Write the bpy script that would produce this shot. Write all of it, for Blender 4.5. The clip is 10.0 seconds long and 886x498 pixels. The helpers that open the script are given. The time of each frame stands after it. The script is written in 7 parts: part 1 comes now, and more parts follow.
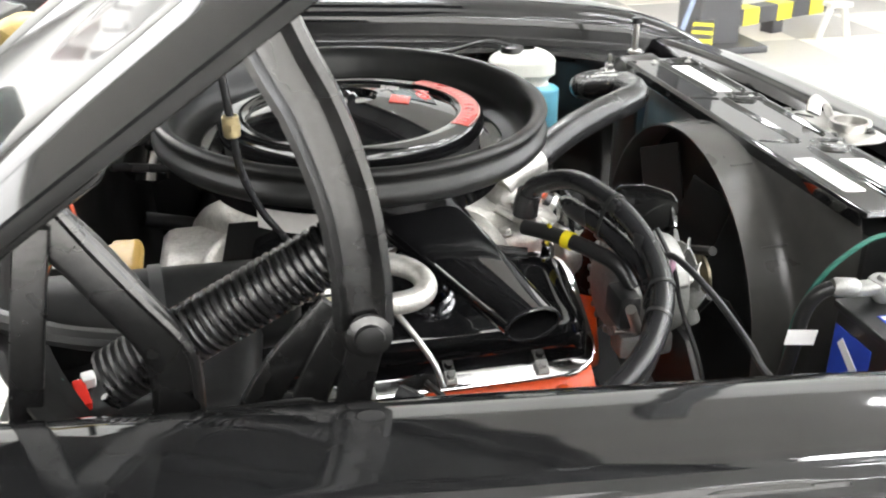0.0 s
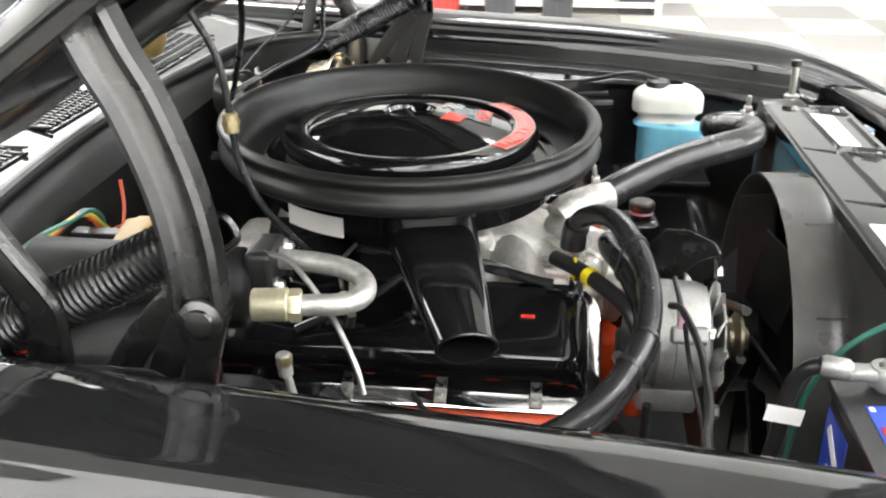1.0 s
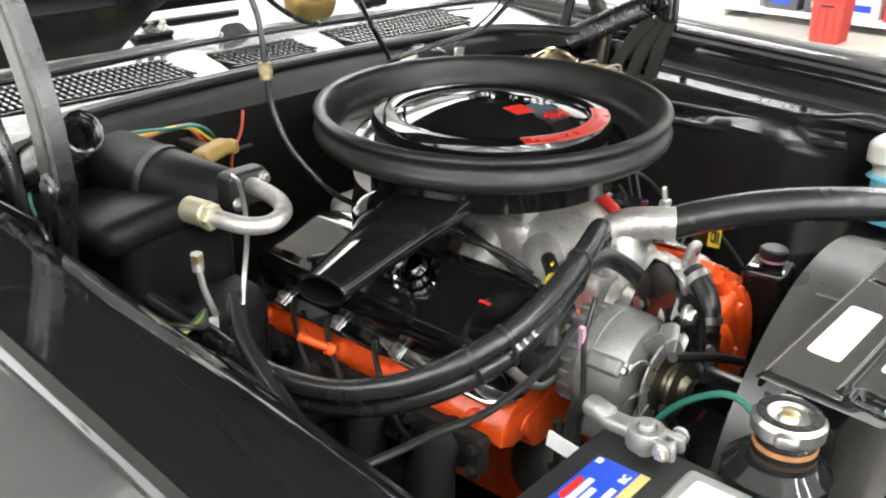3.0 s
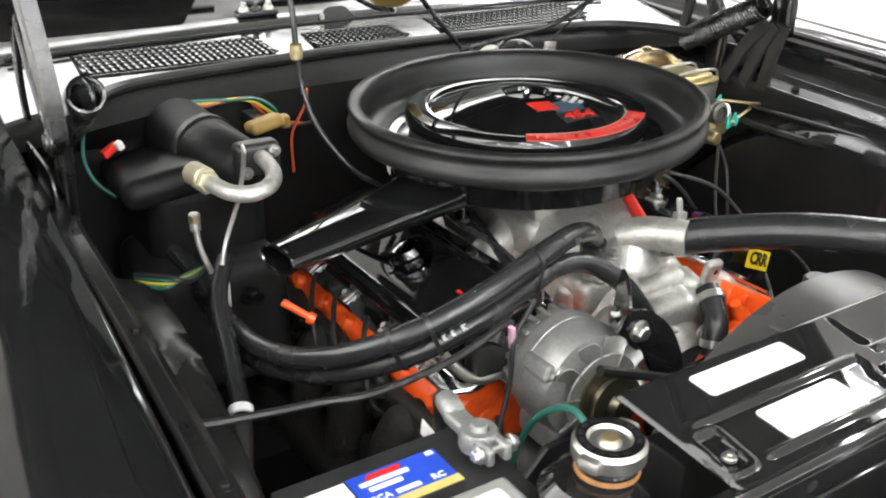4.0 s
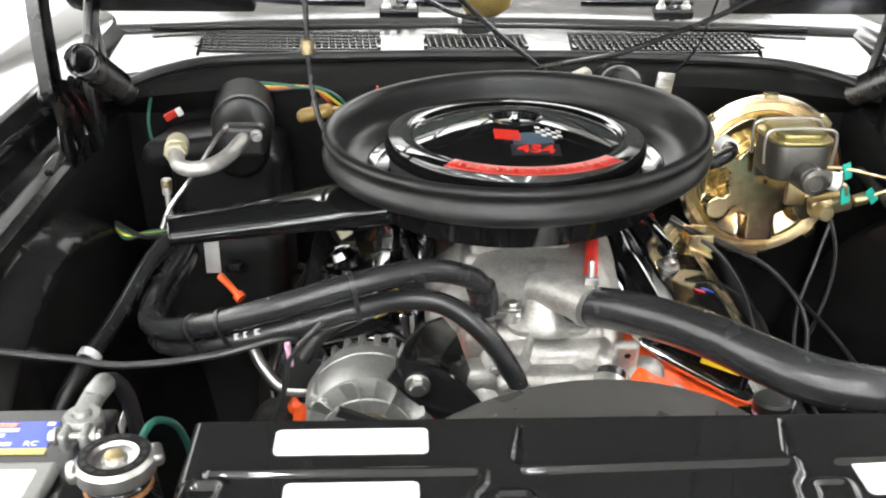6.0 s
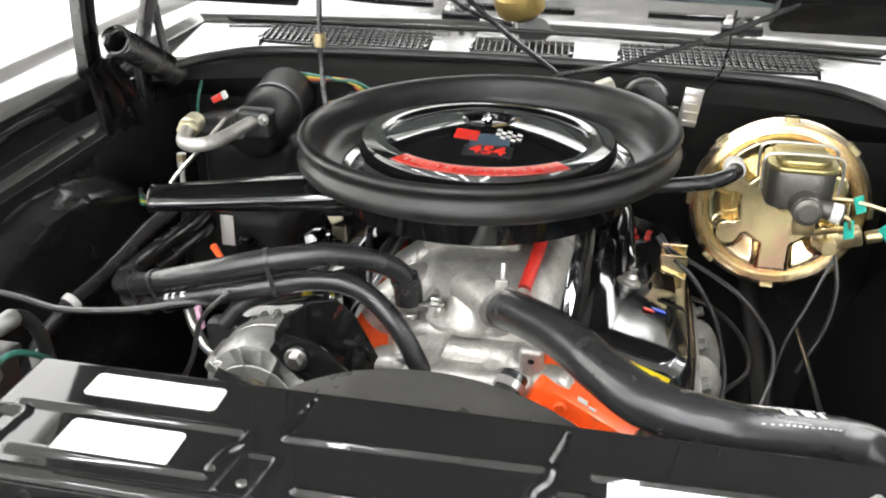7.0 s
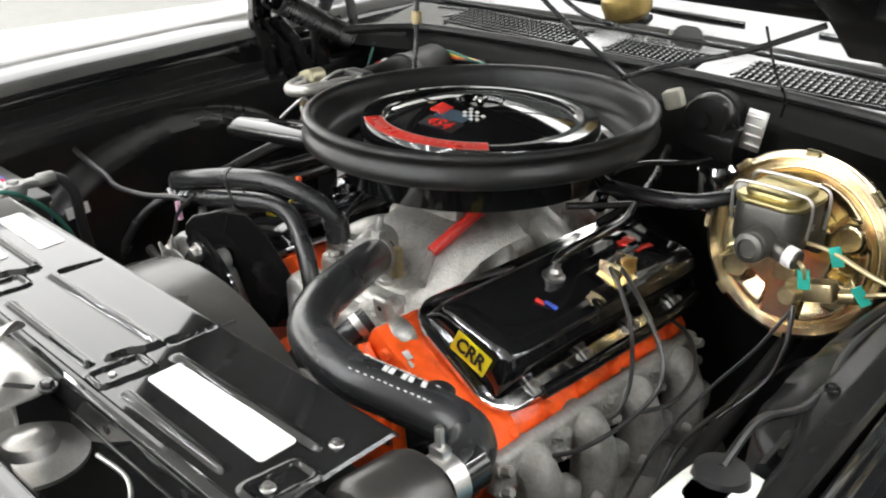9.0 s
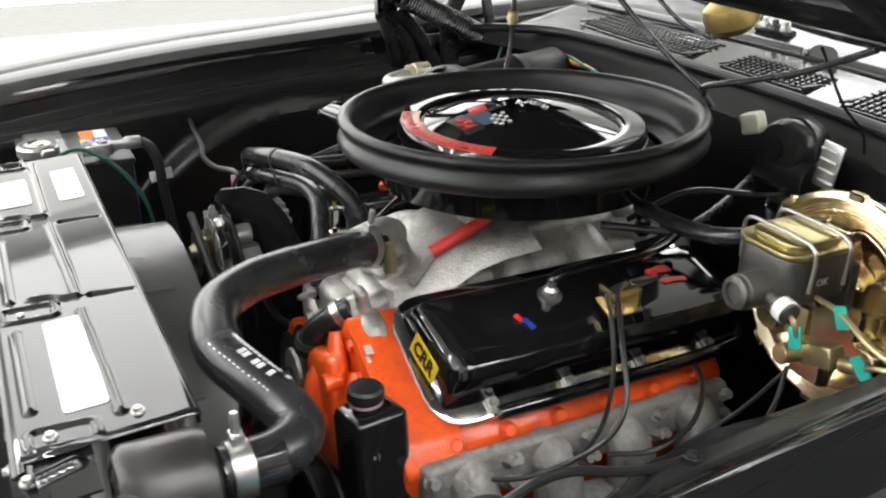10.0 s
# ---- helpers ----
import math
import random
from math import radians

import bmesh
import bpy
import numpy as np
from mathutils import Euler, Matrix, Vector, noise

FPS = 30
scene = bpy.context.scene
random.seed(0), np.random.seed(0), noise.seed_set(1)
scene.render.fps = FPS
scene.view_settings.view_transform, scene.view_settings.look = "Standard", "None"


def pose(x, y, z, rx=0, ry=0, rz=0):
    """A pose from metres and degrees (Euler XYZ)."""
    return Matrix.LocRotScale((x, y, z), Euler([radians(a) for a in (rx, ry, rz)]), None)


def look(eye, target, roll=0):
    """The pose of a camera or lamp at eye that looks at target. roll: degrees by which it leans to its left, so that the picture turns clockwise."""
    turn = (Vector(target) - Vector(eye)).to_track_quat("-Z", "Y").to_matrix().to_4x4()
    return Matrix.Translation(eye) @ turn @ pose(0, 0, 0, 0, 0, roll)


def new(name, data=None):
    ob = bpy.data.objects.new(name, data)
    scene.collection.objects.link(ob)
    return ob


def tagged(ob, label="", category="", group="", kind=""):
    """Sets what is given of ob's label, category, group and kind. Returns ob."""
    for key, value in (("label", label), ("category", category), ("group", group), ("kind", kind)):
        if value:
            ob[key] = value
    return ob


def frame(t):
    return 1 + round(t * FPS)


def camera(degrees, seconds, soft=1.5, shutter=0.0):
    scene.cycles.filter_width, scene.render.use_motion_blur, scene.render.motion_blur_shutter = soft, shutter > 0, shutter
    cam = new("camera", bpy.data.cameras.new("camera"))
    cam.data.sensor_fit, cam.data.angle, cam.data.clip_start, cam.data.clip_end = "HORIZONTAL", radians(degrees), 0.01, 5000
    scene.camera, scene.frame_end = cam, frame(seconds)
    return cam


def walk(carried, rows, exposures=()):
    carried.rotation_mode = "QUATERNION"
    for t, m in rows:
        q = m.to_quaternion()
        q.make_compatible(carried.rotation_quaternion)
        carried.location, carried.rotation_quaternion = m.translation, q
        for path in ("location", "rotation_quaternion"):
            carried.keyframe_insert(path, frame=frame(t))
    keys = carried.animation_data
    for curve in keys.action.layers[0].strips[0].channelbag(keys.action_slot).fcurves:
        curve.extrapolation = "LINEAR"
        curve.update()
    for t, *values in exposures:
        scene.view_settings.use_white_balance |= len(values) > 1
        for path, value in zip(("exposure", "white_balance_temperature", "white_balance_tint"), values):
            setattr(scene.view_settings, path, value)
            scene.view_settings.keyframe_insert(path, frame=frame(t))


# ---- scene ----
cam = camera(50.3, 10.0, 2.0, 0.25)
PATH = [
    (0, (1.197, -0.129, 1.323), (-0.571, 0.24, 0.463), -0.4),
    (0.5, (1.211, 0.018, 1.32), (-0.602, 0.118, 0.484), -0.3),
    (1, (1.224, 0.184, 1.317), (-0.593, -0.024, 0.508), -0.1),
    (1.5, (1.212, 0.33, 1.314), (-0.552, -0.163, 0.513), 0.2),
    (2, (1.18, 0.491, 1.314), (-0.51, -0.221, 0.516), 0.3),
    (2.5, (1.131, 0.662, 1.314), (-0.422, -0.312, 0.516), 0.6),
    (2.7, (1.1, 0.723, 1.315), (-0.393, -0.341, 0.515), 0.8),
    (4, (0.811, 1.043, 1.329), (-0.175, -0.486, 0.497), 0.7),
    (4.5, (0.644, 1.104, 1.334), (-0.15, -0.525, 0.489), 0.8),
    (5, (0.487, 1.144, 1.335), (-0.076, -0.58, 0.491), 0.9),
    (5.5, (0.319, 1.18, 1.337), (0.002, -0.606, 0.493), 0.9),
    (6.8, (-0.118, 1.211, 1.339), (0.154, -0.588, 0.51), 0.8),
    (7, (-0.186, 1.211, 1.338), (0.176, -0.574, 0.513), 0.9),
    (7.5, (-0.367, 1.18, 1.339), (0.226, -0.552, 0.533), 0.8),
    (8, (-0.538, 1.14, 1.335), (0.275, -0.499, 0.525), 1.0),
    (8.5, (-0.719, 1.087, 1.338), (0.306, -0.423, 0.52), 1.0),
    (9, (-0.879, 0.989, 1.336), (0.383, -0.326, 0.515), 0.9),
    (9.5, (-1.0, 0.846, 1.329), (0.489, -0.192, 0.489), 0.9),
    (10, (-1.084, 0.674, 1.328), (0.54, -0.155, 0.507), 0.7),
]
walk(cam, [(t, look(eye, target, roll)) for t, eye, target, roll in PATH],
     [(0, 1.0), (2.5, 0.96), (4.5, 0.80), (7.2, 0.92), (8.4, 0.82), (9.0, 0.47), (10.0, 0.42)])

# ---- world and light ----
world = bpy.data.worlds.new("world")
scene.world = world
world.use_nodes = True
world.node_tree.nodes["Background"].inputs[0].default_value = (0.9, 0.95, 1.0, 1)
world.node_tree.nodes["Background"].inputs[1].default_value = 0.3


# ---- materials ----
def mat(name, color, rough=0.5, metal=0.0, coat=0.0, vary=0.12, scale=12.0, bump=0.0, bump_scale=150.0, spec=0.5,
        rough_vary=0.1, stain=None, stain_amount=0.0, trans=0.0, emit=0.0, sss=0.0, ior=1.5, coat_rough=0.03):
    m = bpy.data.materials.new(name)
    m.use_nodes = True
    nt = m.node_tree
    b = nt.nodes["Principled BSDF"]
    co = nt.nodes.new("ShaderNodeTexCoord")
    n1 = nt.nodes.new("ShaderNodeTexNoise")
    n1.inputs["Scale"].default_value, n1.inputs["Detail"].default_value = scale, 5
    n2 = nt.nodes.new("ShaderNodeTexNoise")
    n2.inputs["Scale"].default_value, n2.inputs["Detail"].default_value = scale * 9, 4
    for n in (n1, n2):
        nt.links.new(co.outputs["Object"], n.inputs["Vector"])
    add = nt.nodes.new("ShaderNodeMath")
    add.operation = "ADD"
    nt.links.new(n1.outputs["Fac"], add.inputs[0])
    nt.links.new(n2.outputs["Fac"], add.inputs[1])
    ramp = nt.nodes.new("ShaderNodeMapRange")
    ramp.inputs["From Min"].default_value, ramp.inputs["From Max"].default_value = 0.6, 1.4
    nt.links.new(add.outputs[0], ramp.inputs["Value"])
    mix = nt.nodes.new("ShaderNodeMix")
    mix.data_type = "RGBA"
    lo = [max(0, c * (1 - vary)) for c in color]
    hi = [min(1, c * (1 + vary)) for c in color]
    mix.inputs["A"].default_value, mix.inputs["B"].default_value = (*lo, 1), (*hi, 1)
    nt.links.new(ramp.outputs[0], mix.inputs["Factor"])
    out = mix.outputs["Result"]
    if stain:
        n3 = nt.nodes.new("ShaderNodeTexNoise")
        n3.inputs["Scale"].default_value, n3.inputs["Detail"].default_value = scale * 1.7, 8
        nt.links.new(co.outputs["Object"], n3.inputs["Vector"])
        cut = nt.nodes.new("ShaderNodeMapRange")
        cut.inputs["From Min"].default_value, cut.inputs["From Max"].default_value = 0.5, 0.72
        cut.inputs["To Max"].default_value = stain_amount
        nt.links.new(n3.outputs["Fac"], cut.inputs["Value"])
        mx = nt.nodes.new("ShaderNodeMix")
        mx.data_type = "RGBA"
        mx.inputs["B"].default_value = (*stain, 1)
        nt.links.new(out, mx.inputs["A"])
        nt.links.new(cut.outputs[0], mx.inputs["Factor"])
        out = mx.outputs["Result"]
    nt.links.new(out, b.inputs["Base Color"])
    rr = nt.nodes.new("ShaderNodeMapRange")
    rr.inputs["To Min"].default_value, rr.inputs["To Max"].default_value = max(0.0, rough - rough_vary * 0.5), min(1, rough + rough_vary)
    nt.links.new(n1.outputs["Fac"], rr.inputs["Value"])
    nt.links.new(rr.outputs[0], b.inputs["Roughness"])
    b.inputs["Metallic"].default_value = metal
    b.inputs["Specular IOR Level"].default_value = spec
    b.inputs["IOR"].default_value = ior
    b.inputs["Coat Weight"].default_value, b.inputs["Coat Roughness"].default_value = coat, coat_rough
    b.inputs["Transmission Weight"].default_value = trans
    if sss:
        b.inputs["Subsurface Weight"].default_value = sss
        b.inputs["Subsurface Radius"].default_value = (0.02, 0.02, 0.02)
    if emit:
        b.inputs["Emission Color"].default_value, b.inputs["Emission Strength"].default_value = (*color, 1), emit
    if bump:
        n4 = nt.nodes.new("ShaderNodeTexNoise")
        n4.inputs["Scale"].default_value, n4.inputs["Detail"].default_value = bump_scale, 4
        nt.links.new(co.outputs["Object"], n4.inputs["Vector"])
        bp = nt.nodes.new("ShaderNodeBump")
        bp.inputs["Strength"].default_value, bp.inputs["Distance"].default_value = bump, 0.002
        nt.links.new(n4.outputs["Fac"], bp.inputs["Height"])
        nt.links.new(bp.outputs[0], b.inputs["Normal"])
    return m


PAINT = mat("black_gloss_paint", (0.009, 0.009, 0.0095), 0.05, spec=0.55, rough_vary=0.04, scale=6)
COWL_PAINT = mat("dusty_black_paint", (0.010, 0.010, 0.0105), 0.06, spec=0.62, rough_vary=0.20, scale=11, bump=0.30, bump_scale=16, stain=(0.030, 0.029, 0.027), stain_amount=0.6)
PAINT_BAY = mat("black_bay_paint", (0.014, 0.0138, 0.0138), 0.19, spec=0.20, rough_vary=0.12, scale=7, bump=0.05, bump_scale=90, stain=(0.022, 0.021, 0.020), stain_amount=0.4)
PLATE = mat("black_enamel", (0.012, 0.012, 0.012), 0.035, spec=0.5, rough_vary=0.02, scale=14, bump=0.02, bump_scale=14)
CHROME_BLACK = mat("valve_cover_black", (0.007, 0.007, 0.0075), 0.055, spec=0.72, rough_vary=0.05, bump=0.02, bump_scale=20)
SATIN = mat("satin_black", (0.018, 0.018, 0.018), 0.38, rough_vary=0.15, bump=0.1)
RUBBER = mat("black_rubber", (0.014, 0.014, 0.014), 0.32, spec=0.30, rough_vary=0.10, scale=9, bump=0.04, bump_scale=220, stain=(0.030, 0.029, 0.028), stain_amount=0.35)
HOSE = mat("hose_rubber", (0.020, 0.020, 0.021), 0.22, rough_vary=0.14, scale=22, bump=0.10, bump_scale=260)
PLASTIC = mat("black_plastic", (0.017, 0.017, 0.017), 0.36, bump=0.12, bump_scale=300)
DULL = mat("dull_black_plastic", (0.013, 0.013, 0.013), 0.5, spec=0.15, bump=0.15, bump_scale=200)
OLIVE = mat("olive_gold_plate", (0.42, 0.36, 0.17), 0.36, metal=1.0, vary=0.2, scale=20)
HINGE = mat("hinge_phosphate", (0.085, 0.084, 0.084), 0.25, metal=0.95, rough_vary=0.10, scale=16, bump=0.1, bump_scale=120)
CHROME = mat("chrome", (0.82, 0.82, 0.83), 0.08, metal=1.0, vary=0.04, rough_vary=0.08)
ALU = mat("cast_aluminium", (0.50, 0.49, 0.46), 0.42, metal=0.75, vary=0.2, scale=24, rough_vary=0.15, bump=0.55, bump_scale=260, stain=(0.2, 0.18, 0.15), stain_amount=0.5)
ALT = mat("alternator_alloy", (0.33, 0.33, 0.315), 0.45, metal=0.7, vary=0.15, scale=24, bump=0.3, bump_scale=300, stain=(0.16, 0.15, 0.13), stain_amount=0.35)
STEEL = mat("bare_steel", (0.5, 0.49, 0.47), 0.3, metal=0.95, vary=0.15, scale=40, bump=0.1)
TANK = mat("tank_enamel", (0.032, 0.030, 0.028), 0.27, metal=0.25, rough_vary=0.14, scale=18, bump=0.08, bump_scale=40)
IRON = mat("grey_cast_iron", (0.30, 0.29, 0.27), 0.6, metal=0.35, vary=0.22, scale=18, bump=0.7, bump_scale=170, stain=(0.12, 0.10, 0.08), stain_amount=0.5)
ORANGE = mat("engine_orange", (0.93, 0.105, 0.012), 0.33, vary=0.14, scale=16, coat=0.25, bump=0.45, bump_scale=110, stain=(0.35, 0.03, 0.01), stain_amount=0.4, coat_rough=0.1)
GOLD = mat("gold_cadmium", (0.83, 0.70, 0.40), 0.20, metal=1.0, vary=0.2, scale=9, rough_vary=0.10, stain=(0.78, 0.47, 0.38), stain_amount=0.9, bump=0.05)
ROSE = mat("rose_cadmium", (0.84, 0.70, 0.52), 0.20, metal=1.0, vary=0.25, scale=14, rough_vary=0.12, stain=(0.62, 0.52, 0.28), stain_amount=0.8)
BRASS = mat("brass", (0.55, 0.45, 0.26), 0.32, metal=0.9, vary=0.2)
ZINC = mat("yellow_zinc", (0.58, 0.54, 0.38), 0.4, metal=0.7, vary=0.15, scale=30)
DARK_BRASS = mat("dark_plated_steel", (0.16, 0.14, 0.10), 0.35, metal=0.9, vary=0.25)
DARK_IRON = mat("near_black_cast_iron", (0.022, 0.020, 0.018), 0.65, metal=0.3, vary=0.25, scale=18, bump=0.7, bump_scale=170)
BRONZE = mat("bronze_can", (0.32, 0.23, 0.08), 0.4, metal=0.8, vary=0.2, scale=20)
GREY_PLASTIC = mat("grey_metal", (0.006, 0.006, 0.006), 0.35, metal=0.6, vary=0.15)
ELEMENT = mat("filter_paper", (0.05, 0.05, 0.05), 0.7)
RED = mat("red_decal", (0.62, 0.03, 0.02), 0.25, vary=0.08, coat=0.4)
RED_ROD = mat("red_wire_loom", (0.55, 0.03, 0.02), 0.35, vary=0.15)
SILVER = mat("silver_decal", (0.62, 0.60, 0.58), 0.3, vary=0.06)
SLATE = mat("slate_decal", (0.06, 0.09, 0.12), 0.25, vary=0.1)
WHITE = mat("white_paper", (0.82, 0.81, 0.79), 0.55, vary=0.04, scale=40)
BLUE = mat("blue_label", (0.02, 0.06, 0.42), 0.3, vary=0.1)
TAN = mat("orange_label", (0.80, 0.20, 0.03), 0.4, vary=0.1)
YELLOW = mat("yellow_plate", (0.75, 0.60, 0.02), 0.35, vary=0.05)
BLACK_INK = mat("black_ink", (0.01, 0.01, 0.01), 0.5)
PINK_INK = mat("faded_pink_ink", (0.50, 0.25, 0.22), 0.5)
PALE_INK = mat("pale_ink", (0.55, 0.55, 0.54), 0.6)
TEAL = mat("teal_tag", (0.02, 0.36, 0.28), 0.4, vary=0.12)
GREEN_WIRE = mat("green_wire", (0.02, 0.12, 0.09), 0.4)
YELLOW_WIRE = mat("yellow_wire", (0.50, 0.42, 0.05), 0.4)
ORANGE_WIRE = mat("orange_wire", (0.50, 0.07, 0.02), 0.4)
WIRE = mat("black_wire", (0.016, 0.016, 0.016), 0.33, bump=0.15)
FIREWALL = mat("satin_firewall_paint", (0.010, 0.0098, 0.0096), 0.50, spec=0.09, rough_vary=0.15, scale=9, bump=0.06, bump_scale=120)
CASE = mat("dark_moulded_plastic", (0.009, 0.009, 0.009), 0.40, spec=0.14, rough_vary=0.14, scale=12, bump=0.25, bump_scale=60)
AMBER = mat("amber_relay", (0.30, 0.19, 0.05), 0.4, vary=0.15)
PINK = mat("pink_tape", (0.60, 0.35, 0.48), 0.5, vary=0.2)
BOTTLE = mat("milky_plastic", (0.80, 0.82, 0.76), 0.35, vary=0.05, sss=0.4, bump=0.05, bump_scale=60)
FLUID = mat("blue_fluid_in_plastic", (0.22, 0.60, 0.78), 0.3, vary=0.08, sss=0.3)
WALL = mat("white_wall", (0.77, 0.77, 0.76), 0.8, vary=0.04, scale=2, bump=0.1)
CEIL = mat("ceiling_paint", (0.58, 0.58, 0.57), 0.85, vary=0.05, scale=2)
GLOW = mat("luminous_panel", (1.0, 1.0, 1.0), 0.6, vary=0.0, emit=3.8)
PALE_GLOW = mat("dim_luminous_panel", (1.0, 1.0, 1.0), 0.6, vary=0.0, emit=2.7)
TUBE_GLOW = mat("lamp_tube_glow", (0.97, 0.985, 1.0), 0.4, vary=0.0, emit=60.0)
CONCRETE = mat("pale_concrete", (0.72, 0.71, 0.68), 0.5, vary=0.06, scale=3, bump=0.05)
TILE_A = mat("pale_floor_tile", (0.62, 0.58, 0.51), 0.35, vary=0.08, scale=6, bump=0.05)
TILE_B = mat("grey_floor_tile", (0.36, 0.345, 0.32), 0.35, vary=0.08, scale=6, bump=0.05)
LIFT = mat("dark_lift_paint", (0.06, 0.06, 0.065), 0.45, vary=0.1)
HAZARD = mat("hazard_yellow", (0.70, 0.60, 0.05), 0.4, vary=0.08)
GLASS = mat("tinted_glass", (0.02, 0.03, 0.03), 0.02, spec=0.6)
REDBOX = mat("red_box", (0.50, 0.04, 0.03), 0.5, vary=0.2)
CARD = mat("cardboard", (0.38, 0.24, 0.12), 0.8, vary=0.2)


# ---- mesh tools ----
BASE = {}


def thing(name, at, label, category, group="", kind=""):
    ob = new(name)
    ob.location = at
    ob.empty_display_size = 0.05
    BASE[ob.name] = Vector(at)
    return tagged(ob, label, category, group, kind)


def part(name, bm, material, parent=None, label="", sharp=35, kind=""):
    """Links a bmesh, built in the place's own coordinates, as one mesh object under a thing or a part."""
    me = bpy.data.meshes.new(name)
    base = BASE.get(parent.name, Vector((0, 0, 0))) if parent else Vector((0, 0, 0))
    if base.length:
        bmesh.ops.translate(bm, verts=bm.verts, vec=-base)
    bmesh.ops.recalc_face_normals(bm, faces=bm.faces)
    bm.to_mesh(me)
    bm.free()
    me.polygons.foreach_set("use_smooth", [True] * len(me.polygons))
    me.set_sharp_from_angle(angle=radians(sharp))
    me.materials.append(material)
    ob = new(name, me)
    if len(me.polygons) < 260 and name not in ("floor_tile", "floor_tiles_far"):
        wn = ob.modifiers.new("weighted_normal", "WEIGHTED_NORMAL")
        wn.keep_sharp, wn.weight = True, 90
    if parent:
        ob.parent = parent
        BASE[ob.name] = base
    return tagged(ob, label, kind=kind)


def setting(name, bm, material, label, category="", sharp=35):
    return tagged(part(name, bm, material, None, sharp=sharp), label, category or name.split("_")[0], kind="structure")


def nb():
    return bmesh.new()


def axis_frame(p, d):
    d = Vector(d).normalized()
    return Matrix.Translation(p) @ d.to_track_quat("Z", "Y").to_matrix().to_4x4()


def box(bm, c, s, bev=0.002, m=None, seg=2):
    """A bevelled box with centre c and size s, turned by the pose m about its centre."""
    t = bmesh.new()
    bmesh.ops.create_cube(t, size=1.0)
    bmesh.ops.scale(t, vec=s, verts=t.verts)
    if bev:
        bmesh.ops.bevel(t, geom=list(t.edges), offset=min(bev, min(s) * 0.45), segments=seg, affect="EDGES", profile=0.5)
    bmesh.ops.transform(t, matrix=Matrix.Translation(c) @ (m or Matrix()), verts=t.verts)
    join(bm, t)
    return bm


def join(bm, t):
    me = bpy.data.meshes.new("t")
    t.to_mesh(me)
    t.free()
    bm.from_mesh(me)
    bpy.data.meshes.remove(me)


def lathe(bm, prof, p=(0, 0, 0), d=(0, 0, 1), seg=48, closed=False, squash=None, a0=0.0, a1=360.0):
    """Turns a profile of (radius, height) about the axis d through p."""
    t = bmesh.new()
    fr = axis_frame(p, d)
    full = abs(a1 - a0) > 359
    n = seg if full else seg + 1
    rings = []
    for i in range(n):
        a = radians(a0 + (a1 - a0) * i / seg)
        ring = []
        for r, z in prof:
            v = Vector((r * math.cos(a), r * math.sin(a), z))
            if squash:
                v.x *= squash[0]
                v.y *= squash[1]
            ring.append(t.verts.new(fr @ v))
        rings.append(ring)
    k = len(prof)
    for i in range(n if full else n - 1):
        A, B = rings[i], rings[(i + 1) % n]
        for j in range(k if closed else k - 1):
            t.faces.new((A[j], B[j], B[(j + 1) % k], A[(j + 1) % k]))
    bmesh.ops.remove_doubles(t, verts=t.verts, dist=1e-6)
    join(bm, t)
    return bm


def cyl(bm, p0, p1, r, r2=None, seg=24, bev=0.0015):
    p0, p1 = Vector(p0), Vector(p1)
    h = (p1 - p0).length
    r2 = r if r2 is None else r2
    b = min(bev, h * 0.3, r * 0.4, r2 * 0.4)
    return lathe(bm, [(0, 0), (r - b, 0), (r, b), (r2, h - b), (r2 - b, h), (0, h)], p0, p1 - p0, seg)


def spline(pts, res=8):
    """A smooth line through the points."""
    P = [Vector(p) for p in pts]
    if len(P) < 3:
        return P
    P = [P[0] * 2 - P[1]] + P + [P[-1] * 2 - P[-2]]
    out = []
    for i in range(1, len(P) - 2):
        a, b, c, d = P[i - 1:i + 3]
        for k in range(res):
            t = k / res
            out.append(0.5 * ((2 * b) + (c - a) * t + (2 * a - 5 * b + 4 * c - d) * t * t + (3 * b - a - 3 * c + d) * t ** 3))
    out.append(P[-2])
    return out


def tube(bm, pts, r, seg=12, res=8, radii=None, flat=None, smooth=True):
    """A tube along a smooth line; radii: a factor along it; flat: a section (width, height) in place of a circle."""
    L = spline(pts, res) if smooth else [Vector(p) for p in pts]
    t = bmesh.new()
    up = Vector((0, 0, 1))
    rings = []
    nrm = None
    for i, p in enumerate(L):
        d = (L[min(i + 1, len(L) - 1)] - L[max(i - 1, 0)]).normalized()
        if nrm is None:
            nrm = d.cross(up)
            if nrm.length < 0.05:
                nrm = d.cross(Vector((1, 0, 0)))
        nrm = (nrm - d * nrm.dot(d)).normalized()
        bi = d.cross(nrm).normalized()
        f = 1.0
        if radii:
            u = i / (len(L) - 1) * (len(radii) - 1)
            j = min(int(u), len(radii) - 2)
            f = radii[j] + (radii[j + 1] - radii[j]) * (u - j)
        ring = []
        for k in range(seg):
            a = 2 * math.pi * k / seg
            if flat:
                ca, sa = math.cos(a), math.sin(a)
                x = math.copysign(abs(ca) ** 0.45, ca) * flat[0] / 2 * f
                y = math.copysign(abs(sa) ** 0.45, sa) * flat[1] / 2 * f
                ring.append(t.verts.new(p + nrm * x + bi * y))
            else:
                ring.append(t.verts.new(p + (nrm * math.cos(a) + bi * math.sin(a)) * r * f))
        rings.append(ring)
    for A, B in zip(rings, rings[1:]):
        for k in range(seg):
            t.faces.new((A[k], A[(k + 1) % seg], B[(k + 1) % seg], B[k]))
    t.faces.new(rings[0])
    t.faces.new(list(reversed(rings[-1])))
    join(bm, t)
    return bm


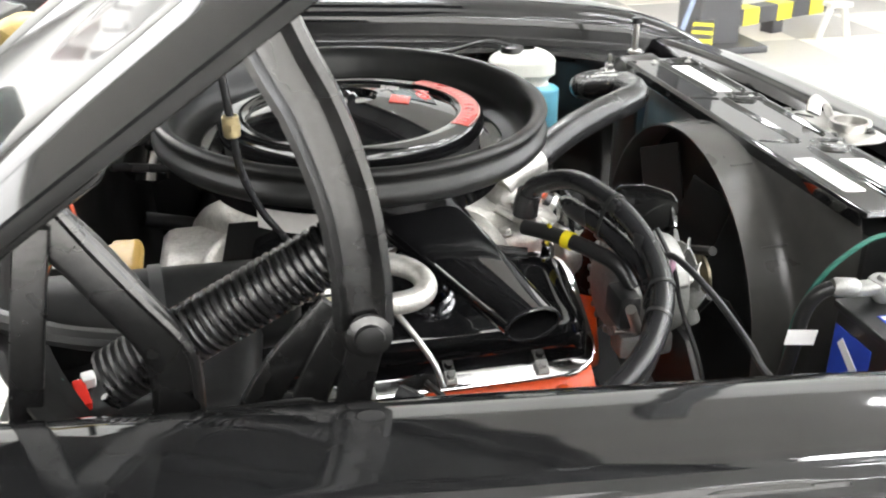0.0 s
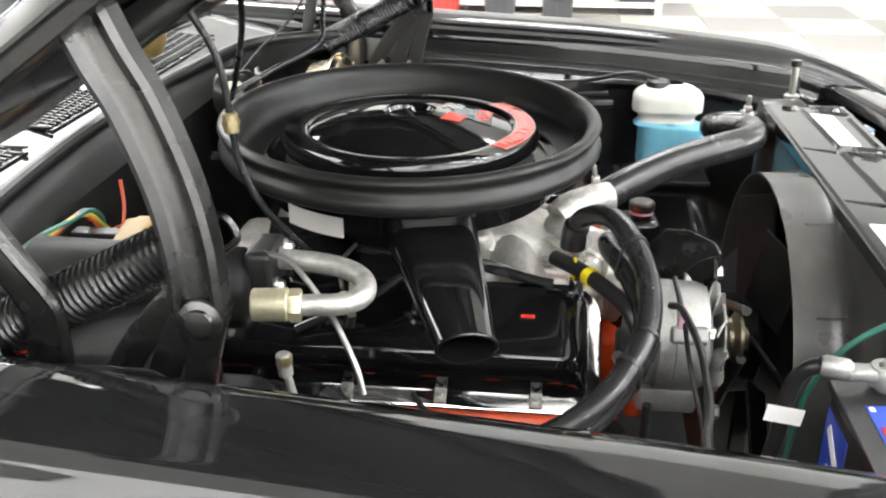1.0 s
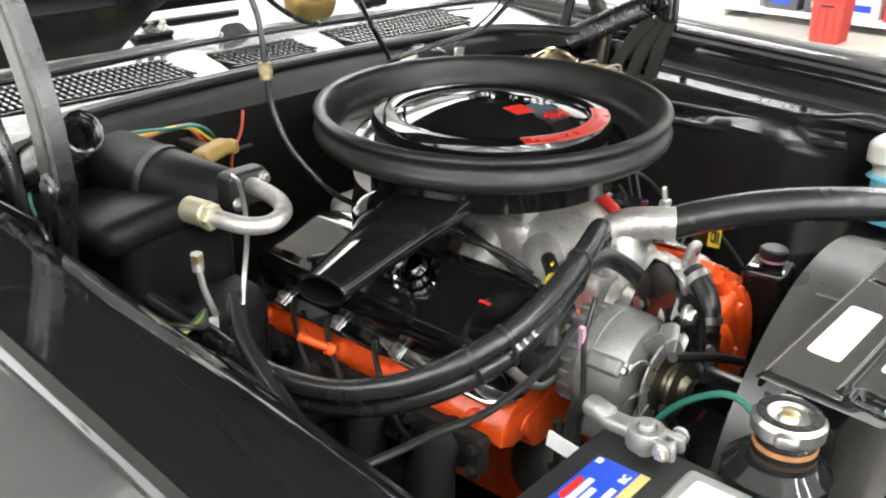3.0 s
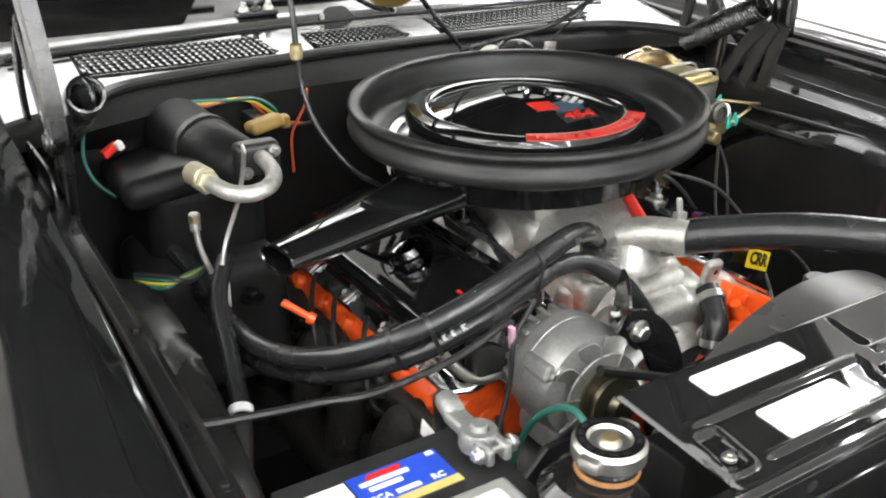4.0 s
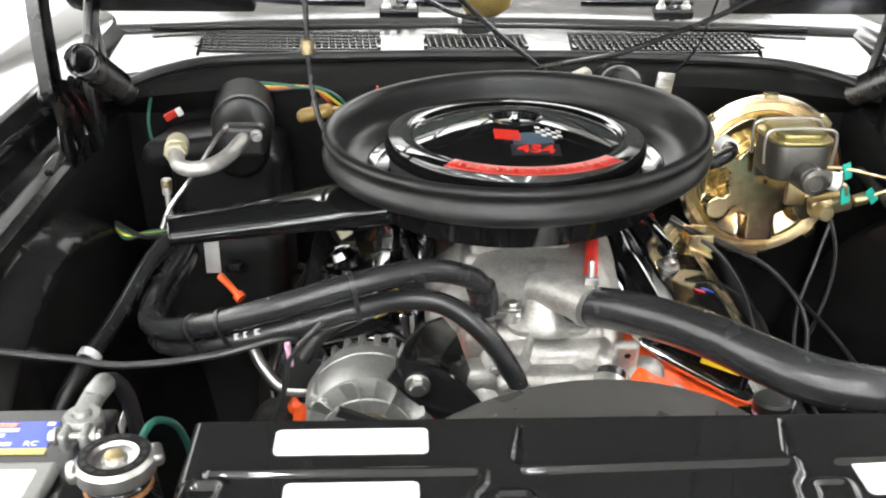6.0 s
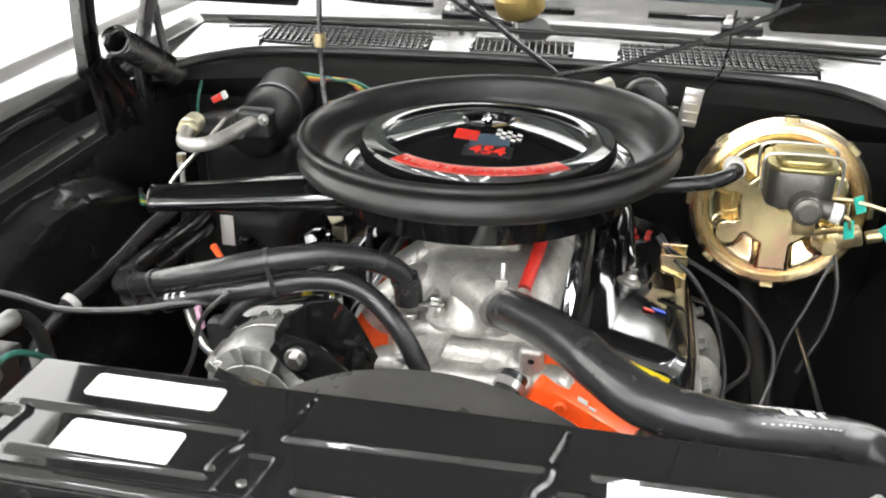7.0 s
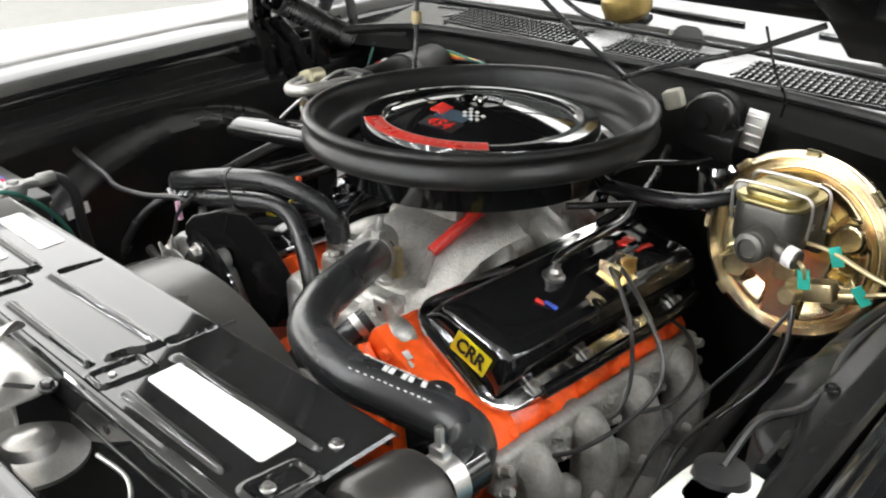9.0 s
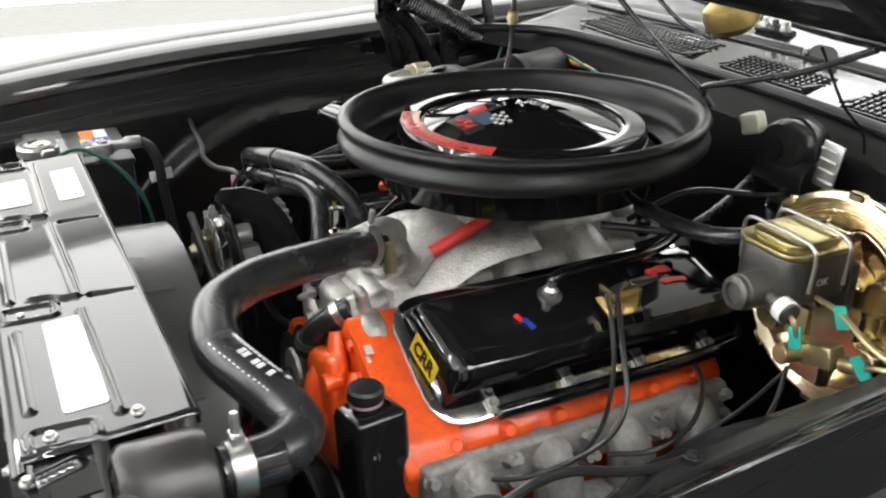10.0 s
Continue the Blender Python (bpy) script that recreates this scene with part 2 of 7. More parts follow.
def sheet(bm, f, nu, nv, thick=0.0):
    """A grid of the function f(u, v), u and v from 0 to 1, made solid by thick."""
    t = bmesh.new()
    g = [[t.verts.new(f(i / nu, j / nv)) for j in range(nv + 1)] for i in range(nu + 1)]
    for i in range(nu):
        for j in range(nv):
            t.faces.new((g[i][j], g[i + 1][j], g[i + 1][j + 1], g[i][j + 1]))
    if thick:
        bmesh.ops.recalc_face_normals(t, faces=t.faces)
        bmesh.ops.solidify(t, geom=list(t.faces), thickness=thick)
    join(bm, t)
    return bm


def along(line, v):
    """The point at v (0 to 1) on a broken line."""
    u = v * (len(line) - 1)
    i = min(int(u), len(line) - 2)
    return Vector(line[i]).lerp(Vector(line[i + 1]), u - i)


def prism(bm, poly, p, ux, uy, depth, bev=0.0):
    """A flat outline of (a, b) in the plane of ux, uy through p, made depth thick along ux x uy."""
    ux, uy = Vector(ux).normalized(), Vector(uy).normalized()
    n = ux.cross(uy)
    t = bmesh.new()
    vs = [t.verts.new(Vector(p) + ux * a + uy * b) for a, b in poly]
    f = t.faces.new(vs)
    r = bmesh.ops.extrude_face_region(t, geom=[f])
    bmesh.ops.translate(t, verts=[v for v in r["geom"] if isinstance(v, bmesh.types.BMVert)], vec=n * depth)
    bmesh.ops.recalc_face_normals(t, faces=t.faces)
    if bev:
        bmesh.ops.bevel(t, geom=list(t.edges), offset=bev, segments=2, affect="EDGES", profile=0.5)
    join(bm, t)
    return bm


def round_rect(w, h, r, n=5):
    out = []
    for cx, cy, a0 in ((w / 2 - r, h / 2 - r, 0), (-w / 2 + r, h / 2 - r, 90), (-w / 2 + r, -h / 2 + r, 180), (w / 2 - r, -h / 2 + r, 270)):
        for k in range(n + 1):
            a = radians(a0 + 90 * k / n)
            out.append((cx + r * math.cos(a), cy + r * math.sin(a)))
    return out


def bolt(bm, p, d=(0, 0, 1), r=0.008, h=0.007, washer=True):
    p, d = Vector(p), Vector(d).normalized()
    if washer:
        cyl(bm, p - d * 0.002, p + d * 0.0016, r * 1.45, seg=18, bev=0.0006)
    lathe(bm, [(0, 0), (r, 0), (r, h * 0.8), (r * 0.82, h), (0, h)], p, d, 6)
    return bm


def text_bm(s, size, m, depth=0.0005, align="CENTER", squeeze=1.0, bold=0.022):
    """Letters as a mesh, with the pose m."""
    cu = bpy.data.curves.new("t", "FONT")
    cu.body, cu.size, cu.extrude, cu.align_x, cu.align_y = s, size, depth, align, "CENTER"
    cu.resolution_u = 2
    cu.offset = bold * size
    ob = new("t", cu)
    me = bpy.data.meshes.new_from_object(ob.evaluated_get(bpy.context.evaluated_depsgraph_get()))
    bpy.data.objects.remove(ob)
    bm = bmesh.new()
    bm.from_mesh(me)
    bpy.data.meshes.remove(me)
    bmesh.ops.transform(bm, matrix=m @ Matrix.Diagonal((squeeze, 1, 1, 1)), verts=bm.verts)
    return bm


def bolts(spots, parent, r=0.007, h=0.007, d=(0, 0, 1), material=None, washer=True, name="bolt"):
    """One bolt a spot, all on one mesh where they point the same way."""
    first = None
    for p in spots:
        p = Vector(p)
        if first is None:
            first = part(name, bolt(nb(), (0, 0, 0), d, r, h, washer), material or STEEL)
            ob = first
        else:
            ob = new(name, first.data)
        ob.parent = parent
        ob.location = p - BASE[parent.name]


# ---- the room ----
RX0, RX1, RY0, RY1, RH = -7.0, 6.0, -6.0, 7.2, 3.4
floor = setting("floor", box(nb(), (0.3, 0.6, -0.064), (15.0, 13.8, 0.1), 0), mat("screed", (0.2, 0.2, 0.19), 0.8), "pale and grey chequered garage floor of large tiles", "floor")
TS = 0.61
tile_mesh = {}
rest = {0: nb(), 1: nb(), 2: nb()}
for i in range(int((RX1 - RX0) / TS)):
    for j in range(int((RY1 - RY0) / TS)):
        x, y, k = RX0 + (i + 0.5) * TS, RY0 + (j + 0.5) * TS, (i + j) % 2
        k = 2 if x > 1.0 else k
        if -7 < x < -1.2 and -2.5 < y < 5.0:
            if k not in tile_mesh:
                ob = part("floor_tile", box(nb(), (0, 0, 0), (TS - 0.004, TS - 0.004, 0.012), 0.002, seg=1), (TILE_A, TILE_B)[k], floor)
                tile_mesh[k] = ob.data
            else:
                ob = new("floor_tile", tile_mesh[k])
                ob.parent = floor
            ob.location = (x, y, -0.006)
        else:
            box(rest[k], (x, y, -0.006), (TS - 0.004, TS - 0.004, 0.012), 0)
for k in rest:
    part("floor_tiles_far", rest[k], (TILE_A, TILE_B, CONCRETE)[k], floor, kind="stuff")
cx, cy = (RX0 + RX1) / 2, (RY0 + RY1) / 2
# openings and glowing sheet added out of view for highlights on front-facing parts
b = nb()
box(b, (cx, RY1 + 0.1, 0.55), (RX1 - RX0 + 0.4, 0.2, 1.1), 0)
box(b, (cx, RY1 + 0.1, RH - 0.25), (RX1 - RX0 + 0.4, 0.2, 0.5), 0)
for x0, x1 in ((RX0 - 0.2, -3.6), (-1.5, -1.2), (0.9, 1.2), (3.3, RX1 + 0.2)):
    box(b, ((x0 + x1) / 2, RY1 + 0.1, 2.0), (x1 - x0, 0.2, 1.8), 0)
setting("wall_north", b, WALL, "white garage wall with three unseen openings added to let in light", "wall")
setting("backdrop_north", box(nb(), (0, RY1 + 0.6, 2.0), (9.0, 0.05, 3.0), 0), mat("north_fill_glow", (0.96, 0.98, 1.0), 0.8, vary=0.0, emit=3.0), "unseen glowing sheet added behind the north wall openings", "backdrop")
setting("wall_south", box(nb(), (cx, RY0 - 0.1, RH / 2), (RX1 - RX0 + 0.4, 0.2, RH), 0), WALL, "plain white painted garage wall", "wall")
b = nb()
box(b, (RX1 + 0.1, RY0 + 0.75, RH / 2), (0.2, 1.5, RH), 0)
box(b, (RX1 + 0.1, RY1 - 0.75, RH / 2), (0.2, 1.5, RH), 0)
box(b, (RX1 + 0.1, cy, RH - 0.1), (0.2, RY1 - RY0 - 3.0, 0.2), 0)
setting("wall_east", b, WALL, "white garage wall with a wide open doorway", "wall")
setting("backdrop", box(nb(), (RX1 + 1.2, cy, 1.8), (0.05, RY1 - RY0 + 2, 4.4), 0), mat("bright_daylight", (1.0, 0.99, 0.96), 0.8, vary=0.0, emit=1.6), "bright hazy daylight outside the open doorway", "backdrop")
setting("wall_west", box(nb(), (RX0 - 0.1, cy, RH / 2), (0.2, RY1 - RY0, RH), 0), WALL, "plain white painted garage wall", "wall")
setting("ceiling", box(nb(), (cx, cy, RH + 0.1), (RX1 - RX0 + 0.4, RY1 - RY0 + 0.4, 0.2), 0), CEIL, "flat pale ceiling with large luminous panels", "ceiling")


def ceiling_light(x, y, w, l, material=GLOW):
    t = thing("ceiling_light", (x, y, RH - 0.06), "large flat luminous ceiling panel in a white frame", "ceiling light", "ceiling lights")
    b = nb()
    for s in (-1, 1):
        box(b, (x + s * (w / 2 + 0.02), y, RH - 0.03), (0.04, l + 0.08, 0.06), 0.004)
        box(b, (x, y + s * (l / 2 + 0.02), RH - 0.03), (w, 0.04, 0.06), 0.004)
    part("frame", b, CEIL, t)
    part("diffuser", box(nb(), (x, y, RH - 0.03), (w, l, 0.02), 0), material, t, "glowing white diffuser")


# ---- the car's body ----
car = thing("car_body", (0, 0, 0), "black glossy classic car body with its hood raised", "car")


def lip_z(y):
    return 0.949 - 0.058 * y - 0.035 * max(0, y - 0.25) ** 1.5 * 2


def fender(side):
    # inner lip, crowned top that rises to the outer crease, and the flank
    prof = [(0.640, -0.055), (0.652, -0.052), (0.656, -0.010), (0.660, -0.001), (0.668, 0.004), (0.680, 0.0105), (0.694, 0.0155), (0.712, 0.0190), (0.738, 0.0218), (0.762, 0.0236), (0.784, 0.0245), (0.792, 0.0228),
            (0.798, 0.0180), (0.806, 0.0080), (0.818, -0.0100), (0.836, -0.040), (0.864, -0.092), (0.892, -0.165), (0.915, -0.27), (0.925, -0.42), (0.91, -0.65)]

    def f(u, v):
        y = -1.0 + 1.86 * u
        p = along([(a, 0, b) for a, b in prof], v)
        tip = max(0.0, y - 0.60) / 0.26
        if side < 0:
            p.x += 0.034 * min(1.0, max(0.0, (0.74 - p.x) / 0.07))
        x = p.x + 0.028 * (y - 0.0) * (1 if p.x < 0.8 else 0.2) - 0.10 * tip ** 2 * (p.x - 0.5)
        return Vector((side * x, y, lip_z(y) + p.z - 0.05 * tip ** 2))
    part("fender", sheet(nb(), f, 40, 72, 0.002), PAINT, car, "glossy black front fender", sharp=60)


def inner_fender(side):
    def f(u, v):
        y = -0.34 + 1.02 * u
        k = lip_z(y)
        line = [(0.655, 0, k - 0.02), (0.652, 0, k - 0.045), (0.640, 0, k - 0.055), (0.622, 0, k - 0.060), (0.614, 0, k - 0.068), (0.611, 0, k - 0.080)]
        line += [(0.611 - 0.0009 * i * i, 0, (k - 0.080) + (0.25 - k + 0.080) * i / 10) for i in range(1, 11)]
        if side < 0:
            line[:4] = [(q + d, 0, z) for (q, _, z), d in zip(line[:4], (0.032, 0.032, 0.028, 0.016))]
        p = along(line, v)
        # round wheelhouse that stands inward from the panel, with a soft shoulder
        a = (0.420 - math.hypot(y - 0.12, p.z - 0.436)) / 0.022
        a = min(1.0, max(0.0, a))
        p.x -= 0.046 * a * a * (3 - 2 * a) * min(1.0, max(0.0, (0.88 - p.z) / 0.03))
        if side < 0:
            # recess that holds the washer bottle
            w = min(1.0, max(0.0, (y - 0.22) / 0.13)) * min(1.0, max(0.0, (0.60 - y) / 0.10))
            w = w * w * (3 - 2 * w)
            w *= min(1.0, max(0.0, (k - 0.055 - p.z) / 0.03)) * min(1.0, max(0.0, (p.z - 0.50) / 0.12))
            p.x += w * max(0.0, 0.665 - p.x)
        return Vector((side * (p.x + 0.012 * y), y, p.z))
    ob = part("inner_fender", sheet(nb(), f, 140, 130), PAINT_BAY, car, "black inner fender with a wheelhouse bulge", sharp=50)
    bolts([(side * (0.628 + 0.012 * y), y, lip_z(y) - 0.060) for y in (-0.02, 0.22, 0.46)], ob, 0.005, 0.005, material=PAINT_BAY)


for s in (1, -1):
    fender(s)
    inner_fender(s)

# firewall with a rolled upper edge, and the seal that runs along it
SEAL = [(0.57, -0.21), (0.53, -0.30), (0.45, -0.37), (0.22, -0.405), (0.0, -0.415), (-0.22, -0.405), (-0.45, -0.37), (-0.53, -0.30), (-0.57, -0.21)]


def fw(u, v):
    x = 0.66 - 1.32 * u
    e = -0.415 + 0.045 * (abs(x) / 0.45) ** 3
    line = [(0, e, 0.955), (0, e + 0.012, 0.953), (0, e + 0.03, 0.945), (0, max(e + 0.05, -0.355), 0.925), (0, -0.345, 0.88), (0, -0.34, 0.75), (0, -0.33, 0.6), (0, -0.30, 0.4), (0, -0.22, 0.25)]
    p = along(line, v)
    return Vector((x, p.y, p.z))


firewall = part("firewall", sheet(nb(), fw, 50, 32, 0.003), FIREWALL, car, "satin black firewall")
part("hood_seal", tube(nb(), [(x, y, 0.962) for x, y in SEAL], 0.009, 10, 6), RUBBER, car, "black rubber hood seal")
b = nb()
box(b, (0, 0.2, 0.30), (1.0, 1.0, 0.02), 0)
part("splash_pan", b, DULL, car, "dark lower splash pan")
part("air_baffle", box(nb(), (0, 0.80, 0.66), (1.36, 0.22, 0.006), 0.001), DULL, car, "dark air baffle behind the grille")


# cowl panel with three slotted vents, windscreen and hood
def cowl(u, v):
    x = 0.74 - 1.48 * u
    e = -0.412 + 0.05 * (abs(x) / 0.5) ** 3
    y = e + (-0.78 + 0.12 * (x / 0.7) ** 2 - e) * v
    return Vector((x, y, 0.955 + 0.055 * v - 0.012 * (x / 0.7) ** 2))


cowl_panel = part("cowl_panel", sheet(nb(), cowl, 40, 14, 0.002), COWL_PAINT, car, "black cowl panel reflecting the lights")


def cowl_z(x, y):
    e = -0.412 + 0.05 * (abs(x) / 0.5) ** 3
    v = (y - e) / (-0.78 + 0.12 * (x / 0.7) ** 2 - e)
    return 0.955 + 0.055 * v - 0.012 * (x / 0.7) ** 2


def cowl_vent(x0, x1, y0, y1):
    b = nb()
    for xx in (x0, x1):
        box(b, (xx, (y0 + y1) / 2, cowl_z(xx, (y0 + y1) / 2) + 0.001), (0.006, abs(y1 - y0) + 0.006, 0.004), 0.001)
    for yy in (y0, y1):
        n = 6
        for i in range(n):
            xa = x0 + (x1 - x0) * (i + 0.5) / n
            box(b, (xa, yy, cowl_z(xa, yy) + 0.001), (abs(x1 - x0) / n + 0.001, 0.006, 0.004), 0.001)
    vent = part("cowl_vent", b, COWL_PAINT, cowl_panel, "black slotted cowl vent")
    ym = (y0 + y1) / 2
    # no hole is cut: a dark sheet on the cowl gives the vent's shade
    b = nb()
    sheet(b, lambda u, v: Vector((x0 + (x1 - x0) * u, y0 + (y1 - y0) * v, cowl_z(x0 + (x1 - x0) * u, y0 + (y1 - y0) * v) + 0.0008)), 12, 3)
    part("opening_shade", b, PAINT_BAY, vent, "dark sheet standing in for the shaded opening behind the bars")
    n = int(abs(x1 - x0) / 0.0120)
    for i in range(n):
        xa = x0 + (x1 - x0) * (i + 0.5) / n
        part("bar", box(nb(), (xa, ym, cowl_z(xa, ym) + 0.0032), (0.0042, abs(y1 - y0) - 0.004, 0.0030), 0.0010, pose(0, 0, 0, -8, 0, 5), 1), COWL_PAINT, vent)
    for k in range(1, 6):
        yy = y0 + (y1 - y0) * k / 6
        pts = [(xa, yy, cowl_z(xa, yy) + 0.0042) for xa in (x0, x0 * 0.75 + x1 * 0.25, (x0 + x1) / 2, x0 * 0.25 + x1 * 0.75, x1)]
        part("cross_bar", tube(nb(), pts, 0.0017, 6, 3), COWL_PAINT, vent)


cowl_vent(0.505, 0.190, -0.445, -0.535)
cowl_vent(0.108, -0.072, -0.455, -0.525)
cowl_vent(-0.155, -0.49, -0.445, -0.535)


def cowl_rear(u, v):
    """The raised rear strip of the cowl under the wipers, with a rolled front edge."""
    x = 0.70 - 1.40 * u
    y0 = -0.582 + 0.05 * (x / 0.6) ** 2
    p = along([(0, y0 + 0.004, 0.0005), (0, y0 + 0.001, 0.006), (0, y0 - 0.006, 0.010), (0, y0 - 0.03, 0.011), (0, y0 - 0.09, 0.016), (0, y0 - 0.15, 0.022)], v)
    return Vector((x, p.y, cowl_z(x, p.y) + p.z))


rear_strip = part("cowl_rear_strip", sheet(nb(), cowl_rear, 50, 24, 0.0015), COWL_PAINT, car, "glossy raised rear cowl strip", sharp=60)
part("strip_gap", tube(nb(), [(x, -0.574 + 0.05 * (x / 0.6) ** 2, cowl_z(x, -0.574) + 0.0015) for x in (0.6, 0.4, 0.2, 0.0, -0.2, -0.4, -0.6)], 0.0028, 8, 5), RUBBER, rear_strip, "dark rubber joint line")
for x in (0.34, 0.06, -0.30):
    part("seam_bead", tube(nb(), [(x + 0.10, -0.66, cowl_z(x, -0.66) + 0.018), (x, -0.655, cowl_z(x, -0.655) + 0.019), (x - 0.12, -0.655, cowl_z(x, -0.655) + 0.018)], 0.004, 8, 4), COWL_PAINT, rear_strip)


def screen(u, v):
    x = 0.72 - 1.44 * u
    return Vector((x * (1 - 0.12 * v), -0.78 + 0.12 * (x / 0.7) ** 2 - 0.62 * v, 1.0 + 0.45 * v))


part("windscreen", sheet(nb(), screen, 20, 8, 0.005), GLASS, car, "sloping tinted windscreen")

HA = radians(35)
HX = Vector((0, math.cos(HA), math.sin(HA)))
HN = Vector((0, -math.sin(HA), math.cos(HA)))
HO = Vector((0, -0.345, 1.046))


def hood_at(x, s, n):
    """A place on the raised hood: across, along from its rear edge, and out from its underside."""
    return HO + Vector((x, 0, 0)) + HX * s + HN * n


def hood_top(u, v):
    x = -0.68 + 1.36 * u
    rear = 0.09 if abs(x) < 0.33 else 0.0
    s = rear * (1 - v) + 1.16 * v
    edge = max(0.0, (abs(x) - 0.62) / 0.06)
    rise = 0.02 * math.exp(-((abs(x) - 0.30) / 0.06) ** 2)
    return hood_at(x, s, 0.034 - 0.022 * edge ** 2 + 0.02 * (1 - (x / 0.68) ** 2) + rise)


hood = part("hood", sheet(nb(), hood_top, 48, 24, 0.003), PAINT, car, "raised glossy black hood", sharp=60)
b = nb()
H3 = Matrix.Rotation(HA, 4, "X")
for s in (-1, 1):
    box(b, hood_at(s * 0.645, 0.58, 0.008), (0.05, 1.14, 0.022), 0.006, H3)
    box(b, hood_at(s * 0.52, 0.085, 0.006), (0.28, 0.14, 0.03), 0.008, H3)
    box(b, hood_at(s * 0.30, 0.62, 0.0), (0.06, 0.98, 0.034), 0.010, H3 @ Matrix.Rotation(s * 0.25, 4, "Z"))
box(b, hood_at(0, 1.12, 0.005), (1.26, 0.07, 0.03), 0.008, H3)
box(b, hood_at(0, 0.14, 0.012), (0.76, 0.07, 0.03), 0.008, H3)
box(b, hood_at(0, 0.62, 0.02), (1.26, 1.05, 0.006), 0.002, H3)
part("hood_frame", b, PAINT_BAY, hood, "satin black hood underframe")

# nose of the car in front of the radiator support
def header(u, v):
    x = 0.72 - 1.44 * u
    p = along([(0, 0.775, 0.845), (0, 0.785, 0.862), (0, 0.80, 0.866), (0, 0.86, 0.86), (0, 0.90, 0.83), (0, 0.91, 0.72)], v)
    return Vector((x, p.y - 0.05 * (x / 0.7) ** 4, p.z - 0.01 * (x / 0.7) ** 2))


part("header_panel", sheet(nb(), header, 30, 20, 0.003), PAINT, car, "glossy black header panel over the grille", sharp=60)
b = nb()
m = pose(0, 0, 0, 0, 0, 11)
for d in (-0.009, 0.009):
    box(b, (-0.380, 0.745 + d, 0.820), (0.24, 0.004, 0.012), 0.001, m)
for i in range(11):
    box(b, (-0.270 - i * 0.022, 0.7664 - i * 0.00428, 0.820), (0.007, 0.016, 0.010), 0.001, m)
part("grille_support", b, PAINT, car, "black slotted grille support")
for s in (1, -1):
    tyre = part("tyre", lathe(nb(), [(0.20, -0.10), (0.30, -0.105), (0.325, -0.09), (0.335, -0.05), (0.335, 0.05), (0.325, 0.09), (0.30, 0.105), (0.20, 0.10)], (s * 0.78, 0.13, 0.335), (1, 0, 0), 40, closed=True), RUBBER, car, "black front tyre")
    part("rim", lathe(nb(), [(0, 0.03), (0.08, 0.03), (0.15, 0.0), (0.198, 0.08), (0.198, -0.08), (0.10, -0.02), (0, -0.02)], (s * 0.78, 0.13, 0.335), (s, 0, 0), 32), STEEL, tyre, "steel wheel rim")

ceiling_light(4.1, -0.9, 3.4, 4.2, PALE_GLOW)
ceiling_light(-4.1, -3.7, 4.4, 2.6)
ceiling_light(-0.4, -4.93, 2.9, 1.95)
ceiling_light(2.4, -4.2, 2.6, 2.4)


def lamp_tube(x, y, turn):
    """A lamp tube of 1.2 m on a white batten, hung a hand's width under the ceiling."""
    t = thing("tube_lamp", (x, y, RH - 0.06), "white batten with one bright lamp tube under the ceiling", "tube lamp", "tube lamps")
    m = Matrix.Rotation(radians(turn), 4, "Z")
    part("batten", box(nb(), (x, y, RH - 0.025), (0.10, 1.30, 0.05), 0.006, m), CEIL, t)
    d = m @ Vector((0, 0.6, 0))
    c = Vector((x, y, RH - 0.076))
    part("tube", cyl(nb(), c - d, c + d, 0.028, 0.028, 14), TUBE_GLOW, t, "glowing white lamp tube")


for x in (-5.2, -0.4, 0.7, 1.8, 4.0):
    for y in (2.6, 4.2, 5.8):
        if x > -5 or y > 5:
            lamp_tube(x, y, 0)
for y in (-1.2, 0.5):
    for x in (-1.7, -2.5, -3.3):
        lamp_tube(x, y, 0)


# ---- radiator support and what sits on it ----
rs = thing("radiator_support", (-0.045, 0.625, 0.60), "glossy black stamped radiator support panel with stickers", "radiator support")
RZ = 0.885
def near(p, a, b_):
    """How far p lies from the stretch a to b_, all (x, y), and how far along it."""
    dx, dy = b_[0] - a[0], b_[1] - a[1]
    k = min(1.0, max(0.0, ((p[0] - a[0]) * dx + (p[1] - a[1]) * dy) / (dx * dx + dy * dy)))
    return math.hypot(p[0] - a[0] - k * dx, p[1] - a[1] - k * dy), k


PADS = ((0.073, 0.671), (-0.168, 0.664))
BEADS = [((0.296, 0.621), (0.096, 0.622)), ((0.058, 0.622), (-0.150, 0.616)), ((-0.186, 0.617), (-0.385, 0.612)),
         ((0.272, 0.677), (0.105, 0.677)), ((0.030, 0.679), (-0.135, 0.679)), ((-0.205, 0.679), (-0.350, 0.679))]
for px_, py_ in PADS:
    BEADS += [((px_ + 0.030, py_ - 0.004), (px_ + 0.027, py_ - 0.022)), ((px_ + 0.027, py_ - 0.022), (px_ + 0.018, py_ - 0.034)), ((px_ + 0.018, py_ - 0.034), (px_ + 0.016, py_ - 0.048))]
WEDGES = [((0.061, 0.607), (0.055, 0.566)), ((-0.156, 0.603), (-0.163, 0.564))]


def rise(d, w, h):
    """A rounded ridge of half width w and height h, at the distance d from its middle."""
    return h * (1 - (d / w) ** 2) ** 1.5 if d < w else 0.0


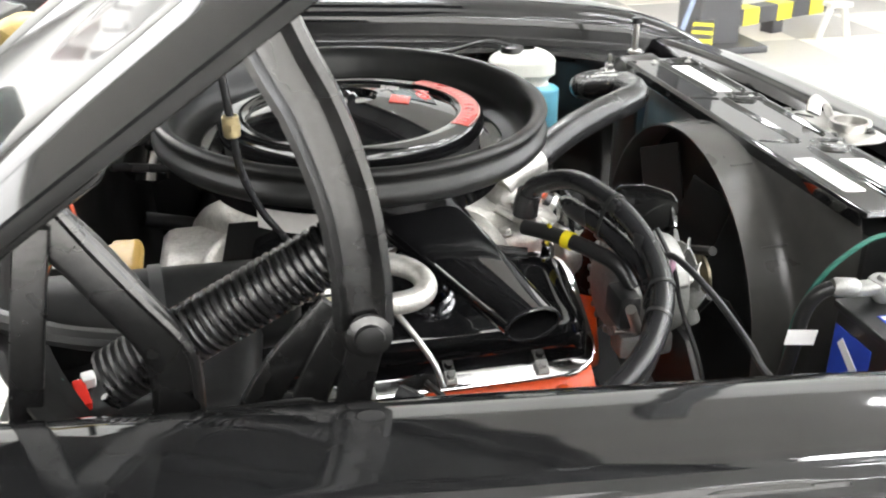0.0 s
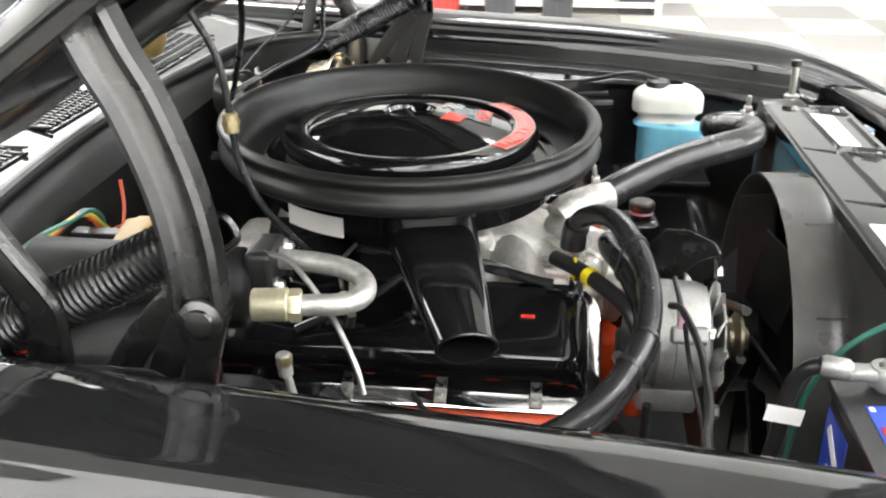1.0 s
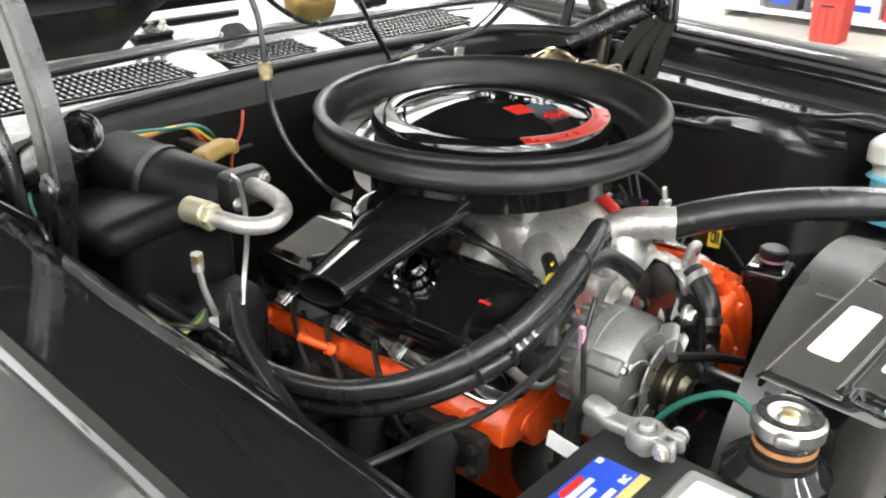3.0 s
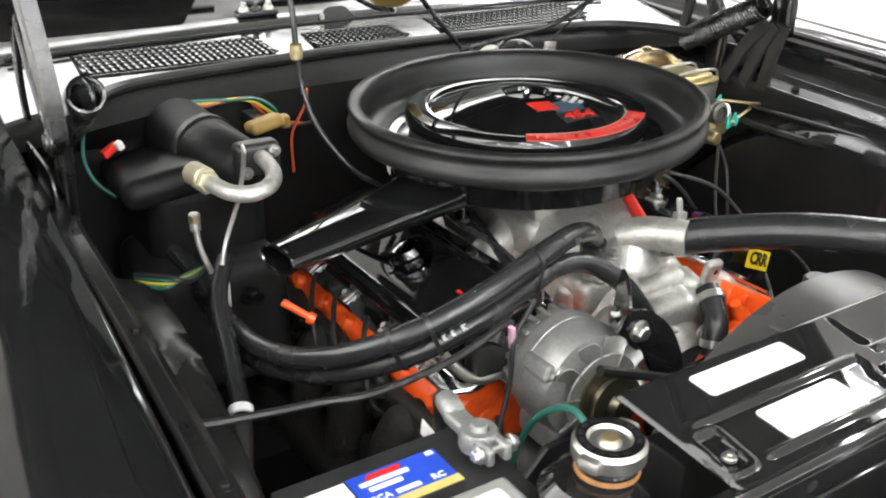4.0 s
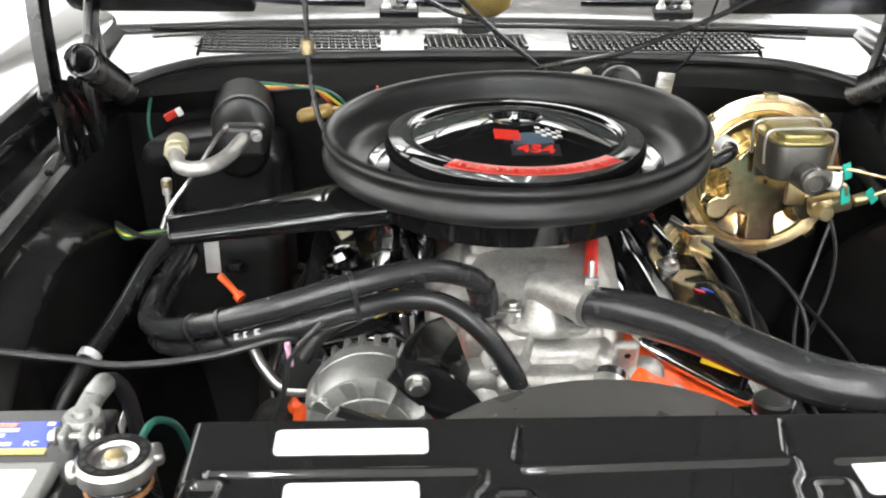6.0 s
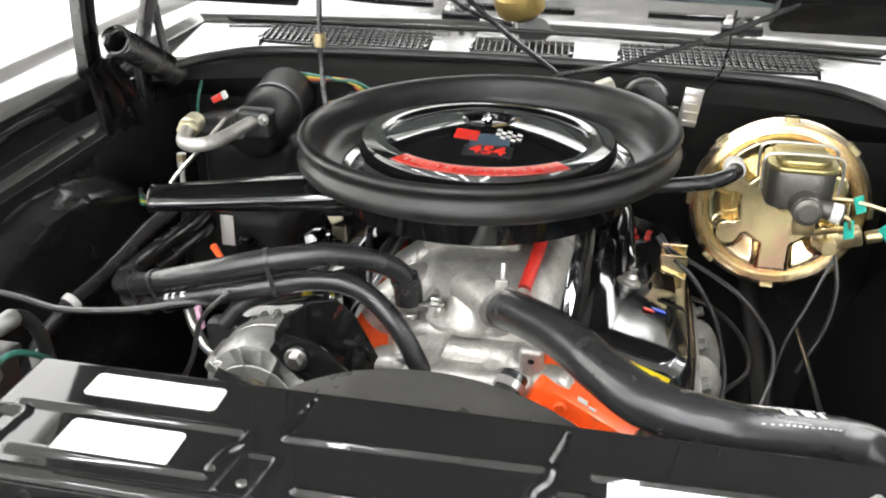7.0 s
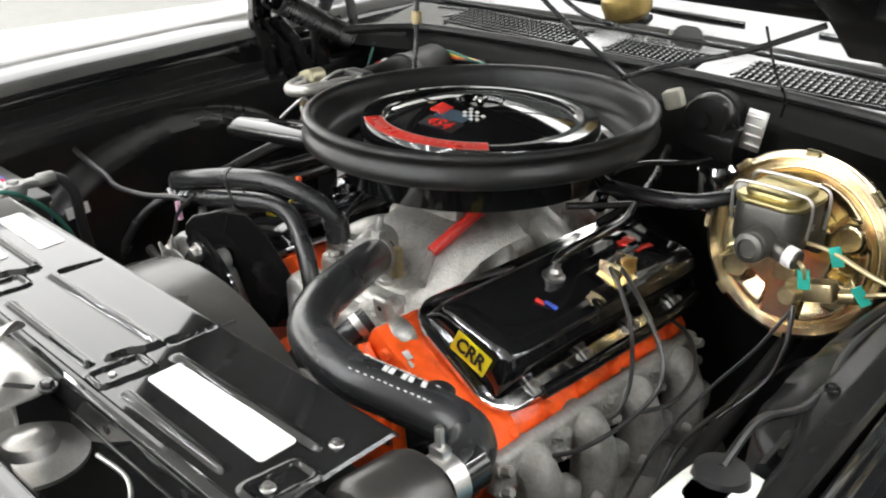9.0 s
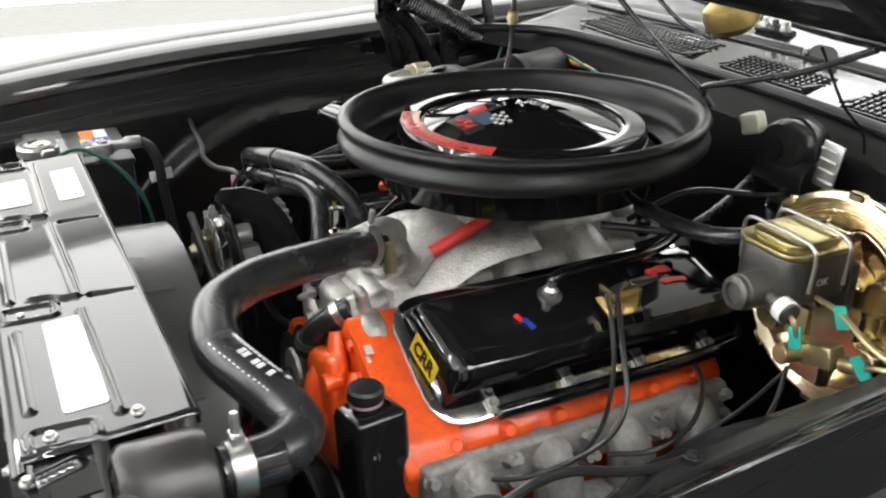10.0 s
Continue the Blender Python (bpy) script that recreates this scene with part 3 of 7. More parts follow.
def plate_f(u, v):
    x, y = 0.320 - 0.735 * u, 0.553 + 0.139 * v
    z = 0.0
    for a, c in BEADS:
        z = max(z, rise(near((x, y), a, c)[0], 0.0050, 0.0048))
    for px_, py_ in PADS + ((-0.396, 0.658), (0.300, 0.655)):
        # a sunken pad inside a raised rim
        qx, qy = abs(x - px_ - 0.12 * (y - py_)) - 0.0075, abs(y - py_) - 0.0185
        d = math.hypot(max(qx, 0), max(qy, 0)) + min(max(qx, qy), 0)
        z = max(z, rise(abs(d - 0.0065), 0.0042, 0.0034))
        if d < 0.004:
            z = -0.003 * min(1.0, (0.004 - d) / 0.004)
    for a, c in WEDGES:
        d, k = near((x, y), a, c)
        w = 0.0062 * (1 - 0.72 * k)
        if d < w:
            z = min(z, -0.0045 * min(1.0, (w - d) / (w * 0.45)))
    edge = max(0.0, (0.559 - y) / 0.006, (x - 0.314) / 0.006, (-0.410 - x) / 0.006)
    return Vector((x, y, RZ + z - 0.005 * edge ** 2))


plate = part("top_plate", sheet(nb(), plate_f, 334, 66, 0.0025), PLATE, rs, "glossy black stamped top plate with beads and pads", sharp=80)


def ear(u, v):
    # lower ear past the plate's end, with a raised rib across it
    x, y = -0.404 - 0.062 * u, 0.640 + 0.062 * v
    z = rise(near((x, y), (-0.428, 0.655), (-0.436, 0.684))[0], 0.0085, 0.008)
    return Vector((x, y, RZ - 0.006 - 0.004 * u + z))


part("end_ear", sheet(nb(), ear, 34, 34, 0.0025), PLATE, rs, "glossy black stamped ear", sharp=80)
part("ear_hole", prism(nb(), round_rect(0.008, 0.016, 0.0035), (-0.455, 0.684, RZ - 0.0088), (1, 0, 0), (0, 1, 0), 0.0006), DULL, rs, "dark punched slot")
part("ear_bolt", bolt(nb(), (-0.436, 0.690, RZ - 0.006), r=0.0042, h=0.005), STEEL, rs)
b = nb()
box(b, (-0.047, 0.688, RZ - 0.022), (0.80, 0.008, 0.036), 0.002)
part("front_flange", b, PLATE, rs)


def slope(u, v):
    x = 0.335 - 0.760 * u
    p = along([(0, 0.6895, -0.0035), (0, 0.691, -0.0025), (0, 0.696, -0.0035), (0, 0.7005, -0.0062), (0, 0.7022, -0.010), (0, 0.7026, -0.022), (0, 0.7030, -0.036)], v)
    return Vector((x, p.y, RZ + p.z))


flange = part("sloping_flange", sheet(nb(), slope, 20, 24, 0.002), PLATE, rs, "glossy black sloping front flange", sharp=60)
for x in (0.245, 0.02, -0.205, -0.33):
    part("flange_hole", cyl(nb(), (x, 0.7022, RZ - 0.023), (x, 0.7036, RZ - 0.023), 0.0055, 0.005, 18, 0.0003), DULL, flange, "dark punched hole")
for x in (0.30, -0.395):
    part("flange_bolt", bolt(nb(), (x, 0.7026, RZ - 0.020), (0, 1, 0.05), 0.0042, 0.005), STEEL, flange)
part("lower_ledge", box(nb(), (-0.047, 0.695, RZ - 0.040), (0.90, 0.020, 0.006), 0.002), PLATE, rs)
part("front_panel", box(nb(), (-0.047, 0.701, RZ - 0.16), (1.1, 0.008, 0.24), 0.002), PLATE, rs)
b = nb()
box(b, (-0.047, 0.555, RZ - 0.012), (0.715, 0.004, 0.016), 0.001)
part("rear_flange", b, PLATE, rs)
for p in ((0.301, 0.663), (0.074, 0.679), (-0.167, 0.672), (-0.394, 0.668), (-0.392, 0.600)):
    part("bolt", bolt(nb(), (p[0], p[1], RZ - (0.003 if 0.67 < p[1] < 0.685 else 0.0)), r=0.0042, h=0.005), STEEL, rs, "small bright bolt")
for x0, x1, y0, y1 in ((0.252, 0.131, 0.570, 0.601), (0.239, 0.139, 0.633, 0.674), (-0.196, -0.366, 0.618, 0.655)):
    part("sticker", prism(nb(), round_rect(x0 - x1, y1 - y0, 0.005), ((x0 + x1) / 2, (y0 + y1) / 2, RZ + 0.0003), (1, 0, 0), (0, 1, 0), 0.0006), WHITE, rs, "blank white paper sticker")

rs.location.y -= 0.015
rs.rotation_euler = (radians(-3), 0, 0)

radiator = thing("radiator", (-0.045, 0.60, 0.40), "black crossflow radiator with round side tanks", "radiator")
b = nb()
box(b, (-0.045, 0.60, 0.63), (0.70, 0.05, 0.44), 0.004)
part("core", b, SATIN, radiator)
b = nb()
lathe(b, [(0, 0), (0.030, 0), (0.041, 0.004), (0.046, 0.012), (0.046, 0.068), (0.043, 0.076), (0.028, 0.081), (0, 0.081)], (-0.447, 0.634, 0.842), (0, -1, -0.02), 40)
box(b, (-0.447, 0.600, 0.66), (0.075, 0.085, 0.36), 0.03, seg=4)
part("side_tank", b, TANK, radiator, "black round-ended radiator tank")
b = nb()
cyl(b, (0.385, 0.605, 0.47), (0.385, 0.605, 0.86), 0.048, 0.044, 36, 0.012)
cyl(b, (0.371, 0.604, 0.855), (0.371, 0.604, 0.872), 0.024, 0.026, 30)
part("side_tank", b, PLATE, radiator, "black round-ended radiator tank")
part("inlet_neck", cyl(nb(), (-0.447, 0.55, 0.842), (-0.447, 0.495, 0.842), 0.021), PLATE, radiator)
b = nb()
lathe(b, [(0, 0.014), (0.008, 0.014), (0.010, 0.011), (0.016, 0.012), (0.019, 0.015), (0.027, 0.015), (0.030, 0.011), (0.030, 0.0), (0.027, -0.002), (0, -0.002)], (0.371, 0.604, 0.877), (0, 0, 1), 48)
for a in (20, 200):
    box(b, (0.371 + 0.030 * math.cos(radians(a)), 0.604 + 0.030 * math.sin(radians(a)), 0.884), (0.012, 0.020, 0.012), 0.004, pose(0, 0, 0, 0, 0, a))
cap = part("radiator_cap", b, STEEL, radiator, "bright steel pressure cap")
part("cap_rivet", lathe(nb(), [(0.008, 0.0), (0.007, 0.003), (0, 0.004)], (0.371, 0.604, 0.890), (0, 0, 1), 20), BRASS, cap, "brass rivet")
b = nb()
lathe(b, [(0.0185, 0.0), (0.0185, 0.0006), (0.027, 0.0006), (0.027, 0.0)], (0.371, 0.604, 0.8918), (0, 0, 1), 40)
part("cap_band", b, GREY_PLASTIC, cap, "grey printed ring")
b = nb()
for i in range(14):
    a = radians(i * 360 / 14 + 5)
    if i % 5 != 4:
        box(b, (0.371 + 0.0228 * math.cos(a), 0.604 + 0.0228 * math.sin(a), 0.8926), (0.0035, 0.0065, 0.0005), 0, pose(0, 0, 0, 0, 0, math.degrees(a)))
part("cap_mark", b, BLACK_INK, cap, kind="stuff")
part("neck_seal", lathe(nb(), [(0.020, 0), (0.0265, 0.002), (0.0265, 0.006), (0.020, 0.008)], (0.371, 0.604, 0.861), (0, 0, 1), 30), mat("rusty_ring", (0.32, 0.14, 0.05), 0.6, vary=0.4, scale=60), radiator, "rusty ring under the cap")

# fan shroud: a round mouth that widens to the radiator
shroud = thing("fan_shroud", (-0.02, 0.52, 0.40), "smooth dark grey plastic fan shroud round the fan", "fan shroud")
SC = Vector((-0.028, 0, 0.612))


def shroud_f(u, v):
    a = 2 * math.pi * u
    ca, sa = math.cos(a), math.sin(a)
    q = max(abs(ca) / 0.335, abs(sa) / 0.268)
    sq = Vector((ca / q, 0, sa / q))
    ro = Vector((ca, 0, sa)) * 0.268
    t = along([(0.0, 0.488, 0), (0.0, 0.500, 0), (0.0, 0.512, 0.0), (0.0, 0.524, 0), (0.0, 0.536, 0), (0.03, 0.546, 0), (0.15, 0.553, 0), (0.5, 0.558, 0), (0.75, 0.564, 0), (0.9, 0.575, 0)], v)
    p = ro.lerp(sq, t.x)
    return SC + Vector((p.x, t.y, p.z))


SHROUD = mat("shroud_plastic", (0.050, 0.0485, 0.0455), 0.27, rough_vary=0.16, scale=9, bump=0.05, bump_scale=40, stain=(0.11, 0.105, 0.095), stain_amount=0.4)
part("upper_half", sheet(nb(), lambda u, v: shroud_f(u * 0.5, v), 36, 18, 0.003), SHROUD, shroud, "upper shroud half", sharp=50)
part("lower_half", sheet(nb(), lambda u, v: shroud_f(0.5 + u * 0.5, v), 36, 18, 0.003), SHROUD, shroud, "lower shroud half", sharp=50)
for u in (0.11, 0.19, 0.31, 0.39):
    part("seam", tube(nb(), [shroud_f(u, v / 12) for v in range(3, 8)], 0.0022, 8, 2), SHROUD, shroud, "moulded seam")

fan = thing("cooling_fan", (-0.035, 0.43, 0.40), "black steel cooling fan with clutch hub", "fan")
for i in range(7):
    b = nb()
    a = radians(i * 360 / 7 + 12)
    d = Vector((math.cos(a), 0, math.sin(a)))
    box(b, SC + Vector((0, 0.496, 0.02)) + d * 0.142, (0.15, 0.005, 0.072), 0.002, Matrix.Rotation(-a, 4, "Y") @ Matrix.Rotation(radians(32), 4, "X"))
    part("blade", b, DULL, fan)
b = nb()
lathe(b, [(0, 0.06), (0.05, 0.06), (0.07, 0.05), (0.075, 0.01), (0.06, 0), (0.03, -0.02), (0.03, -0.09), (0, -0.09)], SC + Vector((0, 0.440, 0.02)), (0, 1, 0), 40)
part("fan_clutch", b, HINGE, fan, "dark alloy fan clutch")
b = nb()
for r, y in ((0.075, 0.325), (0.07, 0.345)):
    lathe(b, [(0, -0.01), (r, -0.01), (r - 0.012, -0.003), (r - 0.012, 0.003), (r, 0.01), (0, 0.01)], (SC.x, y, SC.z + 0.028), (0, 1, 0), 40)
part("water_pump_pulley", b, SATIN, fan)

# ---- engine ----
engine = thing("engine_block", (0, 0, 0.40), "orange painted big V8 engine block with cylinder heads", "engine")
b = nb()
box(b, (-0.02, 0.0, 0.52), (0.26, 0.54, 0.26), 0.02)
prism(b, [(-0.20, 0.0), (0.10, 0.0), (0.10, 0.13), (0.06, 0.15), (-0.06, 0.15), (-0.15, 0.13)], (0, 0.30, 0.56), (1, 0, 0), (0, 0, 1), 0.06, 0.006)
part("block", b, ORANGE, engine)


def head_profile(s):
    return [(s * 0.10, 0.655), (s * 0.262, 0.632), (s * 0.287, 0.642), (s * 0.287, 0.665), (s * 0.268, 0.685), (s * 0.128, 0.770), (s * 0.08, 0.73)]


for s, y0, y1 in ((1, -0.23, 0.255), (-1, -0.155, 0.292)):
    b = nb()
    prism(b, head_profile(s), (0, y0, 0), (1, 0, 0), (0, 0, 1), -(y1 - y0), 0.006)
    for i in range(6):
        y = y0 + 0.045 + i * (y1 - y0 - 0.09) / 5
        cyl(b, (s * 0.262, y, 0.652), (s * 0.291, y, 0.673), 0.017, 0.011, 14, 0.005)
    if s > 0:
        prism(b, [(0.11, 0.62), (0.22, 0.61), (0.255, 0.655), (0.24, 0.668), (0.12, 0.71)], (0, y1 - 0.055, 0), (1, 0, 0), (0, 0, 1), -0.06, 0.008)
    else:
        prism(b, [(-0.095, 0.735), (-0.112, 0.768), (-0.120, 0.772), (-0.282, 0.682), (-0.302, 0.655), (-0.285, 0.60), (-0.20, 0.57), (-0.10, 0.60)], (0, 0.316, 0), (1, 0, 0), (0, 0, 1), 0.08, 0.006)
        cyl(b, (-0.268, 0.310, 0.668), (-0.268, 0.326, 0.668), 0.016, 0.012, 16, 0.003)
        cyl(b, (-0.140, 0.310, 0.745), (-0.140, 0.322, 0.745), 0.008, 0.007, 12, 0.001)
    part("cylinder_head", b, ORANGE, engine, "orange cylinder head with cast bosses")
for c, w, h in (((-0.164, 0.3035, 0.7485), 0.013, 0.010), ((-0.1755, 0.3085, 0.7425), 0.009, 0.005)):
    part("chalk_mark", prism(nb(), [(-w / 2, -h / 2), (w / 2, -h / 2), (w / 2, h / 2), (-w / 2, h / 2)], c, (-0.872, 0, -0.489), (0, -1, 0), 0.0008), PALE_INK, engine, "pale illegible chalk mark")
b = nb()
box(b, (-0.10, 0.335, 0.64), (0.13, 0.03, 0.16), 0.012, pose(0, 0, 0, 0, 20, 0), 3)
box(b, (0.05, 0.318, 0.62), (0.08, 0.03, 0.12), 0.012, pose(0, 0, 0, 0, -20, 0), 3)
cyl(b, (-0.14, 0.33, 0.70), (-0.14, 0.355, 0.70), 0.012, seg=12)
cyl(b, (-0.20, 0.30, 0.665), (-0.20, 0.325, 0.665), 0.012, seg=12)
part("front_cover", b, ORANGE, engine)
for pts, r in ((((-0.110, 0.326, 0.752), (-0.128, 0.331, 0.715), (-0.140, 0.335, 0.66), (-0.145, 0.335, 0.58)), 0.013),
               (((-0.165, 0.322, 0.722), (-0.182, 0.330, 0.690), (-0.190, 0.334, 0.64), (-0.192, 0.334, 0.57)), 0.013),
               (((-0.225, 0.318, 0.690), (-0.236, 0.324, 0.66), (-0.238, 0.326, 0.61), (-0.232, 0.324, 0.56)), 0.012),
               (((-0.085, 0.335, 0.700), (-0.098, 0.345, 0.66), (-0.10, 0.348, 0.60)), 0.020)):
    part("cast_rib", tube(nb(), pts, r, 14, 6, radii=[0.6, 1, 1.1, 1, 0.9]), ORANGE, engine, "rounded orange cast rib")
for p in ((-0.205, 0.318, 0.700), (-0.262, 0.318, 0.640), (-0.130, 0.352, 0.640), (-0.165, 0.338, 0.615)):
    part("cover_bolt", bolt(nb(), p, (0, 1, 0), 0.008, 0.009), ORANGE, engine)
b = nb()
for k, w in ((0, 0.006), (1, 0.004), (2, 0.006)):
    box(b, (-0.178 - k * 0.004, 0.3223, 0.722 - k * 0.009), (0.010, 0.0006, w), 0, pose(0, 0, 0, 0, 25, 0))
part("chalk_mark", b, PALE_INK, engine, "pale chalk mark", kind="stuff")


def valve_cover(s, y0, y1):
    t = thing("valve_cover", (s * 0.2, (y0 + y1) / 2, 0.69),
              "glossy black valve cover with " + ("a yellow code plate" if s < 0 else "a stepped oil cap"), "valve cover", "valve covers")
    rail = [(s * 0.272, 0.688), (s * 0.268, 0.697), (s * 0.118, 0.806), (s * 0.112, 0.798)]
    # outline of the section from outer rail over the top to the inner rail
    sec = [(0.262, 0.700), (0.270, 0.713), (0.282, 0.738), (0.286, 0.753), (0.280, 0.767), (0.264, 0.776), (0.215, 0.788), (0.182, 0.797), (0.164, 0.798), (0.152, 0.791), (0.142, 0.781), (0.132, 0.774)]
    c = Vector((0.197, 0, 0.745))

    def f(u, v):
        e = 1.0
        uu = u * 12
        if uu < 5:
            k = uu / 5
            e = math.sin(radians(90 * k)) ** 0.42 if k > 0 else 0.0
            y = y0 + 0.040 * (1 - math.cos(radians(90 * k)))
        elif uu > 7:
            k = (12 - uu) / 5
            e = math.sin(radians(90 * k)) ** 0.42 if k > 0 else 0.0
            y = y1 - 0.040 * (1 - math.cos(radians(90 * k)))
        else:
            y = (y0 + 0.040) + (y1 - y0 - 0.08) * (uu - 5) / 2
        p = along([(a, 0, z) for a, z in sec], v)
        base = Vector((0.262 - 0.130 * v, 0, 0.700 + 0.074 * v))
        q = base.lerp(p, e)
        return Vector((s * q.x, y, q.z))
    part("cover", sheet(nb(), f, 48, 44, 0.0015), CHROME_BLACK, t, sharp=80)
    # flange
    b = nb()
    ux, uy = Vector((s * 0.869, 0, -0.495)), Vector((0, 1, 0))
    prism(b, round_rect(0.186, y1 - y0 + 0.034, 0.046), Vector((s * 0.199, (y0 + y1) / 2, 0.7315)), ux, uy, s * 0.010, 0.0042)
    part("rail", b, CHROME, t, "bright chrome rail")
    n = Vector((s * 0.495, 0, 0.869))
    for i in range(4):
        y = y0 + 0.06 + i * (y1 - y0 - 0.12) / 3
        p = Vector((s * 0.272, y, 0.7010))
        b = nb()
        box(b, p + n * 0.004, (0.022, 0.014, 0.005), 0.001, pose(0, 0, 0, 0, s * 30, 0))
        bolt(b, p + n * 0.006, n, 0.0055, 0.007, False)
        part("rail_bolt", b, STEEL, t, "small rail bolt with clip")
    return t


vl = valve_cover(-1, -0.195, 0.252)
vr = valve_cover(1, -0.215, 0.245)
b = nb()
PX = Vector((-0.050, -0.003, -0.021)).normalized()
PY = Vector((-0.010, -0.0045, 0.0275))
PY = (PY - PX * PY.dot(PX)).normalized()
PN = PX.cross(PY) if PX.cross(PY).y > 0 else PY.cross(PX)
PC = Vector((-0.2285, 0.2600, 0.7600))
prism(b, round_rect(0.056, 0.0285, 0.0015, 2), PC, PX, PY, 0.0012 if PX.cross(PY).dot(PN) > 0 else -0.0012)
plate_l = part("code_plate", b, YELLOW, vl, "yellow plate with black letters")
TM = Matrix(((-PX.x, PY.x, PN.x, 0), (-PX.y, PY.y, PN.y, 0), (-PX.z, PY.z, PN.z, 0), (0, 0, 0, 1)))
if TM.to_3x3().determinant() < 0:
    TM = Matrix(((PX.x, PY.x, PN.x, 0), (PX.y, PY.y, PN.y, 0), (PX.z, PY.z, PN.z, 0), (0, 0, 0, 1)))
part("code_letters", text_bm("CRR", 0.0255, Matrix.Translation(PC + PN * 0.0018) @ TM, 0.0003, squeeze=0.92, bold=0.035), BLACK_INK, plate_l, "black letters CRR")
# fitting, bracket and the wires it carries
b = nb()
lathe(b, [(0, 0), (0.016, 0), (0.016, 0.004), (0.010, 0.006), (0.010, 0.012), (0.006, 0.016), (0.006, 0.024), (0, 0.025)], (-0.204, 0.074, 0.789), (-0.2, 0, 1), 20)
part("breather_fitting", b, STEEL, vl, "small bright steel fitting")
part("breather_pipe", tube(nb(), [(-0.206, 0.074, 0.806), (-0.206, 0.066, 0.815), (-0.204, 0.045, 0.817), (-0.200, -0.03, 0.817), (-0.196, -0.10, 0.820), (-0.18, -0.15, 0.83)], 0.0075, 14, 7), CHROME_BLACK, vl, "glossy black breather pipe")
b = nb()
n = Vector((-0.36, 0, 0.93))
box(b, (-0.262, 0.010, 0.790), (0.036, 0.05, 0.004), 0.001, pose(0, 0, 0, 0, -21, 0))
box(b, (-0.262, -0.008, 0.803), (0.034, 0.004, 0.026), 0.001)
box(b, (-0.262, 0.028, 0.803), (0.034, 0.004, 0.026), 0.001)
bracket = part("wire_bracket", b, GOLD, vl, "gold plated wire loom bracket")
b = nb()
tube(b, [(-0.245, -0.06, 0.806), (-0.258, 0.005, 0.812), (-0.295, 0.035, 0.805), (-0.345, 0.065, 0.785), (-0.385, 0.085, 0.745), (-0.395, 0.110, 0.712), (-0.380, 0.150, 0.680), (-0.355, 0.195, 0.655), (-0.330, 0.225, 0.645)], 0.0031, 10)
part("spark_wire", b, WIRE, vl, "black spark plug wire")
part("spark_wire", tube(nb(), [(-0.240, -0.05, 0.806), (-0.258, 0.022, 0.810), (-0.288, 0.040, 0.790), (-0.320, 0.055, 0.745), (-0.338, 0.075, 0.690), (-0.340, 0.10, 0.655), (-0.325, 0.115, 0.640)], 0.0030, 10), WIRE, vl, "black spark plug wire")
for x, y, z, w, l, turn in ((-0.206, -0.092, 0.7908, 0.016, 0.042, 8), (-0.228, -0.102, 0.7850, 0.010, 0.040, -6)):
    wavy = [(-w / 2, -l / 2), (w * 0.3, -l * 0.46), (w / 2, -l * 0.1), (w * 0.35, l * 0.1), (w / 2, l * 0.34), (w * 0.1, l / 2), (-w / 2, l * 0.3), (-w * 0.3, 0)]
    m = pose(x, y, z, 0, 0, turn) @ pose(0, 0, 0, 0, -15, 0)
    part("red_decal", prism(nb(), wavy, m.translation, m.to_3x3() @ Vector((1, 0, 0)), m.to_3x3() @ Vector((0, 1, 0)), 0.002, 0.0005), RED, vl, "worn red decal")
# red and blue patches paint an emblem's reflection onto the glossy cover
part("red_decal", box(nb(), (-0.232, 0.135, 0.7855), (0.014, 0.008, 0.0012), 0, pose(0, 0, 0, 0, -21, 20)), RED, vl, "small red mark")
part("blue_reflection", box(nb(), (-0.244, 0.128, 0.7826), (0.018, 0.008, 0.0012), 0, pose(0, 0, 0, 0, -21, 20)), BLUE, vl, "small blue patch painted as an emblem's reflection")
part("plug_wire_loom", tube(nb(), [(-0.286, 0.19, 0.699), (-0.292, 0.10, 0.703), (-0.292, 0.0, 0.703), (-0.290, -0.10, 0.702), (-0.284, -0.17, 0.705)], 0.009, 12, 5), CHROME_BLACK, vl, "glossy black plug wire loom")
part("red_decal", box(nb(), (0.221, 0.171, 0.7872), (0.005, 0.017, 0.0012), 0, pose(0, 0, 0, 0, 14, 0)), RED, vr, "small red mark")
b = nb()
CAPN = Vector((0.36, 0, 0.93))
lathe(b, [(0.029, 0), (0.029, 0.005), (0.025, 0.007), (0.024, 0.014), (0.026, 0.015), (0.026, 0.020), (0.022, 0.022), (0.020, 0.026), (0.017, 0.031), (0.008, 0.034), (0, 0.035)], (0.226, 0.058, 0.783), CAPN, 40)
for a in (0, 90, 180, 270):
    d = Matrix.Rotation(radians(a), 3, CAPN.normalized()) @ Vector((0.93, 0, -0.36))
    cyl(b, Vector((0.226, 0.058, 0.787)) + d * 0.022, Vector((0.226, 0.058, 0.787)) + d * 0.036, 0.005, seg=10)
part("oil_cap", b, mat("black_chrome", (0.16, 0.16, 0.165), 0.12, metal=1.0, rough_vary=0.06), vr, "stepped glossy black oil cap")

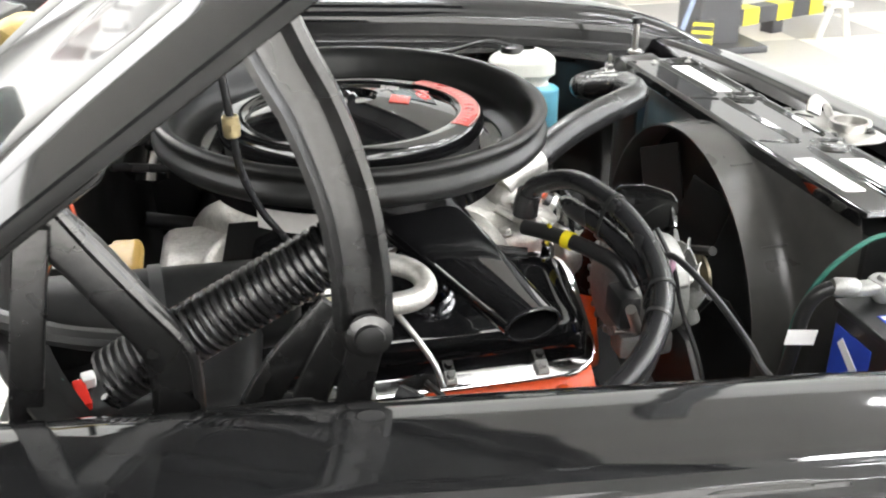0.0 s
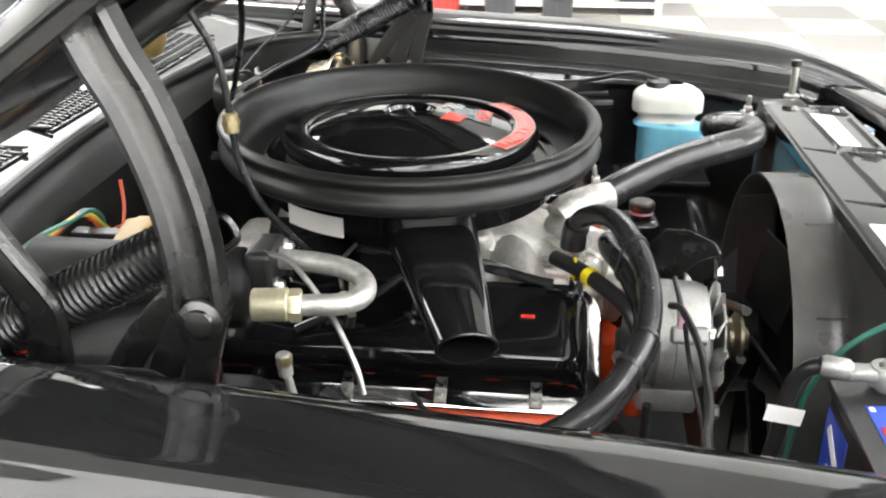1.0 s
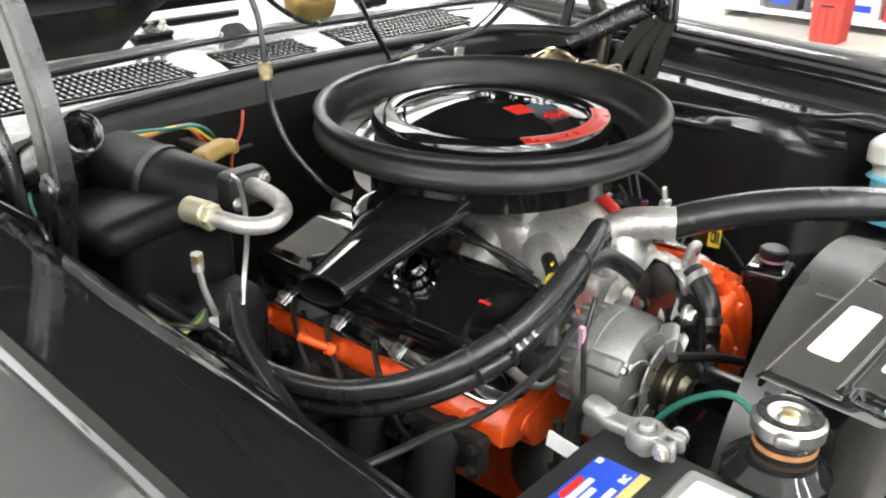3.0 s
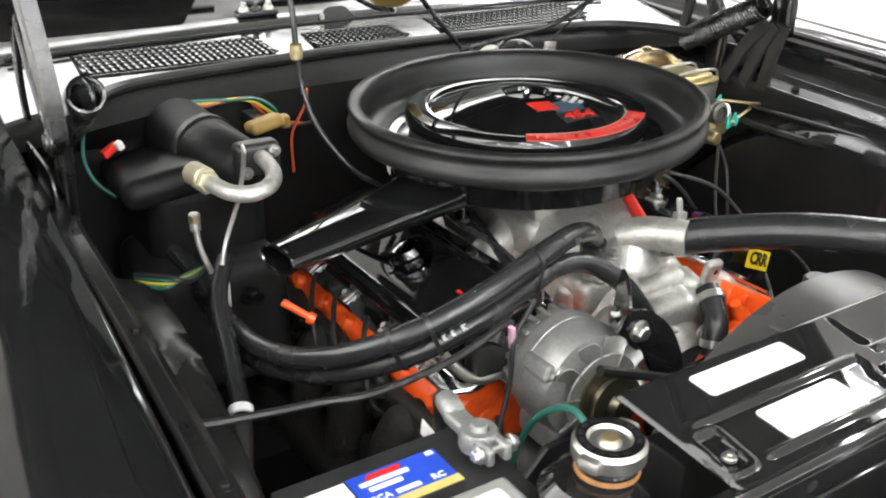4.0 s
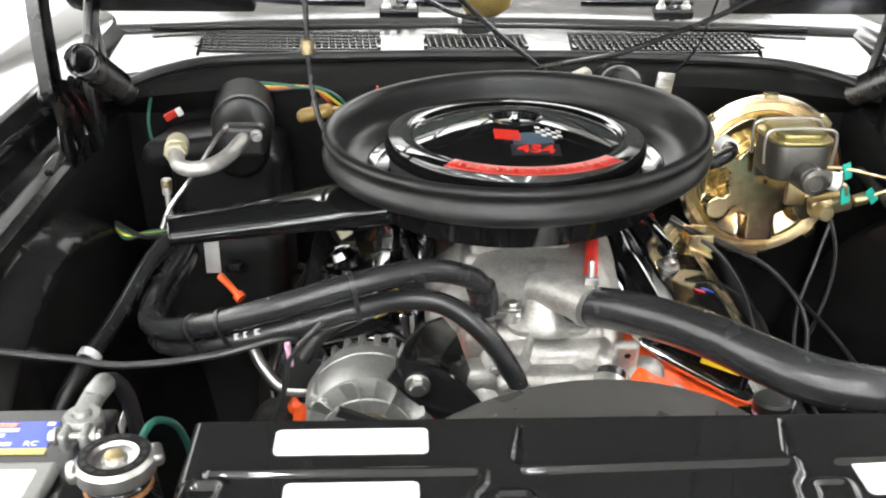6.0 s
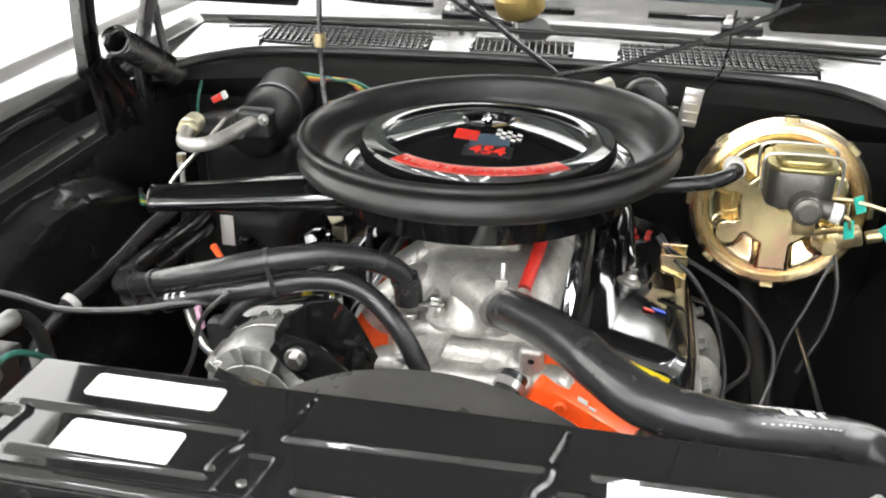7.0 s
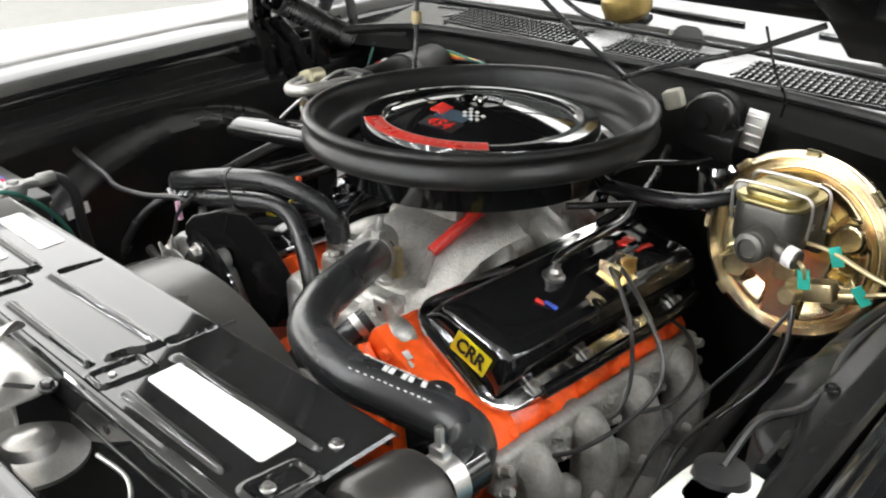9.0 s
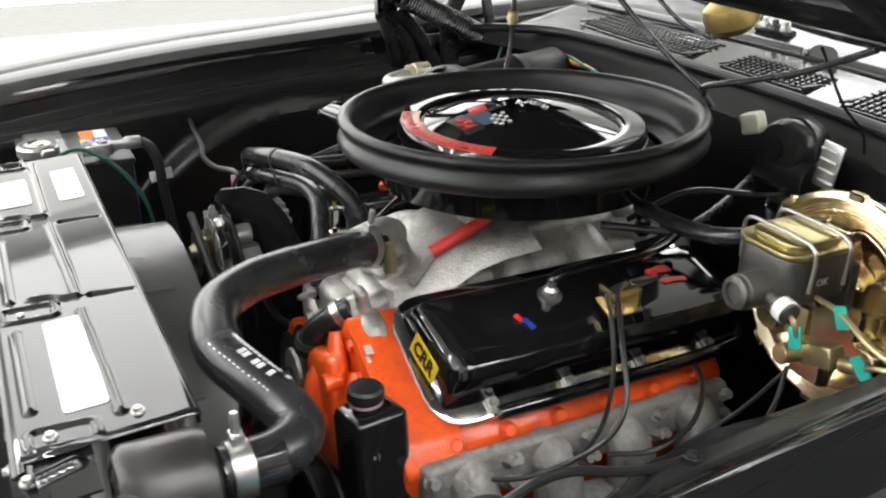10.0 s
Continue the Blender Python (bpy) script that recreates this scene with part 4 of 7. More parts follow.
# exhaust manifolds
for s, y0, y1 in ((1, -0.24, 0.24), (-1, -0.150, 0.296)):
    t = thing("exhaust_manifold", (s * 0.33, 0, 0.5), "bare grey cast-iron exhaust manifold below the cylinder head" if s < 0 else "near-black cast-iron exhaust manifold below the cylinder head", "exhaust manifold", "exhaust manifolds")
    # grey iron on the driver side, near-black iron on the other
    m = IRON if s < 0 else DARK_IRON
    z = 0.634 if s < 0 else 0.630
    for i in range(4):
        y = y0 + 0.065 + i * (y1 - y0 - 0.12) / 3
        b = nb()
        box(b, (s * 0.302, y, z + 0.004), (0.022, 0.118, 0.056), 0.008, seg=3)
        tube(b, [(s * 0.280, y, z + 0.002), (s * 0.305, y, z + 0.004), (s * 0.318, y - 0.003, z - 0.008), (s * 0.327, y - 0.008, z - 0.040), (s * 0.330, y - 0.014, z - 0.10), (s * 0.328, y - 0.022, z - 0.15)], 0.026, 18, 6, radii=[1.0] * 8 + [1.08] * 8 + [1.12] * 8 + [1.08] * 7)
        box(b, (s * 0.324, y - 0.008, z - 0.055), (0.046, 0.056, 0.09), 0.016, seg=4)
        part("port", b, m, t, "cast exhaust port", sharp=70)
        for dy, dz in ((-0.050, 0.016), (0.050, 0.016), (-0.052, -0.014), (0.046, -0.016)):
            bb = bolt(nb(), (s * 0.312, y + dy, z + dz), (s, 0, 0.4), 0.0075, 0.014)
            part("stud", bb, m, t)
        part("cast_boss", cyl(nb(), (s * 0.344, y + 0.012, z - 0.085), (s * 0.358, y + 0.012, z - 0.085), 0.010, 0.007, 12, 0.003), m, t)
        part("web", box(nb(), (s * 0.316, y - 0.058, z - 0.085), (0.034, 0.070, 0.050), 0.012, seg=3), m, t, "cast web between the ports")
    b = nb()
    tube(b, [(s * 0.330, y1 - 0.03, z - 0.14), (s * 0.335, (y0 + y1) / 2, z - 0.145), (s * 0.332, y0, z - 0.17), (s * 0.32, y0 - 0.05, z - 0.24)], 0.036, 16, 6)
    part("log", b, m, t, "cast collector log")

# intake manifold, thermostat housing, carburettor base and water pump
intake = thing("intake_manifold", (0, 0.0, 0.70), "bare cast aluminium intake manifold with thermostat housing", "intake manifold")
b = nb()
box(b, (0, -0.02, 0.745), (0.17, 0.50, 0.07), 0.02, seg=3)
box(b, (0, 0.0, 0.80), (0.15, 0.24, 0.06), 0.015, seg=3)
for s in (-1, 1):
    for y in (-0.20, -0.07, 0.06, 0.17):
        part("runner", tube(nb(), [(s * 0.02, y * 0.6, 0.785), (s * 0.06, y * 0.85, 0.790), (s * 0.105, y, 0.758), (s * 0.125, y, 0.728)], 0.030, 14, 5), ALU, intake, "cast intake runner")
box(b, (-0.005, 0.210, 0.765), (0.17, 0.07, 0.05), 0.014, seg=3)
box(b, (-0.035, 0.245, 0.745), (0.13, 0.05, 0.07), 0.018, seg=3)
for x, z in ((-0.095, 0.735), (0.030, 0.735), (-0.085, 0.765), (-0.045, 0.715)):
    cyl(b, (x, 0.245, z), (x, 0.282, z - 0.004), 0.017, 0.013, 18, 0.004)
lathe(b, [(0.040, 0), (0.040, 0.010), (0.032, 0.016), (0.028, 0.03), (0.020, 0.042), (0, 0.046)], (-0.020, 0.215, 0.785), (0, 0, 1), 32)
part("manifold", b, ALU, intake, sharp=60)


def ramp(u, v):
    """The sloping cast top of the manifold's front end."""
    p = along([(0, 0.05, 0.846), (0, 0.10, 0.842), (0, 0.14, 0.832), (0, 0.19, 0.808), (0, 0.235, 0.784), (0, 0.268, 0.768), (0, 0.280, 0.757), (0, 0.284, 0.740), (0, 0.282, 0.70)], v)
    k = 1.0 - 0.20 * v
    e = abs(2 * u - 1)
    x = -0.026 + (0.5 - u) * 0.206 * k
    return Vector((x, p.y - 0.012 * e ** 6, p.z - 0.030 * e ** 5))


part("front_ramp", sheet(nb(), ramp, 36, 32, 0.004), ALU, intake, "sloping cast aluminium front of the manifold", sharp=70)
b = nb()
box(b, (-0.103, 0.284, 0.776), (0.028, 0.014, 0.050), 0.006, pose(0, 0, 0, -12, 0, 0), 3)
box(b, (-0.095, 0.272, 0.752), (0.055, 0.030, 0.028), 0.010, seg=3)
part("lug", b, ALU, intake, "cast lug with a bolt hole")
part("lug_hole", cyl(nb(), (-0.103, 0.288, 0.786), (-0.103, 0.2935, 0.785), 0.0055, 0.005, 14), DULL, intake)
for x, z in ((0.048, 0.772), (0.018, 0.760), (-0.058, 0.756)):
    b = nb()
    cyl(b, (x, 0.268, z), (x, 0.292, z - 0.004), 0.016, 0.012, 18, 0.004)
    cyl(b, (x, 0.290, z - 0.004), (x, 0.296, z - 0.005), 0.007, 0.006, 6, 0.001)
    part("front_boss", b, ALU, intake, "round cast boss with a bolt")
for x0, x1, y0_, z0 in ((0.03, 0.058, 0.19, 0.811), (-0.075, -0.104, 0.17, 0.817), (0.0, 0.02, 0.245, 0.782)):
    part("rib", tube(nb(), [(x0, y0_, z0), ((x0 + x1) / 2, y0_ + 0.025, z0 - 0.012), (x1, y0_ + 0.05, z0 - 0.024)], 0.006, 10, 5), ALU, intake, "raised cast rib")
part("water_neck_flange", prism(nb(), round_rect(0.105, 0.050, 0.020), (-0.022, 0.222, 0.792), (1, 0, 0), (0, 0.93, -0.37), 0.010, 0.003), ALU, intake, "flat flange of the water outlet")
by = thing("bypass_hose", (-0.05, 0.32, 0.73), "short black bypass hose with two bright clamps", "hose")
part("hose", tube(nb(), [(-0.086, 0.296, 0.766), (-0.078, 0.318, 0.752), (-0.064, 0.338, 0.730), (-0.052, 0.346, 0.700)], 0.0165, 18, 7), HOSE, by, sharp=80)
for q, d in (((-0.0815, 0.309, 0.759), (0.3, 0.75, -0.5)), ((-0.058, 0.343, 0.715), (0.25, 0.25, -0.9))):
    part("clamp", lathe(nb(), [(0.0165, -0.005), (0.0185, -0.005), (0.0185, 0.005), (0.0165, 0.005)], q, d, 30, closed=True), STEEL, by, "bright steel hose clamp")
b = nb()
tube(b, [(-0.012, 0.205, 0.822), (-0.025, 0.222, 0.832), (-0.040, 0.243, 0.836), (-0.060, 0.275, 0.838)], 0.023, 18, 5)
for s in (-1, 1):
    cyl(b, (-0.020 + s * 0.042, 0.226, 0.79), (-0.020 + s * 0.042, 0.226, 0.812), 0.013, 0.011, 16, 0.003)
part("thermostat_housing", b, ALU, intake, "cast aluminium water outlet")
bolts([(0.022, 0.226, 0.812), (-0.062, 0.226, 0.812), (0.075, 0.19, 0.792), (-0.08, 0.18, 0.792), (0.085, 0.05, 0.80), (-0.085, 0.05, 0.80), (0.05, 0.235, 0.790)], intake, 0.008, 0.008)
bolts([(-0.095, 0.282, 0.731), (0.030, 0.282, 0.731), (-0.085, 0.282, 0.761)], intake, 0.007, 0.007, (0, 1, 0))
b = nb()
cyl(b, (0.055, 0.225, 0.770), (0.055, 0.225, 0.806), 0.011, 0.0095, 18)
part("hose_nipple", b, ALU, intake)
part("sensor", cyl(nb(), (-0.075, 0.235, 0.80), (-0.075, 0.235, 0.842), 0.009, 0.006, 16), BRASS, intake, "brass temperature sender")
b = nb()
box(b, (0, 0.02, 0.845), (0.13, 0.19, 0.04), 0.01)
part("carburettor_base", b, ALU, intake, "alloy carburettor under the air cleaner")

pump = thing("water_pump", (-0.03, 0.30, 0.62), "bare aluminium water pump on the engine front", "water pump")
b = nb()
lathe(b, [(0.075, -0.02), (0.078, 0.0), (0.06, 0.02), (0.035, 0.035), (0.03, 0.06), (0, 0.06)], (-0.03, 0.30, 0.66), (0, 1, 0), 40)
for s in (-1, 1):
    tube(b, [(-0.03 + s * 0.03, 0.295, 0.68), (-0.03 + s * 0.075, 0.29, 0.715), (-0.03 + s * 0.095, 0.275, 0.74)], 0.026, 14, 5)
    cyl(b, (-0.03 + s * 0.095, 0.27, 0.745), (-0.03 + s * 0.095, 0.30, 0.745), 0.030, 0.026, 20, 0.005)
box(b, (-0.03, 0.285, 0.735), (0.16, 0.04, 0.06), 0.015, seg=3)
part("pump_body", b, ALU, pump, sharp=60)
bolts([(-0.03 + 0.066 * math.cos(radians(a)), 0.318, 0.66 + 0.066 * math.sin(radians(a))) for a in range(0, 360, 60)], pump, 0.007, 0.008, (0, 1, 0))

# ---- air cleaner ----
def lean(bm):
    """The air cleaner leans a little towards the passenger side."""
    for v in bm.verts:
        v.co.z -= 0.034 * v.co.x + 0.012 * v.co.y


ac = thing("air_cleaner", (0, 0, 0.855), "large round black air cleaner with a raised rubber sealing ring", "air cleaner")
b = nb()
ring = [(0.197, 0.914), (0.198, 0.920), (0.212, 0.922), (0.2235, 0.926), (0.2295, 0.933), (0.2320, 0.945), (0.2340, 0.958), (0.2365, 0.9665), (0.2405, 0.9715), (0.2460, 0.9735), (0.2505, 0.9730), (0.2540, 0.9705), (0.2555, 0.9670), (0.2540, 0.9635),
        (0.2500, 0.9600), (0.2485, 0.9560), (0.2500, 0.9515), (0.2540, 0.9470), (0.2565, 0.9410), (0.2555, 0.9345), (0.2510, 0.9285), (0.243, 0.9245), (0.225, 0.9200), (0.205, 0.9140)]
lathe(b, ring, seg=120, closed=True)
lean(b)
part("seal_ring", b, RUBBER, ac, "thick matt black rubber sealing ring", sharp=50)
b = nb()
lathe(b, [(0, 0.872), (0.10, 0.872), (0.186, 0.873), (0.1975, 0.879), (0.2005, 0.90), (0.2035, 0.9155), (0.1985, 0.9175), (0.192, 0.914), (0.186, 0.912), (0.0, 0.912)], seg=96)
lean(b)
part("base_pan", b, CHROME_BLACK, ac, "glossy black base pan")
b = nb()
lathe(b, [(0.165, 0.905), (0.168, 0.912), (0.168, 0.938), (0.150, 0.945)], seg=80)
part("filter_element", b, ELEMENT, ac)
b = nb()
lid = [(0.170, 0.9340), (0.1730, 0.9345), (0.1740, 0.9400), (0.1725, 0.9500), (0.1690, 0.9550), (0.155, 0.9565), (0.1415, 0.9565), (0.1385, 0.9550), (0.1365, 0.9525), (0.130, 0.9550), (0.09, 0.9660), (0.055, 0.9730), (0.036, 0.9755), (0.033, 0.9740), (0.030, 0.9690), (0.010, 0.9680), (0, 0.9680)]
lathe(b, lid, seg=96)
lid_ob = part("lid", b, CHROME_BLACK, ac, "glossy black lid with a sunken centre", sharp=30)


def on_lid(r, a):
    """A place on the lid at radius r and angle a."""
    for (r0, z0), (r1, z1) in zip(lid[3:], lid[4:]):
        if r1 <= r <= r0:
            z = z0 + (z1 - z0) * (r0 - r) / (r0 - r1)
            return Vector((r * math.cos(a), r * math.sin(a), z))
    return Vector((r * math.cos(a), r * math.sin(a), 0.976))


def lid_patch(r0, r1, a0, a1, lift=0.0008):
    return sheet(nb(), lambda u, v: on_lid(r0 + (r1 - r0) * v, radians(a0 + (a1 - a0) * u)) + Vector((0, 0, lift)), 40, 4, 0.0004)


def lid_box(x0, x1, y0, y1, skew=0.0, lift=0.0012):
    def f(u, v):
        x, y = x0 + (x1 - x0) * u, y0 + (y1 - y0) * v + skew * u
        r, a = math.hypot(x, y), math.atan2(y, x)
        return on_lid(r, a) + Vector((0, 0, lift))
    return sheet(nb(), f, 8, 6, 0.0004)


part("red_band", lid_patch(0.1425, 0.1680, 53, 136), RED, lid_ob, "red curved decal with fine lettering")
b = nb()
for i in range(17):
    a = 58 + i * 4.4
    if i not in (6, 7):
        join(b, lid_patch(0.1515, 0.1580, a, a + 0.9, 0.0012))
part("band_marks", b, PINK_INK, lid_ob, kind="stuff")
b = nb()
for r in (0.1432, 0.1674):
    join(b, lid_patch(r - 0.0006, r + 0.0006, 53, 136, 0.0014))
part("band_edges", b, PINK_INK, lid_ob)
b = nb()
lathe(b, [(0.004, 0), (0.006, 0.003), (0.005, 0.010), (0, 0.011)], (0, 0, 0.9675), (0, 0, 1), 16)
box(b, (0.005, 0.001, 0.976), (0.010, 0.003, 0.008), 0.001, pose(0, 0, 0, 0, -35, 70))
box(b, (-0.004, -0.004, 0.976), (0.010, 0.003, 0.008), 0.001, pose(0, 0, 0, 0, 35, 70))
part("wing_nut", b, CHROME, lid_ob, "bright wing nut")
# emblem: red flag, slate centre, chequered flag and number
part("red_flag", lid_box(0.034, 0.002, 0.044, 0.070, 0.009), RED, lid_ob, "red flag emblem")
part("slate_field", lid_box(0.012, -0.040, 0.060, 0.088, -0.006), SLATE, lid_ob, "slate grey field")
b = nb()
for i in range(5):
    for j in range(4):
        if (i + j) % 2 == 0:
            x, y = -0.019 - i * 0.0068, 0.041 + j * 0.0062 + i * 0.0012
            join(b, lid_box(x, x - 0.0064, y, y + 0.0058, 0.001, 0.002))
part("chequered_flag", b, SILVER, lid_ob, "white chequered flag squares")
nm = on_lid(0.104, radians(94))
part("number", text_bm("454", 0.027, Matrix.Translation(nm + Vector((-0.008, -0.005, 0.0030))) @ pose(0, 0, 0, 0, 0, 174) @ pose(0, 0, 0, 11, 0, 0), 0.0005, squeeze=1.15), RED, lid_ob, "red number 454")
part("emblem_field", lid_box(0.016, -0.046, 0.086, 0.111, -0.003, 0.0011), mat("dark_plate", (0.02, 0.022, 0.025), 0.3), lid_ob, "dark plate behind the number")

# snorkel
sn = nb()
S0, S1 = Vector((0.165, 0.045, 0.880)), Vector((0.440, 0.117, 0.865))


def snork(u, v):
    a = 2 * math.pi * v
    p = S0.lerp(S1, u)
    d = (S1 - S0).normalized()
    w = d.cross(Vector((0, 0, 1))).normalized()
    k = 0.55 + 0.45 * u
    ca, sa = math.cos(a), math.sin(a)
    hw, hh = 0.058 * (1 - u) + 0.0300 * u, 0.019 * (1 - u) + 0.0165 * u
    x = math.copysign(abs(ca) ** k, ca) * hw
    z = math.copysign(abs(sa) ** k, sa) * hh
    return p + w * x + Vector((0, 0, z))


sheet(sn, snork, 16, 28, 0.002)
part("snorkel", sn, CHROME_BLACK, ac, "glossy black intake snorkel with an open mouth", sharp=50)


def snork_lip(u, v):
    # rolled edge round the mouth
    a, r = 2 * math.pi * u, 2 * math.pi * v
    d = (S1 - S0).normalized()
    w = d.cross(Vector((0, 0, 1))).normalized()
    ca, sa = math.cos(a), math.sin(a)
    out = w * (ca * (0.0295 + 0.0022 * math.cos(r))) + Vector((0, 0, sa * (0.0160 + 0.0022 * math.cos(r))))
    return S1 + out + d * (0.0022 * math.sin(r))


part("snorkel_lip", sheet(nb(), snork_lip, 40, 8), CHROME_BLACK, ac)
part("paper_label", sheet(nb(), lambda u, v: Vector((0.2005 * math.cos(radians(-42 + 26 * u)), 0.2005 * math.sin(radians(-42 + 26 * u)), 0.866 + 0.026 * v)), 10, 1, 0.0005), SILVER, ac, "silver paper label on the pan")


# ---- hood hinges ----
def hood_hinge(s):
    def P(x, y, z):
        return (s * x, y, z)
    b = nb()
    prism(b, round_rect(0.17, 0.10, 0.03), P(0.630, -0.17, 0.892), (0, 1, 0), (0, 0, 1), 0.004 * s, 0.001)
    t = part("hood_hinge", b, HINGE, car, "dark grey steel hood hinge with a coil spring")
    arm = [P(0.636, -0.125, 1.225), P(0.636, -0.109, 1.185), P(0.634, -0.095, 1.155), P(0.632, -0.083, 1.12), P(0.630, -0.074, 1.085), P(0.628, -0.069, 1.05), P(0.627, -0.067, 1.02), P(0.626, -0.067, 0.972)]
    L = spline(arm, 6)
    b = nb()

    def web(u, v):
        i = min(int(u * (len(L) - 1)), len(L) - 2)
        p = L[i].lerp(L[i + 1], u * (len(L) - 1) - i)
        d = (L[i + 1] - L[i]).normalized()
        w = Vector((0, -d.z, d.y)) * (-1 if d.z > 0 else 1)
        k = along([(-0.0205, 0, -0.012), (-0.0205, 0, 0.004), (-0.016, 0, 0.006), (-0.012, 0, 0.002), (-0.010, 0, 0.0), (0.006, 0, 0.0), (0.010, 0, 0.003), (0.015, 0, 0.007), (0.0205, 0, 0.005), (0.0215, 0, -0.012)], v)
        end = min(1.0, (1 - u) * 14 + 0.25) ** 0.5
        return p + w * k.x * end + Vector((s * k.z, 0, 0))
    sheet(b, web, 60, 27, 0.0025)
    part("upper_arm", b, HINGE, t, "wide curved channel arm", sharp=50)
    b = nb()
    lathe(b, [(0, 0), (0.0165, 0), (0.0165, 0.004), (0.011, 0.006), (0.010, 0.009), (0, 0.010)], P(0.630, -0.064, 0.987), (s, 0, 0), 30)
    part("pivot_rivet", b, HINGE, t, "round pivot rivet")
    b = nb()
    tube(b, [P(0.612, -0.285, 1.108), P(0.612, -0.25, 1.065), P(0.612, -0.225, 1.025), P(0.611, -0.206, 0.992), P(0.610, -0.200, 0.965), P(0.608, -0.203, 0.89)], 0.01, 16, 5, flat=(0.012, 0.034))
    tube(b, [P(0.618, -0.262, 1.108), P(0.618, -0.236, 1.063), P(0.617, -0.211, 1.023), P(0.616, -0.190, 0.990), P(0.615, -0.184, 0.965), P(0.613, -0.187, 0.89)], 0.0045, 8, 4)
    part("rear_arm", b, HINGE, t, "bent channel arm")
    b = nb()
    tube(b, [P(0.62, -0.270, 1.085), P(0.62, -0.288, 1.0), P(0.615, -0.308, 0.90)], 0.01, 14, 5, flat=(0.008, 0.022))
    part("rear_link", b, HINGE, t)
    for y0, y1, x in ((-0.085, -0.170, 0.604), (-0.070, -0.125, 0.610), (-0.056, -0.085, 0.616)):
        part("lower_bracket", tube(nb(), [P(x, y0, 0.998), P(x, (y0 + y1) / 2, 0.950), P(x, y1, 0.88)], 0.01, 14, 4, flat=(0.010, 0.026)), HINGE if s > 0 else SATIN, t, "folded fender bracket")
    b = nb()
    a, c = Vector(P(0.582, -0.078, 1.033)), Vector(P(0.580, -0.250, 0.943))
    fr = axis_frame(a, c - a)
    n, turns, R = 30 * 14, 30, 0.0205
    pts = [fr @ Vector((R * math.cos(2 * math.pi * turns * i / n), R * math.sin(2 * math.pi * turns * i / n), (c - a).length * i / n)) for i in range(n + 1)]
    tube(b, pts, 0.0031, 6, smooth=False)
    part("coil_spring", b, HINGE, t, "close-wound coil spring")
    b = nb()
    tube(b, [a + Vector((0, 0.004, 0.018)), a + Vector((0, 0.022, 0.016)), a + Vector((0, 0.030, 0.0)), a + Vector((0, 0.018, -0.012))], 0.003, 8)
    part("spring_hook", b, HINGE, t)
    return t


hood_hinge(1)
hood_hinge(-1)

# ---- upper radiator hose ----
uh = thing("radiator_hose", (-0.25, 0.40, 0.80), "black rubber upper radiator hose with two steel clamps", "hose")
HP = [(-0.050, 0.243, 0.826), (-0.062, 0.262, 0.833), (-0.088, 0.297, 0.846), (-0.127, 0.353, 0.862), (-0.159, 0.407, 0.873), (-0.186, 0.452, 0.878), (-0.228, 0.495, 0.878), (-0.298, 0.511, 0.874), (-0.345, 0.496, 0.864), (-0.384, 0.476, 0.851), (-0.418, 0.473, 0.844), (-0.440, 0.500, 0.842), (-0.445, 0.548, 0.842)]
hose = part("hose", tube(nb(), HP, 0.0232, 28, 8), HOSE, uh, sharp=80)


def clamp(p, d, r, parent, screw=(0, 0, 1), w=0.012):
    p, d = Vector(p), Vector(d).normalized()
    b = nb()
    lathe(b, [(r, -w / 2), (r + 0.0018, -w / 2), (r + 0.0018, w / 2), (r, w / 2)], p, d, 40, closed=True)
    q = p + Vector(screw) * (r + 0.006)
    box(b, q, (0.016, 0.012, 0.010), 0.002)
    bolt(b, q + Vector(screw) * 0.004, screw, 0.0042, 0.019, False)
    return part("clamp", b, STEEL, parent, "bright steel hose clamp")


clamp((-0.062, 0.262, 0.833), (-0.42, 0.82, 0.30), 0.0235, uh, (0, -0.2, 1))
clamp((-0.445, 0.533, 0.842), (0, 1, 0), 0.0235, uh, (0.1, 0, 1), 0.018)
b = nb()
line = spline(HP, 8)
for i in range(13):
    k = 58 + i
    p, d = line[k], (line[k + 1] - line[k - 1]).normalized()
    up = (Vector((0, 0, 1)) - d * d.z).normalized()
    out = up.cross(d) if up.cross(d).y > 0 else d.cross(up)
    for ang, h, w in ((124, 0.0062, 0.0040), (92, 0.0085, 0.0048), (55, 0.0011, 0.0030)):
        if (ang == 92 and i not in (4, 5, 7, 8, 10)) or (ang == 124 and i == 11):
            continue
        n = out * math.cos(radians(ang)) + up * math.sin(radians(ang))
        t = n.cross(d)
        prism(b, [(-w / 2, -h / 2), (w / 2, -h / 2), (w / 2, h / 2), (-w / 2, h / 2)], p + n * 0.0228, d, t, 0.0009 if d.cross(t).dot(n) > 0 else -0.0009)
part("hose_print", b, PALE_INK, hose, "pale printed marks", kind="stuff")

# ---- heater hoses ----
hh = thing("heater_hose", (0.30, 0.15, 0.72), "black rubber heater hose curving over the engine", "hose", "heater hoses")
h1 = part("hose", tube(nb(), [(0.055, 0.225, 0.800), (0.056, 0.226, 0.832), (0.075, 0.240, 0.860), (0.13, 0.268, 0.882), (0.205, 0.292, 0.877), (0.285, 0.303, 0.857), (0.36, 0.290, 0.830), (0.425, 0.240, 0.795), (0.465, 0.16, 0.768), (0.478, 0.05, 0.757), (0.470, -0.08, 0.760), (0.478, -0.18, 0.775), (0.48, -0.32, 0.79)], 0.0135, 18, 8), HOSE, hh, sharp=80)
clamp((0.055, 0.225, 0.806), (0, 0, 1), 0.0137, hh, (-1, 0.2, 0), 0.009)
